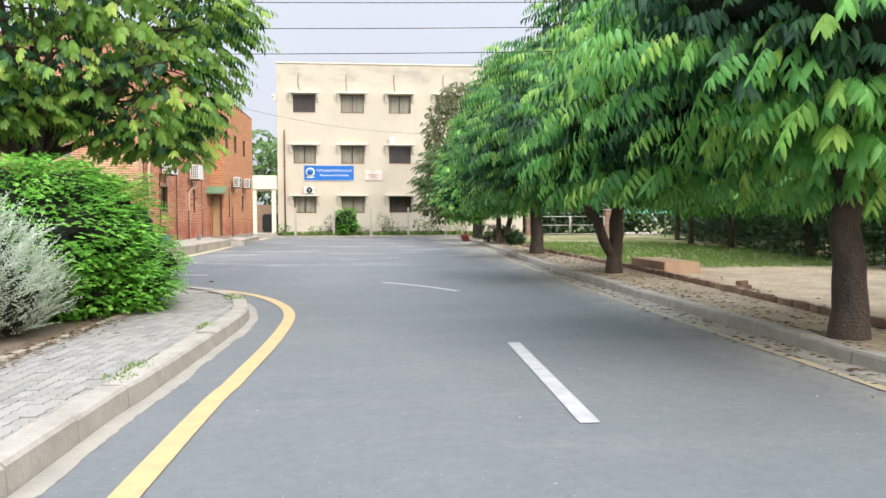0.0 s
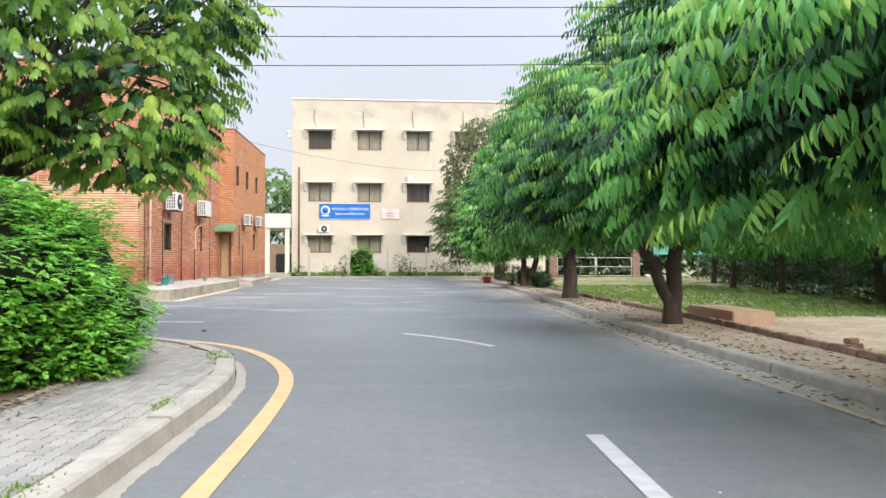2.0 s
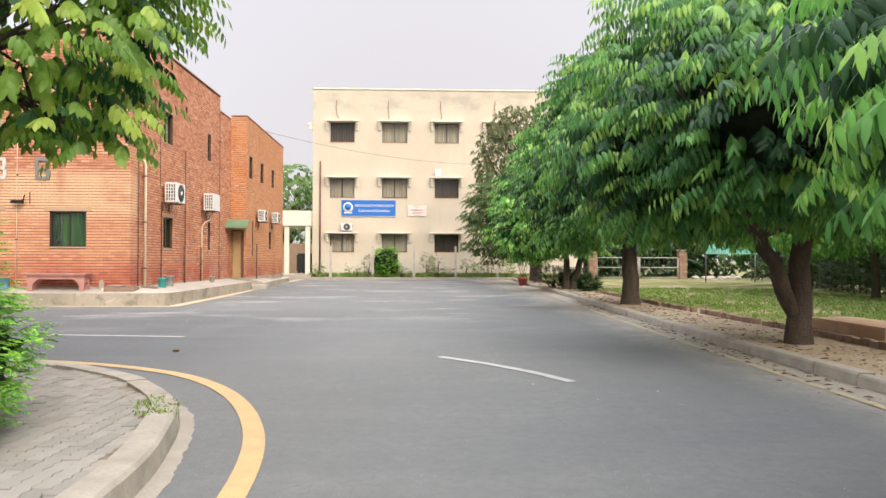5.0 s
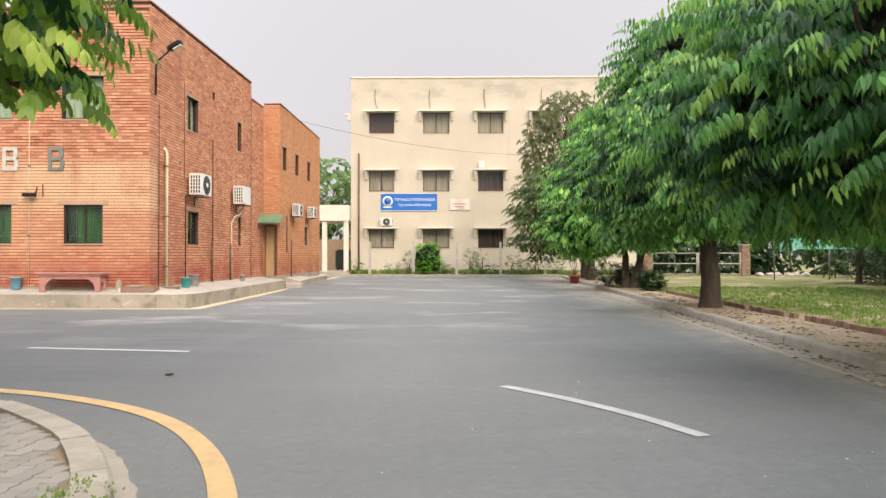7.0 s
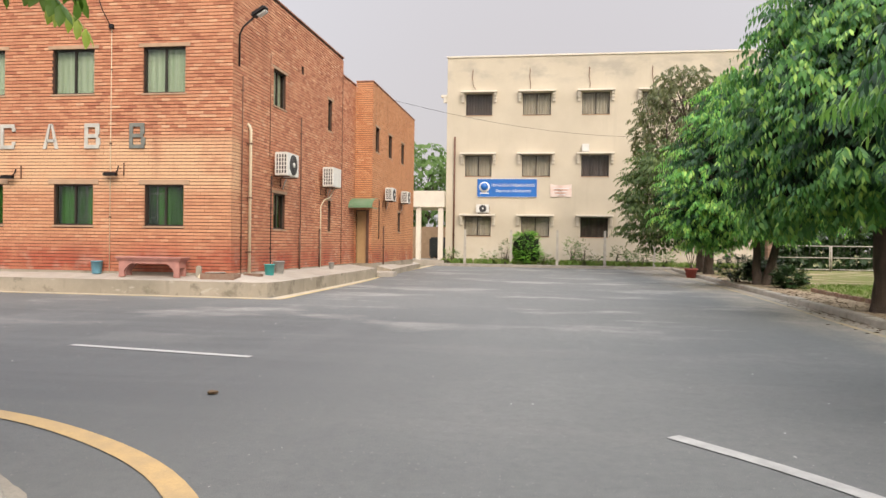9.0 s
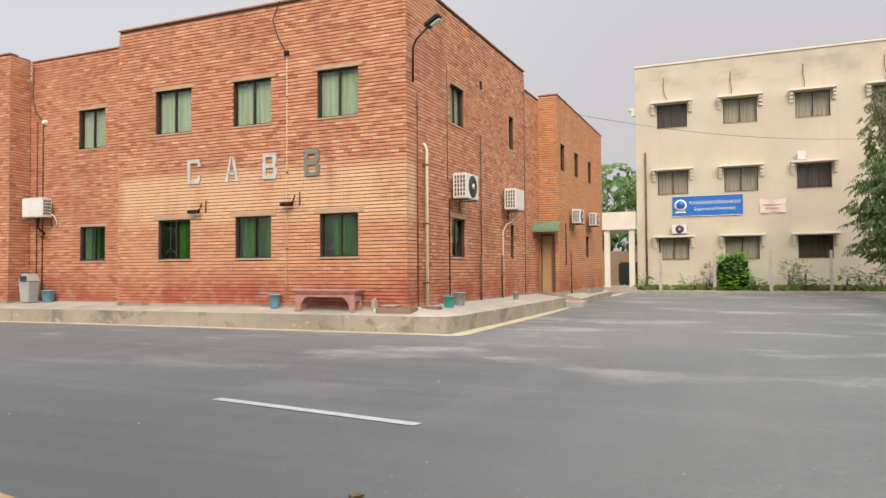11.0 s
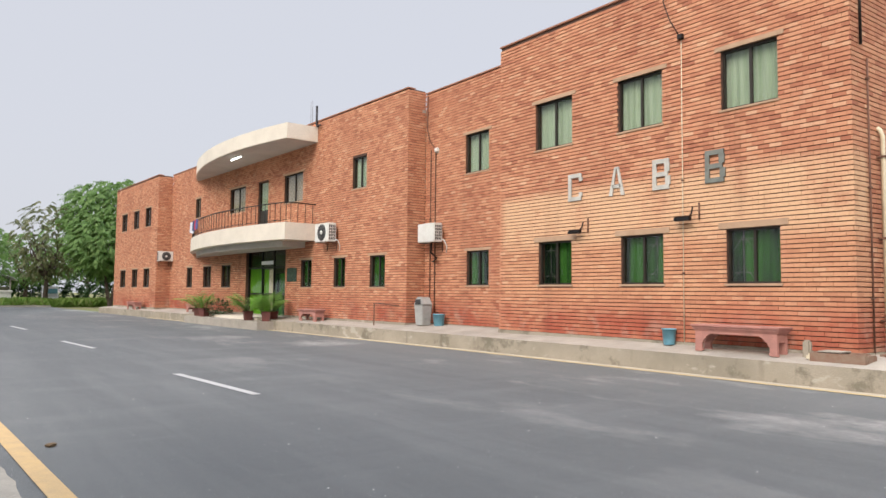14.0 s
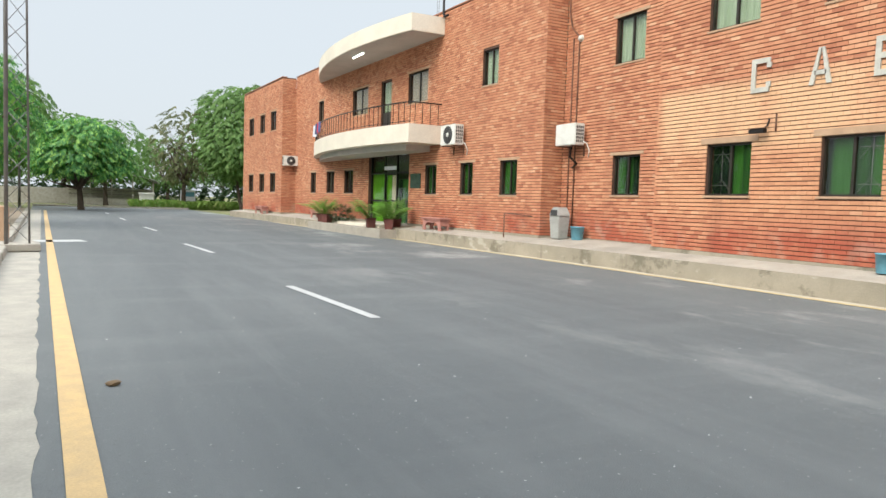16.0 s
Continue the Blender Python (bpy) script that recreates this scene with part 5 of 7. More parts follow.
letter("C", -15.68, M_LETTER, "pale raised metal letter C on brick")
letter("A", -14.37, M_LETTER, "pale raised metal letter A on brick")
letter("B", -13.12, M_LETTER, "pale raised metal letter B on brick")
letter("B", -11.80, M_LETTER_OLD, "tarnished raised metal letter B on brick")


def bracket(name, w, h, leg, deep, y0, y1, mat, top):
    """One carved side of the bench: two legs under an apron with stepped corbels."""
    half = [(w / 2, 0.0), (w / 2 - 0.015, 0.05), (w / 2 - 0.015, h), ]
    inner = [(w / 2 - leg + 0.02, 0.0), (w / 2 - leg - 0.02, 0.03), (w / 2 - leg, 0.07), (w / 2 - leg, h * 0.42), (w / 2 - leg - 0.035, h * 0.47), (w / 2 - leg - 0.035, h * 0.56),
             (w / 2 - leg - 0.10, h * 0.66), (w / 2 - leg - 0.10, h * 0.72), (w / 2 - leg - 0.20, h - deep)]
    bm = bmesh.new()
    loop = [(-x, z) for x, z in half] + [(x, z) for x, z in half[::-1]] + inner + [(-x, z) for x, z in inner[::-1]]
    lo = [bm.verts.new((x, y0, z)) for x, z in loop]
    hi = [bm.verts.new((x, y1, z)) for x, z in loop]
    bm.faces.new(lo)
    bm.faces.new(hi[::-1])
    for i in range(len(loop)):
        j = (i + 1) % len(loop)
        bm.faces.new((lo[i], lo[j], hi[j], hi[i]))
    bmesh.ops.recalc_face_normals(bm, faces=bm.faces)
    bmesh.ops.triangulate(bm, faces=[f for f in bm.faces if len(f.verts) > 4])
    return part(name, bm, mat, top)


def bench(m, label, w=1.85, h=0.53, d=0.5):
    top = empty("bench", m, label, "bench", "terrazzo benches by the wall")
    box("seat", (-w / 2, -d / 2, h - 0.045), (w / 2, d / 2, h), M_PINK, top, 0.012)
    box("cornice", (-w / 2 + 0.025, -d / 2 + 0.025, h - 0.085), (w / 2 - 0.025, d / 2 - 0.025, h - 0.045), M_PINK, top, 0.008)
    box("cornice", (-w / 2 + 0.05, -d / 2 + 0.05, h - 0.12), (w / 2 - 0.05, d / 2 - 0.05, h - 0.085), M_PINK, top, 0.008)
    hb = h - 0.12
    bracket("front_side", w - 0.13, hb, 0.16, 0.055, -d / 2 + 0.065, -d / 2 + 0.13, M_PINK, top)
    bracket("back_side", w - 0.13, hb, 0.16, 0.055, d / 2 - 0.13, d / 2 - 0.065, M_PINK, top)
    for s in (-1, 1):
        x = s * (w / 2 - 0.115)
        box("end_rail", (x - 0.03, -d / 2 + 0.13, hb - 0.16), (x + 0.03, d / 2 - 0.13, hb), M_PINK, top)
    return top


bench(pose(-10.88, 27.42, 0.44), "long pink terrazzo bench on the walkway by the front wall")
wx, wy = F0[0] + FD.x * 5.6, F0[1] + FD.y * 5.6
bench(pose(wx, wy - 0.5, 0.40, 0, 0, 2), "short pink terrazzo bench near the entrance", 1.5, 0.48)
wx, wy = F0[0] + FD.x * 18.2, F0[1] + FD.y * 18.2
bench(pose(wx, wy - 0.6, 0.38, 0, 0, 2), "short pink terrazzo bench beyond the entrance", 1.5, 0.48)
bench(pose(G0[0] - 2.6, G0[1] - 0.55, 0.38, 0, 0, 2), "short pink terrazzo bench by the far block", 1.8, 0.48)


def bucket(m, label, mat, r=0.14, h=0.3, plant=False):
    top = empty("bucket", m, label, "bucket")
    lathe("body", [(r * 0.78, 0.0), (r * 0.80, 0.005), (r * 0.98, h), (r * 1.06, h), (r * 1.06, h + 0.02), (r * 0.95, h + 0.02), (r * 0.76, 0.03), (0.001, 0.03)], mat, top, 18)
    pts = [(r * math.cos(a) * 1.05, 0.03, h + 0.015 - 0.13 * math.sin(a)) for a in np.linspace(0, math.pi, 9)]
    tube("handle", pts, 0.005, M_STEEL, top, 5)
    return top


bucket(pose(-12.62, 27.62, 0.49), "pale blue plastic bucket beside the bench", M_BLUE, 0.15, 0.32)
bucket(pose(-8.35, 29.15, 0.455), "teal plastic bucket on the side walkway", M_TEAL, 0.15, 0.30)
bucket(pose(-8.45, 30.1, 0.46), "grey patterned tin bucket on the side walkway", M_GREYP, 0.17, 0.36)
bucket(pose(-21.75, 28.2, 0.50), "blue plastic bucket in the recess", M_BLUE, 0.2, 0.36)
bucket(pose(-8.25, 34.6, 0.46), "small pale tin beside a pipe foot", M_GREYP, 0.1, 0.22)

# swing-top bin in the recess
bin_ = empty("litter_bin", pose(-22.35, 28.0, 0.50), "grey plastic bin with a sloped hood", "bin")
bm = bm_box((-0.24, -0.2, 0), (0.24, 0.2, 0.66), 0.02)
for v in bm.verts:
    if v.co.z < 0.3:
        v.co.x *= 0.82
        v.co.y *= 0.82
part("body", bm, M_GREYP, bin_)
bm = bm_box((-0.25, -0.21, 0.66), (0.25, 0.21, 0.92), 0.02)
for v in bm.verts:
    if v.co.z > 0.8:
        v.co.x *= 0.55
        v.co.y *= 0.8
part("hood", bm, M_GREYP, bin_, "grey hood")
box("flap", (-0.15, -0.222, 0.68), (0.15, -0.205, 0.84), M_GRILLE, bin_, 0.004, "dark swing flap")

rail = empty("hand_rail", pose(-24.2, 27.25, 0.42), "short rusty iron hand rail at the corner", "rail")
tube("post", [(0, 0, 0), (0, 0, 0.78)], 0.022, M_RUST, rail)
tube("bar", [(0, 0, 0.76), (1.12, 0.28, 0.70)], 0.018, M_RUST, rail)

# drain pipes and conduits on the walls
def pipe_run(m, pts, r, mat, label, clips=(), name="wall_pipe"):
    top = empty(name, m, label, "pipe")
    tube("pipe", pts, r, mat, top, 10)
    for z in clips:
        x, y = pts[0][0], pts[0][1]
        box("clip", (x - r - 0.02, y - r - 0.008, z), (x + r + 0.02, 0.004, z + 0.035), M_RUST, top)
    return top


pipe_run(ms, [(0.95, -0.09, 0.50), (0.95, -0.09, 4.5), (0.95, -0.05, 4.62), (0.95, 0.0, 4.66)], 0.042, M_PIPE, "cream painted drain pipe down the side wall", (1.1, 2.6, 4.1), "drain_pipe")
pipe_run(ms, [(0.55, -0.03, 0.5), (0.55, -0.03, 5.9)], 0.016, M_RUST, "thin rusty conduit near the corner", (1.5, 3.5, 5.5), "conduit")
pipe_run(ms, [(5.0, -0.035, 0.5), (5.0, -0.035, 5.55)], 0.02, M_RUST, "rusty vent pipe up the side wall", (1.5, 3.2, 5.0), "conduit")
pipe_run(ms, [(4.9, -0.06, 0.5), (4.9, -0.06, 1.85)], 0.03, M_RUST, "short rusty stub pipe", (1.2,), "conduit")
pipe_run(ms, [(2.55, -0.03, 0.5), (2.55, -0.03, 3.4)], 0.014, M_BLACK, "dark cable down from the air conditioner", (1.2, 2.4), "cable")
pipe_run(ms, [(2.45, -0.02, 3.9), (2.45, -0.02, 7.0)], 0.01, M_RUST, "thin cable up the side wall", (), "cable")
pipe_run(ms, [(7.0, -0.05, 0.5), (7.0, -0.05, 2.7), (7.15, -0.12, 2.95), (7.5, -0.2, 3.05), (7.75, -0.3, 3.4)], 0.022, M_PIPE, "pale drain hose from the air conditioner", (1.3,), "hose")
pipe_run(ms, [(6.9, -0.05, 0.5), (6.9, -0.05, 1.9)], 0.03, M_RUST, "short rusty stub pipe", (1.2,), "conduit")
pipe_run(ms, [(9.55, -0.02, 0.55), (9.55, -0.02, 8.0)], 0.012, M_RUST, "thin rusty conduit at the block's end", (), "conduit")
pipe_run(mf, [(2.1, -0.04, 0.45), (2.1, -0.04, 2.2)], 0.03, M_RUST, "rusty stub pipe by the further block", (1.2,), "conduit")
pipe_run(mf, [(1.2, -0.03, 1.6), (1.2, -0.03, 3.3)], 0.02, M_BLACK, "dark cable on the further block", (), "cable")
pipe_run(m, [(5.98, -0.02, 0.5), (5.98, -0.02, 7.15)], 0.009, M_PIPE, "thin pale conduit up the front wall", (2.0, 4.0, 6.0), "conduit")
pipe_run(m, [(5.98, -0.05, 7.15), (5.75, -0.10, 7.6), (5.55, -0.06, 8.1), (5.75, -0.03, 8.6)], 0.012, M_BLACK, "loose black cable over the front wall", (), "cable")
box_ = empty("junction_box", m @ pose(5.98, 0, 7.12), "small dark junction box on the front wall", "junction box")
box("case", (-0.06, -0.09, 0), (0.06, 0.0, 0.11), M_BLACK, box_, 0.008)
pipe_run(mr, [(0.35, -0.03, 0.5), (0.35, -0.03, 6.4)], 0.018, M_RUST, "rusty conduit in the recess corner", (2, 4), "conduit")
pipe_run(mr, [(0.62, -0.03, 0.5), (0.62, -0.03, 6.4), (0.3, -0.05, 6.7), (0.12, -0.04, 7.2), (0.15, -0.04, 8.3)], 0.02, M_RUST, "rusty conduit bent under the parapet", (2.2, 4.6), "conduit")
pipe_run(mr, [(0.75, -0.25, 3.2), (0.62, -0.2, 2.9), (0.9, -0.15, 2.7), (0.55, -0.05, 2.6)], 0.03, M_BLACK, "looped black drain hose below the air conditioner", (), "hose")
dish = empty("wall_lamp", mr @ pose(0.68, 0, 6.35), "small round white bulkhead lamp in the recess", "lamp")
lathe("base", [(0.1, 0), (0.1, 0.03), (0.001, 0.035)], M_WHITE, dish, 16, "", pose(0, 0, 0, 90))
lathe("globe", [(0.085, 0.03), (0.075, 0.08), (0.04, 0.11), (0.001, 0.12)], M_WHITE, dish, 16, "", pose(0, 0, 0, 90))

# corner flood lamp on a bent arm
lamp = empty("wall_lamp", ms @ pose(0.30, 0, 6.1), "black flood lamp on a bent arm at the corner", "lamp")
tube("arm", [(0, -0.04, 0), (0, -0.04, 0.85), (0.02, -0.12, 1.05), (0.05, -0.40, 1.30)], 0.026, M_BLACK, lamp)
bm = bm_box((-0.13, -0.30, -0.05), (0.13, 0.16, 0.09), 0.04)
part("housing", bm, M_BLACK, lamp, "", pose(0.05, -0.52, 1.40, -30))
bm = bm_box((-0.10, -0.26, -0.09), (0.10, 0.02, -0.045), 0.015)
part("lens", bm, M_WHITE, lamp, "clear glass lens", pose(0.05, -0.52, 1.40, -30))


def cctv(m, label):
    top = empty("security_camera", m, label, "camera", "security cameras on the front wall")
    tube("arm", [(0, 0, 0.25), (0, -0.05, 0.12), (-0.02, -0.14, 0.04)], 0.016, M_BLACK, top, 6)
    box("body", (-0.30, -0.22, -0.04), (0.06, -0.12, 0.05), M_BLACK, top, 0.012)
    box("hood", (-0.33, -0.23, 0.05), (0.07, -0.11, 0.062), M_RUST, top)
    lathe("lens", [(0.035, 0), (0.035, 0.03), (0.001, 0.03)], M_GRILLE, top, 12, "", pose(-0.30, -0.17, 0.005, 0, -90))
    tube("bracket_post", [(0.18, -0.03, -0.02), (0.18, -0.03, 0.33)], 0.018, M_RUST, top, 6)
    return top


cctv(m @ pose(3.12, 0, 3.08), "dark security camera with a hood above the windows")
cctv(m @ pose(6.2, 0, 3.16), "dark security camera with a hood above the windows")

# awning and side door
door = empty("side_door", wall_frame(S2, B1) @ pose(0.06, 0, 0.2), "ochre painted side door, closed", "door", "", "structure")
box("leaf", (0.0, 0.12, 0.0), (0.56, 0.16, 2.55), M_DOOR, door, 0.006)
box("frame", (-0.05, 0.04, 0.0), (0.0, 0.16, 2.6), M_PIPE, door)
lathe("knob", [(0.03, 0), (0.035, 0.03), (0.001, 0.05)], M_STEEL, door, 12, "", pose(0.48, 0.12, 1.0, 90))
awn = empty("awning", pose(-8.35, 39.28, 2.85), "small green curved sheet awning over the side door", "awning")
vs, fs = [], []
for i in range(9):
    a = radians(90) * i / 8
    y, z = -0.95 * math.sin(a), 0.42 * math.cos(a)
    vs += [(-0.42, y, z), (0.62, y, z), (-0.42, y, z + 0.02), (0.62, y, z + 0.02)]
for i in range(8):
    k = i * 4
    fs += [(k, k + 4, k + 5, k + 1), (k + 3, k + 7, k + 6, k + 2), (k, k + 2, k + 6, k + 4), (k + 1, k + 5, k + 7, k + 3)]
put_mesh("sheet", vs, fs, M_AWN, awn)
for x in (-0.42, 0.6):
    box("end_panel", (x, -0.9, -0.02), (x + 0.02, -0.002, 0.03), M_AWN, awn)

# rubble and small clutter at the corner of the walkway
for k, (x, y, w, d, h, mat, lab) in enumerate(((-8.5, 28.35, 0.5, 0.3, 0.12, M_EDGING, "low broken brick surround at the corner"),
                                               (-9.62, 27.5, 0.14, 0.12, 0.34, M_PLINTH, "stub of a concrete post"), (-9.45, 27.3, 0.16, 0.12, 0.12, M_PIPE, "pale stone lump"))):
    tagged(box("rubble", (-w / 2, -d / 2, 0), (w / 2, d / 2, h), mat, None, 0.03, "", pose(x, y, 0.42, 0, 0, 8 * k)), lab, "rubble")

surround = empty("brick_surround", pose(-8.98, 27.42, 0.40), "low brick surround filled with rubbish at the wall corner", "planter")
for lo, hi in (((-0.46, -0.22, 0), (0.46, -0.11, 0.17)), ((-0.46, -0.11, 0), (-0.36, 0.24, 0.18)), ((0.36, -0.11, 0), (0.46, 0.22, 0.16)), ((-0.36, 0.14, 0), (0.36, 0.24, 0.18))):
    box("side", lo, hi, M_EDGING, surround, 0.012)
box("soil", (-0.36, -0.11, 0), (0.36, 0.14, 0.08), M_SOIL, surround)
box("slab", (-0.34, -0.18, 0.181), (0.06, 0.2, 0.205), M_CONCRETE, surround, 0.008, "flat cement slab laid across")

# ---- balcony, canopy and entrance ----
def bow(u0, u1, deep, bulge, n=26):
    """Plan outline of a bowed slab before the long front, from its deep end to its shallow end."""
    pts = []
    for i in range(n + 1):
        s = i / n
        u = u0 + (u1 - u0) * s
        d = deep * (1 - s) ** 0.8 + 4 * bulge * s * (1 - s)
        pts.append((F0[0] + FD.x * u, F0[1] + FD.y * u - d))
    return pts


def bow_slab(name, u0, u1, deep, bulge, z0, z1, mat, label, parent=None, back=0.0):
    pts = [(F0[0] + FD.x * u0, F0[1] + FD.y * u0 + back)] + bow(u0, u1, deep, bulge) + [(F0[0] + FD.x * u1, F0[1] + FD.y * u1 + back)]
    ob = prism(name, pts[::-1], z0, z1, mat, parent)
    return ob


balcony = tagged(new("balcony"), "cream bowed concrete balcony with a black iron railing over the entrance", "balcony")
bow_slab("slab", 6.3, 20.6, 1.35, 1.0, 3.62, 4.30, M_CREAM, "", balcony)
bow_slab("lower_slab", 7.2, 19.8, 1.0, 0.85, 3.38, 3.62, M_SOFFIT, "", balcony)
line = bow(6.36, 20.4, 1.28, 0.98)
rail3 = [(x, y, 5.10) for x, y in line]
tube("top_rail", [(F0[0] + FD.x * 6.36, F0[1] + FD.y * 6.36, 5.10)] + rail3, 0.025, M_BLACK, balcony, 6)
tube("bottom_rail", [(x, y, 4.40) for x, y in line], 0.014, M_BLACK, balcony, 5)
dense = smooth_line(line, 0.36)
dense = np.r_[[(line[0][0], line[0][1] + o) for o in (1.15, 0.82, 0.5, 0.2)], dense]
for x, y in dense:
    tube("baluster", [(x, y, 4.29), (x, y, 5.10)], 0.013, M_BLACK, balcony, 5)
canopy = tagged(new("canopy"), "cream bowed concrete canopy over the balcony", "canopy")
bow_slab("slab", 6.3, 20.0, 1.35, 1.0, 7.66, 8.28, M_CREAM, "", canopy)
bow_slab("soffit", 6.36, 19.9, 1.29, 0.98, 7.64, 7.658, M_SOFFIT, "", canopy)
tubelight = empty("tube_light", pose(F0[0] + FD.x * 11.5, F0[1] + FD.y * 11.5 - 1.3, 7.562), "lit fluorescent tube under the canopy", "lamp")
M_TUBE, tnt, tb, _, _ = start_mat("lit_tube", 0.4)
tb.inputs["Emission Color"].default_value, tb.inputs["Emission Strength"].default_value = (0.95, 1.0, 0.92, 1), 4.0
tube("tube", [(-0.6, 0, 0.0), (0.6, 0, 0.0)], 0.03, M_TUBE, tubelight)
box("fitting", (-0.64, -0.05, 0.03), (0.64, 0.05, 0.078), M_WHITE, tubelight)
mast = empty("roof_pipe", pose(F0[0] + FD.x * 6.2, F0[1] + FD.y * 6.2 - 0.1, 8.28), "black bent pipe and thin rods at the canopy end", "pipe")
tube("pipe", [(0.3, 0, 0.0), (0.0, 0, 0.0), (-0.05, 0, 0.1), (-0.05, 0, 0.85)], 0.045, M_BLACK, mast)
for x in (-0.45, -0.6):
    tube("rod", [(x, 0, 0.02), (x, 0, 1.15)], 0.008, M_STEEL, mast, 5)
for u, z, col, w in ((17.6, 4.55, (0.72, 0.74, 0.80), 0.9), (16.9, 4.6, (0.05, 0.07, 0.16), 0.5), (16.3, 4.62, (0.55, 0.04, 0.05), 0.35), (15.9, 4.62, (0.10, 0.12, 0.30), 0.35)):
    k = min(range(len(dense)), key=lambda i: abs(dense[i][0] - (F0[0] + FD.x * u)))
    x, y = dense[k]
    vs, fs = [], []
    for i in range(9):
        a = i / 8
        for z1, o in ((5.14, 0.0), (z + 0.04 * math.sin(a * 9), 0.03)):
            vs.append((x + (a - 0.5) * w, y - 0.035 - o - 0.025 * math.sin(a * 13), z1))
    fs = [(2 * i, 2 * i + 1, 2 * i + 3, 2 * i + 2) for i in range(8)]
    tagged(put_mesh("drying_cloth", vs, fs, plain("cloth", col, None, 0.9, relief=0.0), None, True), "piece of washing hung over the balcony railing", "cloth")
up = empty("balcony_door", ml @ pose(FL - up_door[1], 0, 4.3), "narrow glazed aluminium door onto the balcony", "door", "", "structure")
uw = up_door[1] - up_door[0]
for x in (0, uw - 0.06):
    box("frame", (x, 0.09, 0), (x + 0.06, 0.15, 2.32), M_ALU, up)
box("leaf", (0.06, 0.10, 0), (uw - 0.06, 0.14, 1.0), M_ALU, up)
box("pane", (0.06, 0.115, 1.0), (uw - 0.06, 0.125, 2.3), M_GLASS, up).visible_shadow = False
box("blind", (0.0, 0.2, 0), (uw, 0.21, 2.32), M_CURT_UP, up)

# entrance: glazed screen with a double door, green inside
ew = entry[1] - entry[0]
ent = empty("entrance", ml @ pose(FL - entry[1], 0, 0.36), "glazed entrance with green panels and a pale double door", "door", "", "structure")
eh = entry[3] - 0.36
for x in (0.0, 1.5, 2.72, ew - 0.07):
    box("mullion", (x, 0.14, 0), (x + 0.07, 0.21, eh), M_BLACK, ent)
for z in (1.05, 2.25, eh - 0.08):
    box("transom", (0.07, 0.145, z), (ew - 0.07, 0.205, z + 0.07), M_BLACK, ent)
box("pane", (0.07, 0.17, 0), (ew - 0.07, 0.178, eh), M_GLASS, ent).visible_shadow = False
M_LIME = curtain_mat("lime_panel", (0.16, 0.40, 0.02), (0.10, 0.29, 0.015))
box("green_panel", (0.07, 0.24, 0), (1.5, 0.25, 2.3), M_LIME, ent, 0, "bright green panel behind the glass")
box("door_leaf", (1.6, 0.24, 0), (2.1, 0.25, 2.2), M_LIME, ent)
box("door_leaf", (2.12, 0.24, 0), (2.66, 0.25, 2.2), M_PIPE, ent, 0, "pale door leaf")
box("green_panel", (2.8, 0.24, 0), (ew - 0.08, 0.25, 2.0), M_CURT, ent)
# dark sheet behind the glass paints the unlit lobby
box("dim_lobby", (-0.02, 0.9, 0), (ew + 0.02, 0.95, eh), M_ROOM_SHADE, ent)
bm = bm_box((1.55, 0.10, 2.42), (2.75, 0.125, 2.58))
part("name_strip", bm, M_SIGNW, ent, "pale strip over the door")
for k, (a, b, o, z) in enumerate(((7.4, 15.9, 1.9, 0.34), (8.7, 13.4, 1.35, 0.46))):
    poly = [(F0[0] + FD.x * b, F0[1] + FD.y * b), (F0[0] + FD.x * b, F0[1] + FD.y * b - o), (F0[0] + FD.x * a, F0[1] + FD.y * a - o), (F0[0] + FD.x * a, F0[1] + FD.y * a)]
    tagged(prism("entrance_step", poly, 0.0, z, M_CREAM if k else M_CONCRETE), "broad pale step before the entrance", "step", "", "structure")
plaque = tagged(box("plaque", (FL - 8.76, -0.03, 1.98), (FL - 7.86, 0.002, 2.57), M_PLAQUE, None, 0.008, "", ml), "dark polished stone plaque beside the entrance", "plaque")


def frond_plant(m, label, pot_mat, fronds=12, length=0.9, seed=1, square=True, ph=0.4):
    rng = np.random.RandomState(seed)
    top = empty("potted_palm", m, label, "plant", "potted plants by the entrance")
    r = 0.26
    lathe("pot", [(r * 0.8, 0), (r, ph * 0.9), (r * 1.08, ph * 0.9), (r * 1.08, ph), (r * 0.9, ph), (r * 0.85, ph - 0.05), (0.001, ph - 0.05)], pot_mat, top, 4 if square else 18)
    vs, fs = [], []
    for k in range(fronds):
        yaw, up_ = rng.uniform(0, 6.28), rng.uniform(0.7, 1.4)
        ln = length * rng.uniform(0.7, 1.1)
        d = np.array([math.cos(yaw), math.sin(yaw), 0])
        side_ = np.array([-d[1], d[0], 0])
        for i in range(11):
            s = (i + 1) / 11
            p = np.array([0, 0, ph - 0.06]) + d * ln * s * math.cos(up_) * (0.6 + 0.4 * s) + np.array([0, 0, ln * (s * math.sin(up_) * 1.15 - 0.45 * s * s)])
            w = 0.34 * ln * math.sin(math.pi * min(1, s * 0.85 + 0.12))
            for sg in (-1, 1):
                tip = p + side_ * sg * w + d * 0.18 * ln + np.array([0, 0, -0.25 * w])
                n0 = len(vs)
                vs += [p, p + d * 0.085, tip]
                fs.append((n0, n0 + 1, n0 + 2))
    put_mesh("fronds", vs, fs, M_LEAF_PALM, top)
    tagged(top.children[-1], "green feathery fronds", "", "", "stuff")
    return top


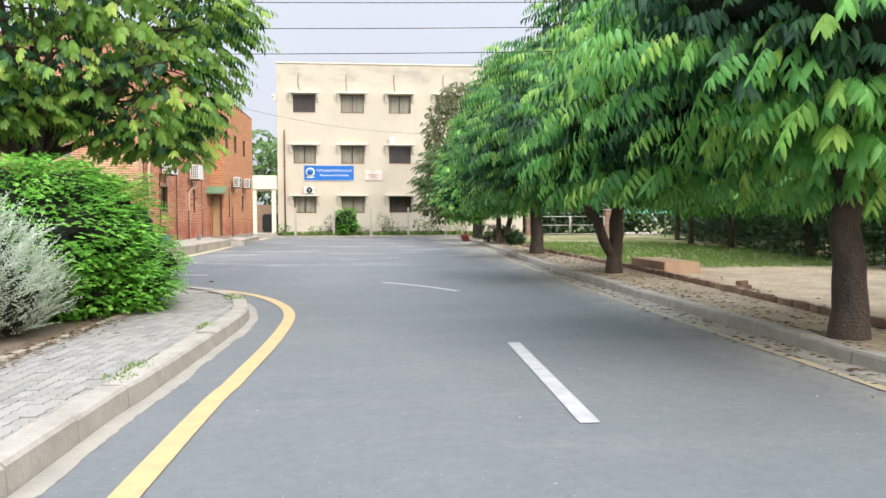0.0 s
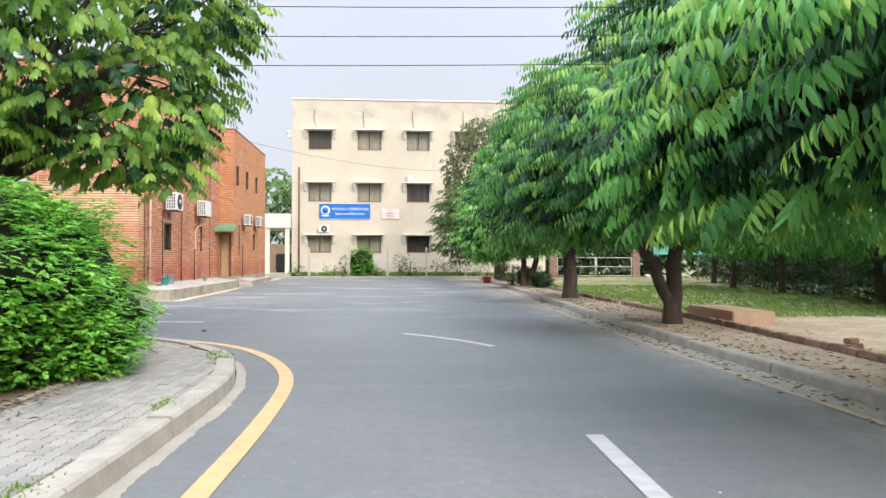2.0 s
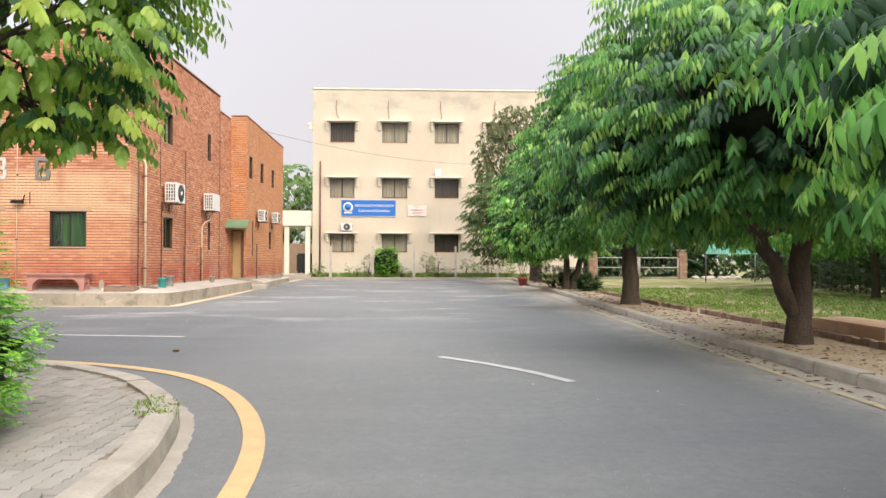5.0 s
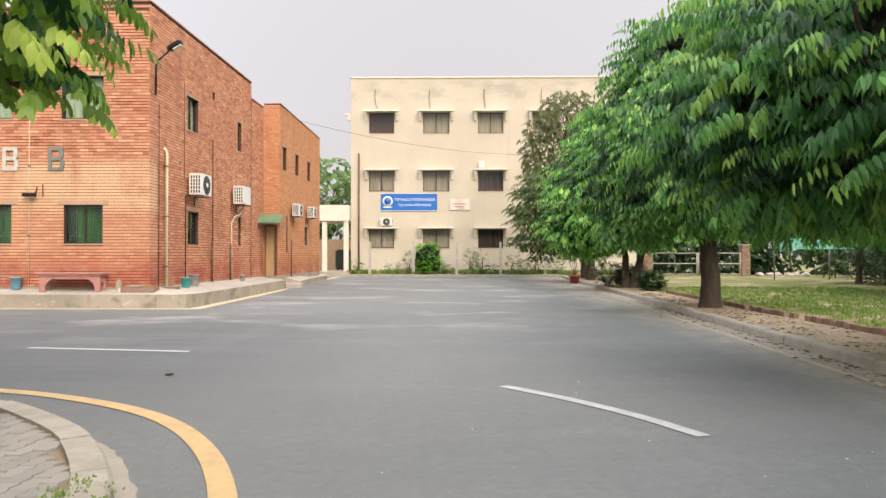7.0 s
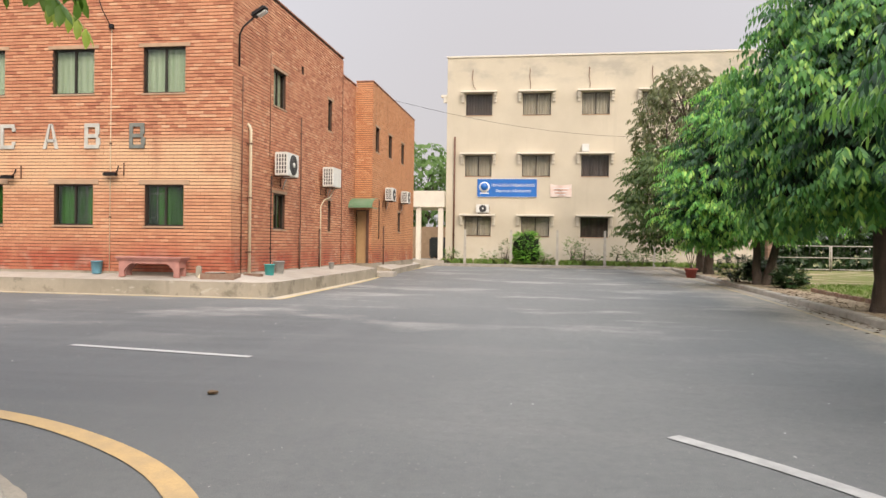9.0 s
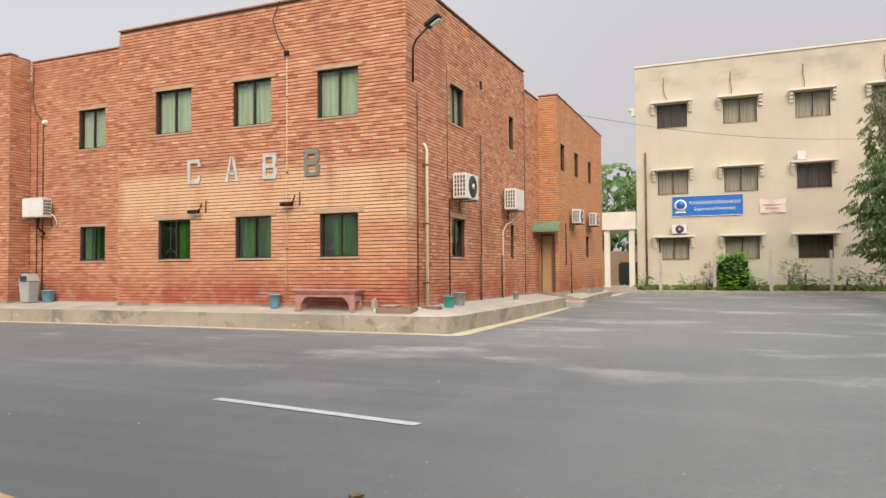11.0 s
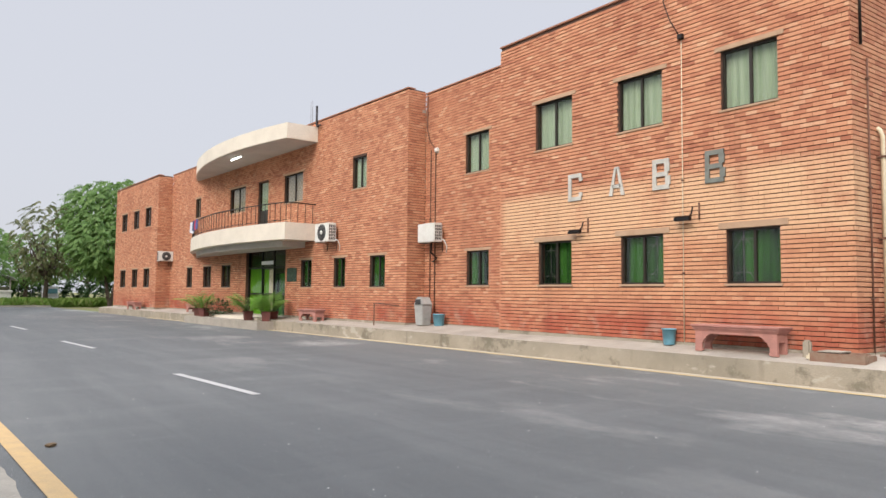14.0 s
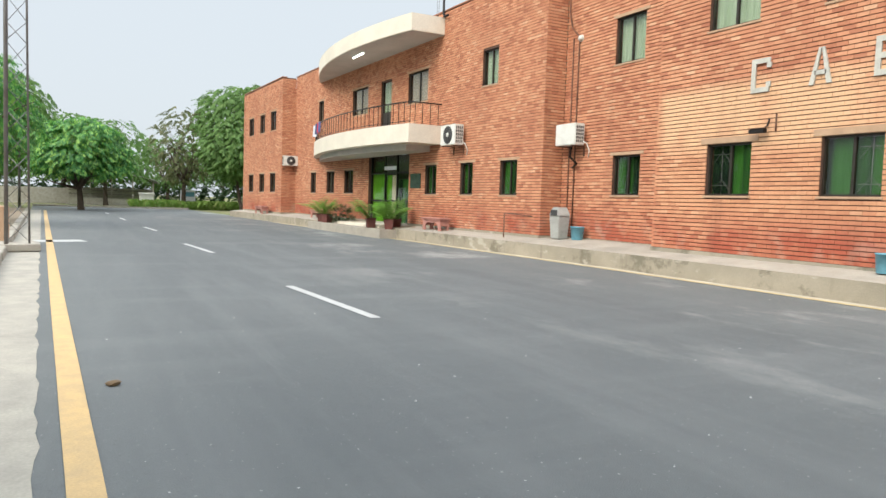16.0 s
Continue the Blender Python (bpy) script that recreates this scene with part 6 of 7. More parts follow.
for k, (u, o, ln) in enumerate(((7.8, 1.35, 1.25), (9.1, 1.55, 1.35), (8.4, 0.8, 1.25), (14.3, 1.5, 1.25), (15.4, 1.35, 1.5))):
    frond_plant(pose(F0[0] + FD.x * u, F0[1] + FD.y * u - o, 0.34, 0, 0, 20 + 15 * k), "young palm in a dark maroon pot by the entrance", M_TERRA, 15, ln, 50 + k)
shrub("low_shrub", (F0[0] + FD.x * 13.6, F0[1] + FD.y * 13.6 - 1.0, 0.34), [((0, 0, 0.35), (0.7, 0.45, 0.4))], 260, TINY_SPRAYS, M_LEAF_DARK, "low dark green shrub beside the entrance step", 61, (1.4, 2.2))

# ---- things on the cream building ----
board = empty("name_board", pose(-3.38, 57.49, 4.58), "blue name board with white lettering on cream plaster", "sign")
box("sheet", (-1.97, -0.06, 0), (1.97, -0.01, 1.22), M_SIGN, board)
text_mesh("line_of_text", "POSTGRADUATE RESEARCH BLOCK", 2.85, 0.27, 0.004, M_SIGNW, pose(0.42, -0.066, 0.70, 90), board, "white capitals")
text_mesh("line_of_text", "Department of Biochemistry", 2.3, 0.26, 0.004, M_SIGNW, pose(0.42, -0.066, 0.34, 90), board, "white text")
lathe("emblem", [(0.36, 0), (0.36, 0.012), (0.001, 0.012)], M_SIGNW, board, 28, "round white emblem", pose(-1.5, -0.062, 0.66, 90))
lathe("emblem_core", [(0.25, 0), (0.25, 0.008), (0.001, 0.008)], M_SIGN, board, 24, "", pose(-1.5, -0.076, 0.70, 90))
box("emblem_bar", (-1.8, -0.072, 0.22), (-1.2, -0.062, 0.30), M_SIGNW, board)
for sx, a, b in ((0, -1.97, 1.97),):
    for z in (0.0, 1.20):
        box("edge_strip", (a, -0.07, z), (b, -0.058, z + 0.025), M_SIGNW, board)
banner = empty("banner", pose(0.17, 57.49, 4.58), "small faded cloth banner tied to the wall", "banner")
vs, fs = [], []
for i in range(13):
    for j in range(7):
        u, v = i / 12, j / 6
        vs.append(((u - 0.5) * 1.38, -0.05 - 0.02 * math.sin(u * 9 + v * 3), 0.04 + v * 0.84 - 0.09 * math.sin(math.pi * u) * v))
fs = [(i * 7 + j, (i + 1) * 7 + j, (i + 1) * 7 + j + 1, i * 7 + j + 1) for i in range(12) for j in range(6)]
put_mesh("cloth", vs, fs, M_BANNER, banner, True)
for k in range(5):
    box("print_bar", (-0.5 + 0.04 * k, -0.085, 0.56 - 0.1 * k), (0.5 - 0.06 * k, -0.078, 0.60 - 0.1 * k), M_ORANGE if k % 2 else M_SIGNW, banner)
aircon(pose(-4.95, 57.49, 3.52), "white outdoor unit over a ground-floor window", 0.85, 0.55)
aircon(pose(1.7, 57.49, 7.55), "small white unit above a first-floor window", 0.45, 0.5, 0.25, False)
pipe_run(pose(-6.9, 57.49, 0), [(0, -0.10, 0.1), (0, -0.10, 8.6)], 0.055, M_RUST, "dark maroon drain pipe up the cream wall", (2, 4, 6, 8), "drain_pipe")
for k, x in enumerate((-5.75, -1.95, 1.9, 5.9)):
    pipe_run(pose(x, 57.49, 0), [(0, -0.02, 13.1), (-0.03, -0.12, 12.5), (0.05, -0.16, 12.0), (0.2 if k == 0 else 0.02, -0.1, 11.75)], 0.022, M_RUST, "loose cable hanging above a top window", (), "cable")
bracket = empty("wall_bracket", pose(-7.47, 57.7, 11.2), "pale bracket on the corner of the cream block", "bracket")
box("arm", (-0.45, -0.1, 0.1), (0.0, 0.1, 0.28), M_CREAM, bracket, 0.02)
box("arm", (-0.28, -0.1, -0.25), (0.0, 0.1, 0.1), M_CREAM, bracket, 0.02)

# covered link beside it
link = tagged(new("link_canopy"), "cream concrete link roof on square columns", "canopy")
box("beam", (-11.2, 56.9, 3.85), (-7.5, 61.5, 4.95), M_CREAM, link, 0.02)
for x in (-10.9, -9.25, -7.75):
    box("column", (x - 0.16, 57.0, 0.0), (x + 0.16, 57.32, 3.85), M_CREAM, link, 0.01)
for x in (-10.9, -7.75):
    box("column", (x - 0.16, 61.0, 0.0), (x + 0.16, 61.3, 3.85), M_CREAM, link, 0.01)
tagged(prism("link_floor", [(-11.2, 55.8), (-7.3, 55.8), (-7.3, 61.5), (-11.2, 61.5)], -0.03, 0.35, M_CONCRETE), "raised concrete floor under the link roof", "floor", "", "structure")
van = empty("parked_van", pose(-9.4, 70.0, -0.05), "dark parked van seen through the link", "van")
box("body", (-0.95, -2.0, 0.35), (0.95, 2.2, 2.0), plain("van_paint", (0.05, 0.055, 0.06), None, 0.35, relief=0.0), van, 0.12)
box("windscreen", (-0.8, -2.02, 1.2), (0.8, -1.9, 1.85), M_GLASS, van, 0.04)
for x in (-0.85, 0.75):
    for y in (-1.3, 1.4):
        w = lathe("wheel", [(0.33, 0), (0.35, 0.05), (0.33, 0.18), (0.001, 0.18)], M_GRILLE, van, 18, "", pose(x - 0.05, y, 0.35, 0, 90))
tagged(box("wall_behind", (-22, 76, -0.05), (-4, 76.3, 3.0), M_LINTEL), "low brown boundary wall behind the link", "wall", "", "structure")

# planted strip with precast posts before the cream wall
tagged(prism("planting_strip", [(-7.6, 55.2), (7.0, 55.2), (12.5, 55.2), (12.5, 57.48), (-7.6, 57.48)], -0.04, 0.16, M_SOIL), "weedy soil strip along the cream wall", "soil", "", "structure")
kerb_run("kerb_end", smooth_line([(7.0, 55.05), (-7.6, 55.05)], 0.3), -1, 0.18, "low concrete kerb at the road's end", 3, 8)
for x in (-5.9, -2.95, -0.04, 2.9, 5.9, 8.9):
    p = empty("fence_post", pose(x, 55.5, 0.12), "plain precast concrete fence post among weeds", "post", "fence posts by the cream wall")
    bm = bm_box((-0.09, -0.09, -0.05), (0.09, 0.09, 2.25), 0.015)
    for v in bm.verts:
        if v.co.z > 1:
            v.co.x *= 0.75
            v.co.y *= 0.75
    part("shaft", bm, M_POST, p)
shrub("round_shrub", (-2.0, 55.9, 0.14), [((0, 0, 1.1), (0.9, 0.8, 1.05)), ((0.1, 0, 0.6), (0.85, 0.75, 0.6))], 900, TINY_SPRAYS, M_LEAF_HEDGE, "clipped rounded green shrub by the cream wall", 71, (1.8, 2.8), core=0.85)
for k, (x, h, n) in enumerate(((-4.4, 0.9, 90), (-3.2, 1.6, 90), (0.9, 1.8, 120), (1.5, 1.5, 100), (-0.9, 0.8, 80), (3.8, 1.3, 110), (4.6, 0.9, 110), (5.3, 1.2, 120), (-6.9, 0.9, 90), (2.4, 0.7, 80), (6.6, 1.0, 120))):
    shrub("flowering_shrub", (x, 55.95, 0.14), [((0, 0, h * 0.6), (0.55, 0.45, h * 0.45)), ((0.2, 0, h * 0.3), (0.5, 0.4, h * 0.3))], n, TINY_SPRAYS, M_LEAF_OLIVE if k % 2 else M_LEAF_FAR, "thin straggling shrub among weeds by the cream wall", 80 + k, (1.6, 2.6), inner=0.7)


def tufts(name, spots, mat, label, h=0.2, blades=9, seed=5):
    """Grass blades round many spots, one mesh."""
    rng = np.random.RandomState(seed)
    vs, fs = [], []
    for x, y, z in spots:
        for _ in range(blades):
            a, r = rng.uniform(0, 6.28), rng.uniform(0, 0.12)
            p = np.array([x + r * math.cos(a), y + r * math.sin(a), z])
            b = rng.uniform(0, 6.28)
            w = np.array([-math.sin(b), math.cos(b), 0]) * 0.008 * (1 + h * 3)
            ln = h * rng.uniform(0.5, 1.2)
            d = np.array([math.cos(b), math.sin(b), 0]) * ln * rng.uniform(0.2, 0.8)
            n = len(vs)
            vs += [p - w, p + w, p + d * 0.45 + w * 0.7 + (0, 0, ln * 0.7), p + d + (0, 0, ln * 0.85)]
            fs += [(n, n + 1, n + 2), (n, n + 2, n + 3)]
    return tagged(put_mesh(name, vs, fs, mat), label, "grass", "", "stuff")


_g = np.random.RandomState(3)
tufts("weeds", [(x, y, 0.14) for x, y in zip(_g.uniform(-7.5, 12, 420), _g.uniform(55.25, 57.2, 420))], M_GRASS, "weeds and rough grass along the cream wall", 0.38, 9, 6)
# ---- garden on the verge side ----
slab = tagged(box("concrete_slab", (7.1, 15.6, 0.10), (8.0, 17.8, 0.40), M_LINTEL, None, 0.02), "low tan concrete chamber slab beside the lawn", "slab")
potp = empty("potted_plant", pose(6.0, 44.4, 0.0), "maroon clay pot with a thin dry plant at the kerb", "plant")
lathe("pot", [(0.2, 0), (0.27, 0.36), (0.31, 0.36), (0.31, 0.44), (0.26, 0.44), (0.24, 0.38), (0.001, 0.38)], plain("red_pot", (0.30, 0.06, 0.045), None, 0.6, grain=5), potp, 20)
vs, fs = [], []
_p = np.random.RandomState(9)
for k in range(7):
    a = k * 0.9
    d = limb((0, 0, 0.36), (0.35 * math.cos(a), 0.35 * math.sin(a), 1.3 + 0.25 * (k % 3)), 0.018, 0.006, _p, 0.2, 5)
    fs.extend(tuple(q + len(vs) for q in f) for f in d[1])
    vs.extend(d[0])
put_mesh("stem", vs, fs, M_BARK, potp, True)
tagged(scatter("leaves", LONG_FAR, crown_places(_p, [((0, 0, 1.55), (0.45, 0.45, 0.35))], 22, size=(0.5, 0.8)), M_LEAF_DRY, potp), "", "", "", "stuff")
for k, (x, y, r, h) in enumerate(((6.6, 38.6, 0.75, 0.9), (7.5, 37.9, 0.6, 0.8), (7.9, 41.0, 0.5, 0.7), (7.3, 34.8, 0.4, 0.55))):
    shrub("dark_shrub", (x, y, 0.12), [((0, 0, h * 0.55), (r, r, h * 0.5))], 330, TINY_SPRAYS, M_LEAF_DARK, "low dark shrub at the foot of a tree", 100 + k, (1.8, 2.8))


def hedge(p0, p1, h, t, n, mat, label, seed):
    rng = np.random.RandomState(seed)
    a, b = np.array(p0), np.array(p1)
    ln = np.linalg.norm(b - a)
    d = (b - a) / ln
    top = empty("hedge", pose(*p0, 0.1), label, "hedge")
    places = []
    for _ in range(n):
        u = rng.uniform(0, ln)
        s = rng.choice(4, p=(0.5, 0.25, 0.1, 0.15))
        v, z = ((-t / 2, rng.uniform(0.02, h)), (rng.uniform(-t / 2, t / 2), h), (t / 2, rng.uniform(0.02, h)), (rng.uniform(-t / 2, t / 2), rng.uniform(0, h)))[s]
        v += rng.normal(0, 0.09)
        z += rng.normal(0, 0.06) + 0.12 * math.sin(u * 0.9) * (s == 1)
        p = np.array([*(d * u + np.array([d[1], -d[0]]) * -v), max(0.03, z)])
        places.append((p, rng.uniform(0, 6.28), rng.uniform(-1.0, 0.3), rng.normal(0, 0.4), rng.uniform(2.0, 3.4)))
    tagged(scatter("leaves", TINY_SPRAYS, places, mat, top), "", "", "", "stuff")
    vs, fs = [], []
    for u in np.arange(0.3, ln, 0.7):
        c = d * u
        q = tube_data([(c[0], c[1], -0.05), (c[0] + rng.normal(0, 0.05), c[1], h * 0.8)], [0.035, 0.015], 5, False)
        fs.extend(tuple(w + len(vs) for w in f) for f in q[1])
        vs.extend(q[0])
    tagged(put_mesh("stem", vs, fs, M_BARK, top), "", "", "", "stuff")
    return top


hedge((13.6, 15.0), (16.9, 29.5), 1.55, 1.3, 2600, M_LEAF_DARK, "long dark clipped hedge behind the lawn", 110)
hedge((17.2, 31.0), (20.5, 44.0), 1.6, 1.4, 2000, M_LEAF_DARK, "long dark clipped hedge behind the lawn", 111)
hedge((21.5, 50.5), (34, 49.0), 1.9, 1.4, 1500, M_LEAF_DARK, "dark hedge beyond the gate", 112)
hedge((11.2, 1.0), (13.2, 13.0), 1.5, 1.2, 1400, M_LEAF_DARK, "dark hedge at the edge of the sand", 113)
for k, (x, y, r, h, n) in enumerate(((16.0, 33.5, 3.0, 5.6, 900), (15.6, 28.6, 2.8, 5.2, 900), (14.9, 22.0, 2.6, 5.0, 800), (18.6, 41.0, 3.2, 6.2, 900), (14.6, 17.2, 2.6, 5.2, 800), (12.6, 8.0, 2.6, 5.4, 700), (20.0, 27.0, 3.2, 6.4, 800), (22.5, 35.0, 3.4, 6.6, 800))):
    tree("garden_tree", (x, y, 0.1), [((0, 0, h * 0.68), (r, r, h * 0.32)), ((r * 0.4, -r * 0.2, h * 0.55), (r * 0.6, r * 0.6, h * 0.22)), ((-r * 0.5, r * 0.2, h * 0.58), (r * 0.6, r * 0.6, h * 0.22))],
         n, LONG_FAR, M_LEAF_DEEP, "garden tree with a dark slim trunk behind the lawn", 0.13, 1.7, 1, 120 + k, (0.1, 0.6), (1.2, 1.7), limbs=6)
for k, (x, y, r, h) in enumerate(((16, 66, 4.0, 8), (23, 63, 4.5, 9), (30, 60, 4.5, 9), (37, 55, 4.5, 9), (40, 45, 4.5, 9), (41, 34, 4.5, 9), (40, 22, 4.5, 9), (34, 12, 4.5, 8.5), (27, 44, 3.6, 7.5), (29, 20, 4, 8), (30, 33, 4.2, 8.5))):
    tree("far_tree", (x, y, 0), [((0, 0, h * 0.6), (r, r, h * 0.36)), ((r * 0.4, -r * 0.3, h * 0.42), (r * 0.75, r * 0.7, h * 0.3)), ((-r * 0.5, 0.2, h * 0.45), (r * 0.7, r * 0.7, h * 0.3))],
         700, FAR_CLUMPS, M_LEAF_FAR, "leafy broad tree standing beyond the garden hedge", 0.2, h * 0.25, 1, 140 + k, (0.1, 0.7), (1.0, 1.6), limbs=6)

for k, (p0, p1, h, n) in enumerate((((12.8, 62.0), (24.0, 60.5), 3.2, 900), ((24.5, 58.0), (40.0, 50.0), 3.4, 1100), ((24.0, 45.5), (25.0, 26.0), 1.7, 1200), ((20.5, 24.0), (17.0, 4.0), 1.9, 1200), ((-100.0, 6.0), (-99.0, 32.0), 3.6, 1200), ((-96.0, 31.0), (-70.0, 52.0), 4.0, 1500))):
    rng = np.random.RandomState(160 + k)
    a, b = np.array(p0), np.array(p1)
    top = empty("thicket", pose(*p0, 0), "tall dark thicket closing the view", "shrubs")
    spots = []
    for _ in range(n):
        u, z = rng.rand(), h * rng.uniform(0.03, 1.0) * (0.8 + 0.25 * math.sin(rng.rand() * 6))
        spots.append((np.array([*((b - a) * u + rng.normal(0, 0.5, 2)), z]), rng.uniform(0, 6.28), rng.uniform(-0.5, 0.6), rng.normal(0, 0.4), rng.uniform(0.9, 1.4)))
    tagged(scatter("leaves", FAR_CLUMPS, spots, M_LEAF_DARK, top), "", "", "", "stuff")

# gate with brick pillars
for x, y in ((12.3, 54.0), (18.7, 54.3)):
    p = empty("gate_pillar", pose(x, y, 0.1), "square brick gate pillar with a cement cap", "pillar", "gate pillars")
    for j in range(20):
        for s in (0, 1):
            o = 0.0 if j % 2 else 0.12
            bm = bm_box((-0.27 + s * 0.275, -0.27, 0.1 * j), (-0.005 + s * 0.275, 0.27, 0.1 * j + 0.088), 0)
            part("brick", bm, M_EDGING, p)
    box("core", (-0.26, -0.26, 0), (0.26, 0.26, 2.0), M_MORTAR, p)
    box("cap", (-0.31, -0.31, 2.0), (0.31, 0.31, 2.08), M_CONCRETE, p, 0.01)
gate = empty("pipe_gate", pose(12.65, 54.1, 0.12), "pale pipe gate with wire mesh between brick pillars", "gate")
for x in (0.0, 2.9, 3.0, 5.7):
    tube("post", [(x, 0, 0), (x, 0, 1.5)], 0.035, M_POST, gate)
for x0, x1 in ((0.0, 2.9), (3.0, 5.7)):
    for z in (0.12, 0.8, 1.48):
        tube("pipe", [(x0, 0, z), (x1, 0, z)], 0.028, M_POST, gate, 6)
    for k in range(1, 8):
        x = x0 + (x1 - x0) * k / 8
        tube("wire", [(x, 0, 0.12), (x, 0, 1.48)], 0.006, M_STEEL, gate, 4)
for k in range(6):
    r = random.Random(k)
    bm = bmesh.new()
    bmesh.ops.create_icosphere(bm, subdivisions=2, radius=0.3)
    for v in bm.verts:
        v.co *= 1 + 0.35 * noise.noise(v.co * 4 + Vector((k * 3, 0, 0)))
        v.co.z *= 0.6
    tagged(part("rubble_stone", bm, M_CONCRETE, None, "", pose(19.4 + 0.55 * k, 53.6 - 0.3 * (k % 2), 0.2)), "pale broken stone in a heap by the gate", "stone")
fence = empty("sheet_fence", pose(17.4, 47.0, 0.1), "turquoise corrugated sheet fence beyond the lawn", "fence")
vs, fs = [], []
n = 190
for i in range(n + 1):
    vs += [(i * 0.1, 0.03 * (i % 2), 1.7), (i * 0.1, 0.03 * (i % 2), 2.3)]
put_mesh("sheet", vs, [(2 * i, 2 * i + 2, 2 * i + 3, 2 * i + 1) for i in range(n)], M_NET, fence)
for i in range(7):
    tube("post", [(i * 3, 0.06, 0), (i * 3, 0.06, 2.4)], 0.04, M_STEEL, fence)

# lawn blades, litter and weeds
_g = np.random.RandomState(13)
tufts("lawn_grass", [(x, y, 0.115) for x, y in zip(_g.uniform(7.6, 16, 2600), 17.6 + 20 * _g.uniform(0, 1, 2600) ** 1.3) if x < 9.0 + (y - 17) * 0.5 + 3.5], M_GRASS, "thin lawn grass in tufts on the verge", 0.1, 8, 14)
weed_spots = ((-1.95, 5.22, 14, 0.10), (-1.92, 5.72, 16, 0.10), (-1.82, 8.05, 18, 0.13), (-2.28, 11.49, 16, 0.09), (-2.07, 11.13, 18, 0.10), (7.1, 11.6, 14, 0.2))
tufts("kerb_weeds", [(x + _g.normal(0, w * 0.6), y + _g.normal(0, w), 0.155 if x < 0 else 0.12) for x, y, k, w in weed_spots for _ in range(k)], M_GRASS, "small weeds in the joints of the paving", 0.035, 7, 15)
vs, fs = [], []
for k in range(2600):
    side_ = _g.rand()
    if side_ < 0.6:
        y = _g.uniform(4, 34)
        x = np.interp(y, [5, 12, 17, 25, 33], [4.84, 4.88, 5.06, 5.45, 5.9]) + 0.2 + abs(_g.normal(0, 0.9))
        z = 0.13
    elif side_ < 0.8:
        y, x, z = _g.uniform(3, 10.5), -3.25 + _g.normal(0, 0.14), 0.175
    else:
        y = _g.uniform(3, 30)
        x = np.interp(y, [5, 12, 17, 25, 33], [4.84, 4.88, 5.06, 5.45, 5.9]) - abs(_g.normal(0, 0.22))
        z = 0.012
    a, s = _g.uniform(0, 6.28), _g.uniform(0.02, 0.06)
    c, d = math.cos(a) * s, math.sin(a) * s
    n = len(vs)
    vs += [(x - c, y - d, z), (x + d * 0.35, y - c * 0.35, z + s * 0.3), (x + c, y + d, z + s * 0.12), (x - d * 0.35, y + c * 0.35, z + s * 0.25)]
    fs.append((n, n + 1, n + 2, n + 3))
tagged(put_mesh("leaf_litter", vs, fs, M_DEBRIS), "dry brown fallen leaves along the kerb", "leaves", "", "stuff")
vs, fs = [], []
for k in range(190):
    x, y = _g.uniform(-14, 5), _g.uniform(3, 26)
    if x < -1.2 and y < 15.7:
        continue
    a, s = _g.uniform(0, 6.28), _g.uniform(0.004, 0.014)
    n = len(vs)
    c, d = math.cos(a) * s, math.sin(a) * s
    vs += [(x - c, y - d, 0.002), (x + d, y - c, 0.002), (x + c, y + d, 0.002), (x - d, y + c, 0.002), (x, y, 0.006 + s * 0.5)]
    fs += [(n, n + 1, n + 4), (n + 1, n + 2, n + 4), (n + 2, n + 3, n + 4), (n + 3, n, n + 4)]
tagged(put_mesh("grit", vs[:], fs, M_WHITE_LINE), "pale grit and scraps on the asphalt", "grit", "", "stuff")
for x, y in ((-11.09, 15.71), (-3.62, 16.2)):
    bm = bmesh.new()
    bmesh.ops.create_icosphere(bm, subdivisions=2, radius=0.05)
    for v in bm.verts:
        v.co *= 1 + 0.5 * noise.noise(v.co * 25 + Vector((x, y, 0)))
        v.co.z *= 0.4
    tagged(part("fallen_leaf", bm, M_DEBRIS, None, "", pose(x, y, 0.018)), "curled brown dead leaf on the asphalt", "leaf")

# ---- overhead wires ----
def wire(p, q, sag, label, r=0.012):
    p, q = np.array(p, float), np.array(q, float)
    pts = [p + (q - p) * t - np.array([0, 0, sag * 4 * t * (1 - t)]) for t in np.linspace(0, 1, 21)]
    tagged(tube("overhead_wire", pts, r, M_BLACK, None, 5), label, "wire", "overhead wires")


for z in (4.92, 5.43, 5.95, 6.4):
    wire((-5.2, 14.0, z - 0.17), (8.6, 14.1, z + 0.25), 0.05, "thin black overhead wire across the road", 0.008)
wire((-8.3, 43.0, 8.28), (9.0, 57.3, 8.6), 0.75, "thin cable sagging from the brick block to the cream block", 0.008)

# ---- west end of the branch road ----
lat = empty("lattice_mast", pose(-24.35, 14.15, 0.12, 0, 0, 195), "galvanised triangular lattice mast in the kerb", "mast")
legs = [(0.30 * math.cos(a), 0.30 * math.sin(a)) for a in (0.3, 2.39, 4.49)]
for i, (x, y) in enumerate(legs):
    tube("leg", [(x, y, -0.05), (x * 0.75, y * 0.75, 13)], 0.045 if i == 1 else 0.024, M_STEEL, lat)
for k in range(26):
    z = 0.1 + k * 0.5
    for i in range(3):
        (x0, y0), (x1, y1) = legs[i], legs[(i + 1) % 3]
        s0, s1 = 1 - 0.25 * z / 13, 1 - 0.25 * (z + 0.5) / 13
        tube("brace", [(x0 * s0, y0 * s0, z), (x1 * s1, y1 * s1, z + 0.5)] if k % 2 else [(x1 * s0, y1 * s0, z), (x0 * s1, y0 * s1, z + 0.5)], 0.009, M_STEEL, lat, 4)
box("foot", (-0.45, -0.45, -0.1), (0.45, 0.45, 0.06), M_CONCRETE, lat, 0.02)
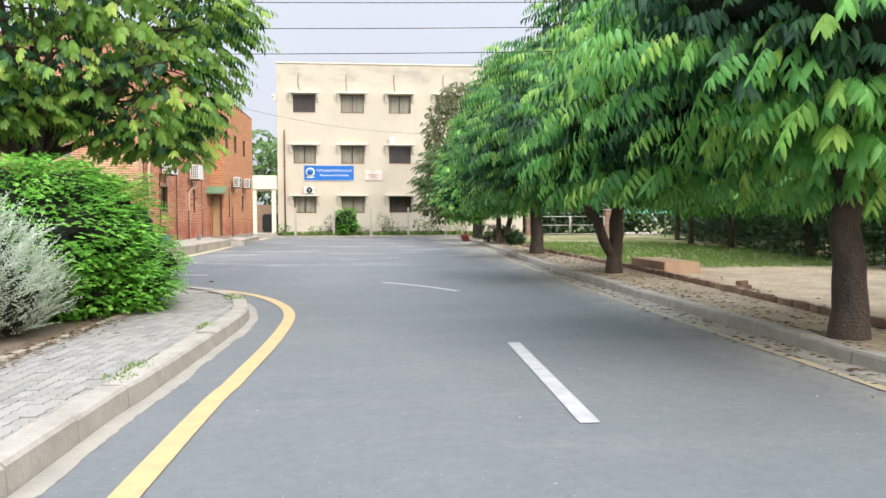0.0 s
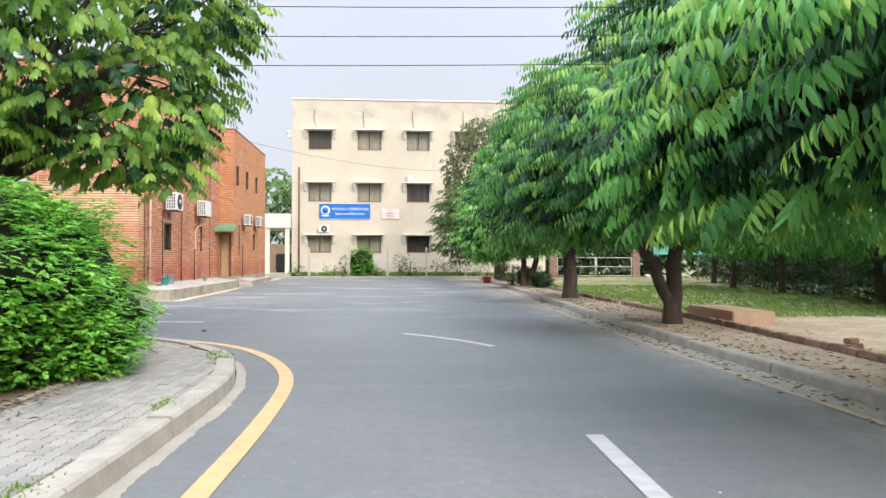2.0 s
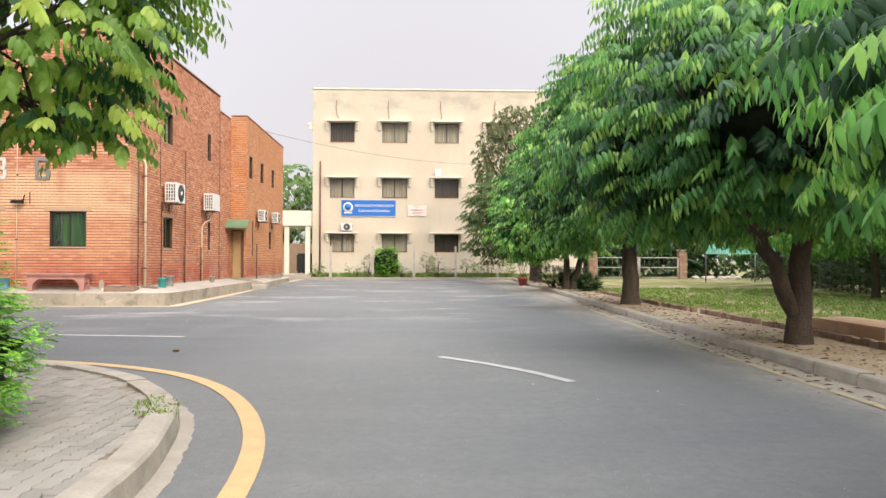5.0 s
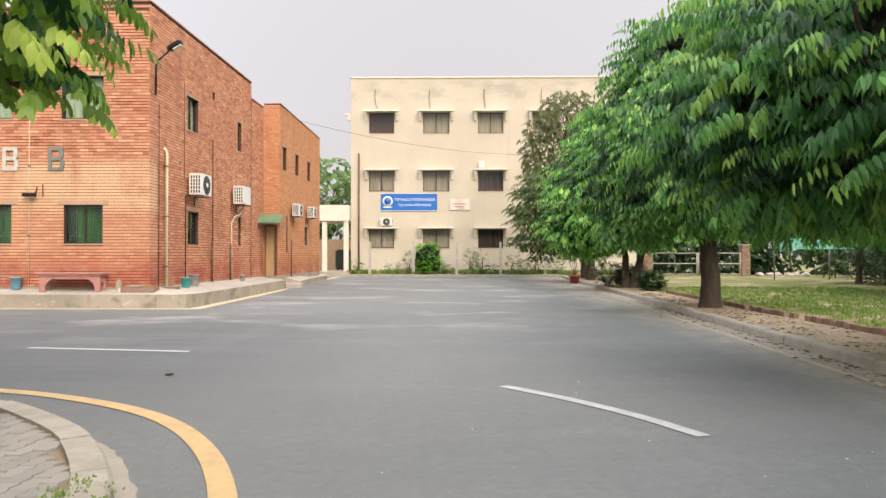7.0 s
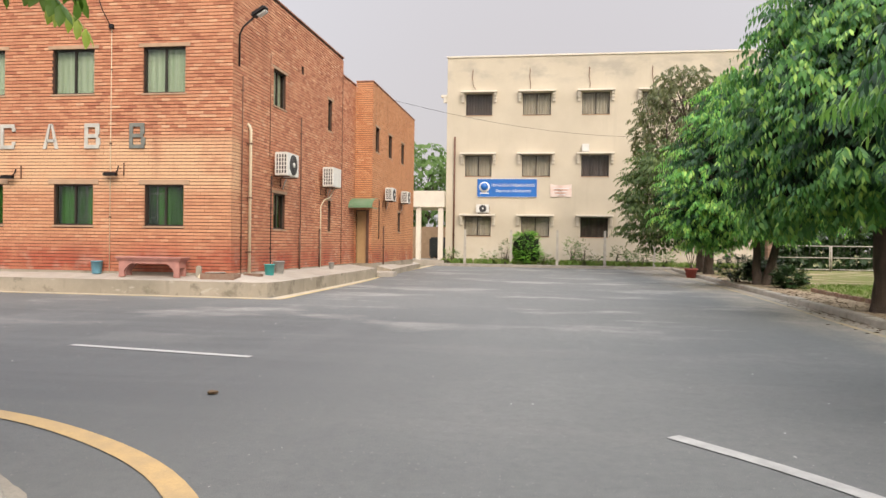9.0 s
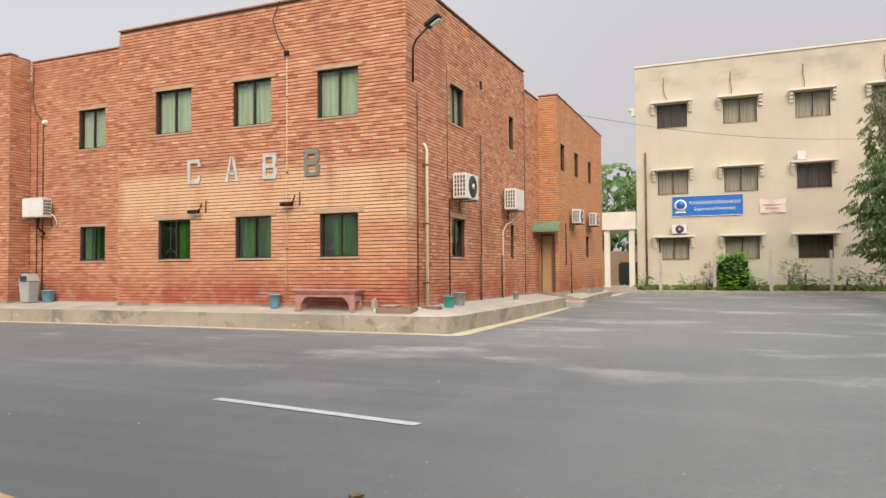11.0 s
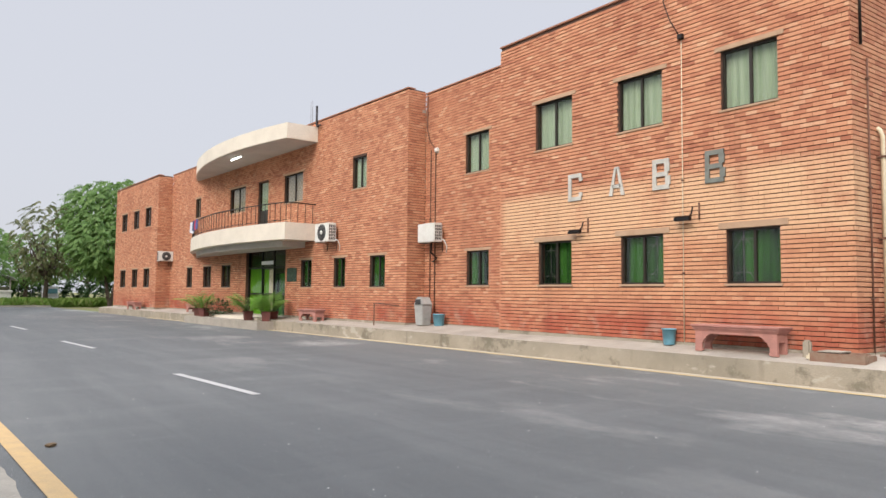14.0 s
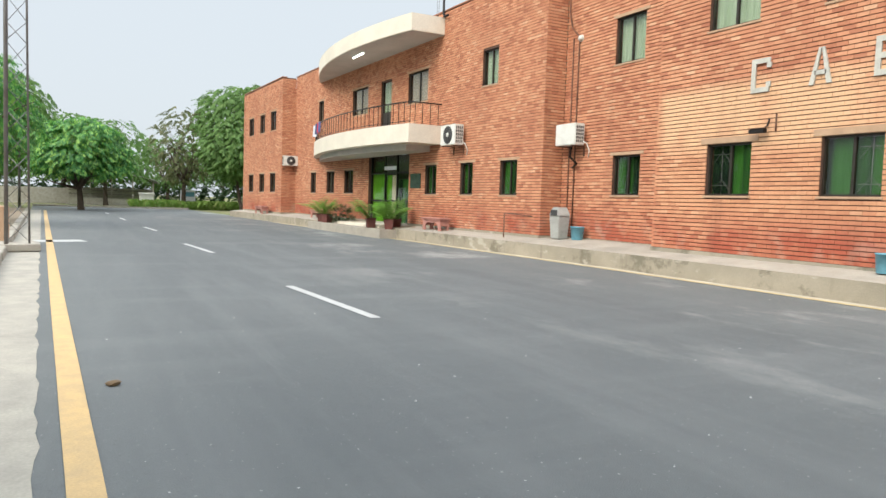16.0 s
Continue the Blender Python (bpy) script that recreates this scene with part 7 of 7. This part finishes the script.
tube("cable", [(0.3, 0.1, 9.5), (0.75, 0.35, 8.3), (1.0, 0.4, 7.9), (1.05, 0.45, 8.6), (0.8, 0.3, 9.4)], 0.025, M_BLACK, lat, 6)
tagged(box("stacked_bricks", (-26.4, 13.2, 0.12), (-25.3, 13.9, 1.0), M_LINTEL, None, 0.02), "low brown masonry block behind the mast", "block")

for k, (x, y, r, h, n, mat, lab) in enumerate((
        (-76, 29.5, 4.2, 12.5, 3200, M_LEAF_FAR, "tall spreading tree at the end of the branch road"),
        (-79, 24.5, 2.8, 10.5, 420, M_LEAF_DRY, "thin half-bare tree at the end of the branch road"),
        (-66, 15.6, 2.9, 7.2, 1700, M_LEAF_DEEP, "round dark green tree at the road's end"),
        (-72, 8.6, 5.0, 11.5, 2000, M_LEAF_FAR, "large tree behind the boundary wall"),
        (-56, 8.5, 4.2, 10.5, 1800, M_LEAF_DEEP, "dark green tree behind the kerb"),
        (-37, 8.6, 3.6, 9.0, 1900, M_LEAF_DEEP, "dark green tree behind the lattice mast"),
        (-90, 18, 4.5, 9.5, 900, M_LEAF_FAR, "tree in the distance"), (-98, 25, 4.5, 8.5, 800, M_LEAF_FAR, "tree in the distance"),
        (-92, 34, 5, 11, 900, M_LEAF_FAR, "tree in the distance"), (-84, 40, 5, 11, 900, M_LEAF_FAR, "tree in the distance"),
        (-88, 8, 5, 11, 900, M_LEAF_FAR, "tree in the distance"), (-100, 14, 5, 11, 800, M_LEAF_FAR, "tree in the distance"), (-106, 33, 6, 12, 800, M_LEAF_FAR, "tree in the distance"))):
    tree("roadend_tree", (x, y, 0), [((0, 0, h * 0.68), (r, r, h * 0.30)), ((r * 0.45, -r * 0.3, h * 0.5), (r * 0.75, r * 0.7, h * 0.24)), ((-r * 0.45, 0.3, h * 0.45), (r * 0.75, r * 0.7, h * 0.24)), ((0.3, r * 0.45, h * 0.52), (r * 0.7, r * 0.7, h * 0.24))],
         n, FAR_CLUMPS, mat, lab, 0.22, h * 0.22, 2 if k == 0 else 1, 170 + k, (0.1, 0.7), (0.8, 1.3), limbs=9, inner=0.45, low=h * (0.4 if k == 2 else 0.24))
for k, (x, y, r, h) in enumerate(((-13.5, 82, 4.5, 12.0), (-8.5, 84, 4.5, 11.0), (-18, 80, 4.5, 10))):
    tree("far_tree", (x, y, 0), [((0, 0, h * 0.66), (r, r, h * 0.32)), ((r * 0.4, -r * 0.3, h * 0.45), (r * 0.75, r * 0.7, h * 0.28))], 900, FAR_CLUMPS, M_LEAF_FAR, "tree rising behind the link roof", 0.25, h * 0.25, 1, 190 + k, (0.1, 0.7), (1.0, 1.5), limbs=6)
tagged(box("boundary_wall", (-96, 4, -0.05), (-95.7, 17, 1.7), M_POST), "low pale boundary wall across the road's end", "wall", "", "structure")
tagged(box("boundary_wall_south", (-70, 4.2, -0.05), (-46, 4.5, 2.2), M_LINTEL), "tan boundary wall behind the trees", "wall", "", "structure")
kerb_run("kerb_west", smooth_line([(-76.0, 24.6), (-76.0, 11.9)], 0.3), 1, 0.15, "concrete kerb across the road's end", 4, 9)
hut = empty("nursery_shed", pose(-93, 18.6, -0.05), "open nursery shed with a pale curved sheet roof", "shed")
box("wall", (-2.0, -4.4, 0), (-1.8, 4.4, 1.9), M_POST, hut)
box("low_wall", (1.9, -4.4, 0), (2.1, 2.2, 0.75), M_POST, hut)
vs, fs = [], []
for i in range(13):
    a = math.pi * (0.08 + 0.84 * i / 12)
    y, z = -5.0 * math.cos(a), 2.2 + 1.3 * math.sin(a)
    vs += [(-2.6, y, z), (2.6, y, z), (-2.6, y, z + 0.05), (2.6, y, z + 0.05)]
for i in range(12):
    k = 4 * i
    fs += [(k, k + 1, k + 5, k + 4), (k + 2, k + 6, k + 7, k + 3), (k + 1, k + 3, k + 7, k + 5)]
put_mesh("roof", vs, fs, plain("pale_roof_sheet", (0.55, 0.56, 0.55), (0.42, 0.43, 0.42), 0.6, grain=1.5), hut)
for y in (-4.2, -2.1, 0.0, 2.1, 4.2):
    box("post", (2.0, y - 0.07, 0), (2.14, y + 0.07, 2.75 if abs(y) > 3 else 3.2), M_POST, hut)
for z in (1.2, 1.6):
    tube("rail", [(2.07, -4.2, z), (2.07, 4.2, z)], 0.035, M_STEEL, hut, 6)
cab = empty("utility_cabinet", pose(-80.5, 21.3, -0.05), "small white cabinet with a pitched lid on the grass", "cabinet")
box("body", (-0.5, -0.6, 0.2), (0.5, 0.6, 1.3), M_WHITE, cab, 0.03)
box("lid", (-0.6, -0.7, 1.3), (0.6, 0.7, 1.5), M_WHITE, cab, 0.05)
box("plinth", (-0.5, -0.6, 0), (0.5, 0.6, 0.2), M_CONCRETE, cab)
sb = empty("notice_board", pose(-79.5, 25.0, -0.05), "white and pale blue notice board on two posts", "sign")
for y in (-0.55, 0.55):
    tube("post", [(0, y, 0), (0, y, 1.7)], 0.04, M_STEEL, sb)
box("panel", (0.03, -0.7, 0.8), (0.07, 0.7, 1.9), M_SIGNW, sb)
box("blue_band", (0.072, -0.6, 1.25), (0.08, 0.6, 1.7), M_BLUE, sb)
tufts("roadend_grass", [(x, y, -0.05) for x, y in zip(_g.uniform(-86, -76.4, 900), _g.uniform(20, 36, 900))], M_GRASS, "tall bright grass beyond the road's end", 0.9, 8, 17)
pole = empty("utility_pole", pose(-70, 11.3, 0), "slim grey pole with a white lamp arm", "pole")
tube("shaft", [(0, 0, -0.05), (0, 0, 8.5)], [0.11, 0.07], M_STEEL, pole)
box("head", (-0.05, -0.1, 8.0), (0.1, 0.7, 8.15), M_WHITE, pole, 0.02)
# ---- small pieces last: brick edgings and interlocking pavers ----
def edging_row(name, line, z, label, seed, mat=M_EDGING):
    r = random.Random(seed)
    top = tagged(new(name), label, "edging", "", "structure")
    me = bpy.data.meshes.new("brick")
    bm_box((-0.112, -0.055, -0.04), (0.112, 0.055, 0.085), 0.008).to_mesh(me)
    me.materials.append(mat)
    d = np.gradient(line, axis=0)
    for (x, y), (dx, dy) in zip(line, d):
        if r.random() < 0.06:
            continue
        ob = new("brick", me)
        ob.parent = top
        ob.matrix_basis = pose(x + r.uniform(-0.012, 0.012), y, z + r.uniform(-0.015, 0.01), r.uniform(-3, 3), r.uniform(-2, 2), math.degrees(math.atan2(dy, dx)) + r.uniform(-3, 3))
    return top


edging_row("edging_right", smooth_line([(6.15, 3.0), (6.35, 7.2), (6.62, 11.4), (6.98, 17.3), (7.06, 25), (7.4, 33)], 0.236), 0.14, "row of worn red bricks edging the earth strip", 41)
edging_row("edging_left", smooth_line([(-3.30, 1.5), (-3.28, 6), (-3.25, 9.5), (-3.5, 10.9), (-4.4, 11.7), (-8.0, 11.9)], 0.236), 0.10, "row of dull concrete blocks edging the planting bed", 42, M_PLINTH)
for x, y, z, a in ((6.72, 11.35, 0.16, 40), (6.9, 11.5, 0.16, 10), (6.8, 11.42, 0.245, 25)):
    tagged(box("loose_brick", (-0.115, -0.055, 0), (0.115, 0.055, 0.08), M_EDGING, None, 0.01, "", pose(x, y, z, 0, 0, a)), "loose red brick on the brick edging", "brick")


def paver_mat(name, single):
    m, nt, b, pos, geo = start_mat(name, 0.9, 0, 0.25)
    c = colour_ramp(nt, random_fac(nt, geo, single), [(0.0, (0.19, 0.183, 0.168)), (0.5, (0.24, 0.23, 0.21)), (1.0, (0.29, 0.276, 0.252))])
    c = ramp_mix(nt, times(nt, noise_fac(nt, pos, 1.6, 0.42, 0.66), 0.45), c, (0.30, 0.265, 0.22))
    fine = noise_fac(nt, pos, 60, 0.3, 0.75, 3)
    c = ramp_mix(nt, times(nt, fine, 0.3), c, (0.24, 0.225, 0.20))
    nt.links.new(c, b.inputs["Base Color"])
    bump(nt, b, fine, 0.4, 0.003)
    return m


M_PAVER, M_PAVER_ONE = paver_mat("cement_paver", False), paver_mat("cement_paver_single", True)
PL, PW = 0.225, 0.1125
zig = [(0, 0), (PL / 8, 0.011), (PL * 3 / 8, -0.011), (PL / 2, 0), (PL * 5 / 8, 0.011), (PL * 7 / 8, -0.011), (PL, 0)]


def paver_outline(g=0.0025):
    """A zigzag interlocking block: wavy long sides that follow the neighbour's."""
    low = [(x, y + g) for x, y in zig]
    high = [(x, y + PW - g) for x, y in zig]
    ring = low + high[::-1]
    return [(min(max(x, g), PL - g), y) for x, y in ring]


ring = paver_outline()
k = len(ring)
cx, cy = PL / 2, PW / 2
p_vs = [(x, y, -0.03) for x, y in ring] + [(x, y, 0.0) for x, y in ring] + [(cx + (x - cx) * 0.97, cy + (y - cy) * 0.94, 0.005) for x, y in ring]
p_fs = [(i, (i + 1) % k, k + (i + 1) % k, k + i) for i in range(k)] + [(k + i, k + (i + 1) % k, 2 * k + (i + 1) % k, 2 * k + i) for i in range(k)] + [tuple(range(2 * k, 3 * k))]
paver_me = bpy.data.meshes.new("paver")
paver_me.from_pydata(p_vs, [], p_fs)
paver_me.materials.append(M_PAVER_ONE)
paving = tagged(new("pavement"), "grey interlocking cement pavers on the corner", "pavement", "", "structure")
tagged(prism("paving_sand", [tuple(p) for p in offset_line(LEFT_KERB, 0.155)[LEFT_KERB[:, 0] > -8.3]] + [(-8.4, 11.9), (-4.4, 11.62), (-3.55, 10.85), (-3.3, 9.5), (-3.35, 1.5), (-3.4, -14)], 0.126, 0.136, M_SOIL, paving), "sand bed under the pavers")


def on_paving(x, y):
    inside = x > -3.2 and y < 10.6
    if y >= 10.6:
        inside = x > -8.2 and y > np.interp(x, [-8, -4.4, -3.5, -3.2], [12.05, 11.85, 11.05, 10.3])
    edge_x = np.interp(y, edge_y, edge_xs)
    return inside and x < edge_x - 0.02 and y < 14.45


inner_edge = offset_line(LEFT_KERB, 0.15)
nose = inner_edge[LEFT_KERB[:, 0] > -8.3]
order = np.argsort(nose[:, 1])
edge_y, edge_xs = nose[:, 1][order], nose[:, 0][order]
_v = random.Random(77)
j_vs, j_fs, singles = [], [], 0
for row in range(int(8.2 / PW)):
    for col in range(int(13.5 / PL)):
        # long sides run across the walk
        y0 = 1.4 + col * PL + (PL / 2 if row % 2 else 0)
        x0 = -1.62 - row * PW
        if not (on_paving(x0, y0) and on_paving(x0 - PW, y0 + PL) and on_paving(x0, y0 + PL) and on_paving(x0 - PW, y0)):
            continue
        lift = 0.148 + _v.uniform(-0.004, 0.004)
        mm = pose(x0, y0, lift, _v.uniform(-1.2, 1.2), _v.uniform(-1.2, 1.2), 90 + _v.uniform(-0.8, 0.8))
        if 3.0 < y0 < 7.2 and singles < 300:
            ob = new("paver", paver_me)
            ob.parent = paving
            ob.matrix_basis = mm
            singles += 1
        else:
            n = len(j_vs)
            j_vs += [mm @ Vector(p) for p in p_vs]
            j_fs += [tuple(q + n for q in f) for f in p_fs]
tagged(put_mesh("paver_field", j_vs, j_fs, M_PAVER, paving), "further rows of the same pavers", "", "", "stuff")
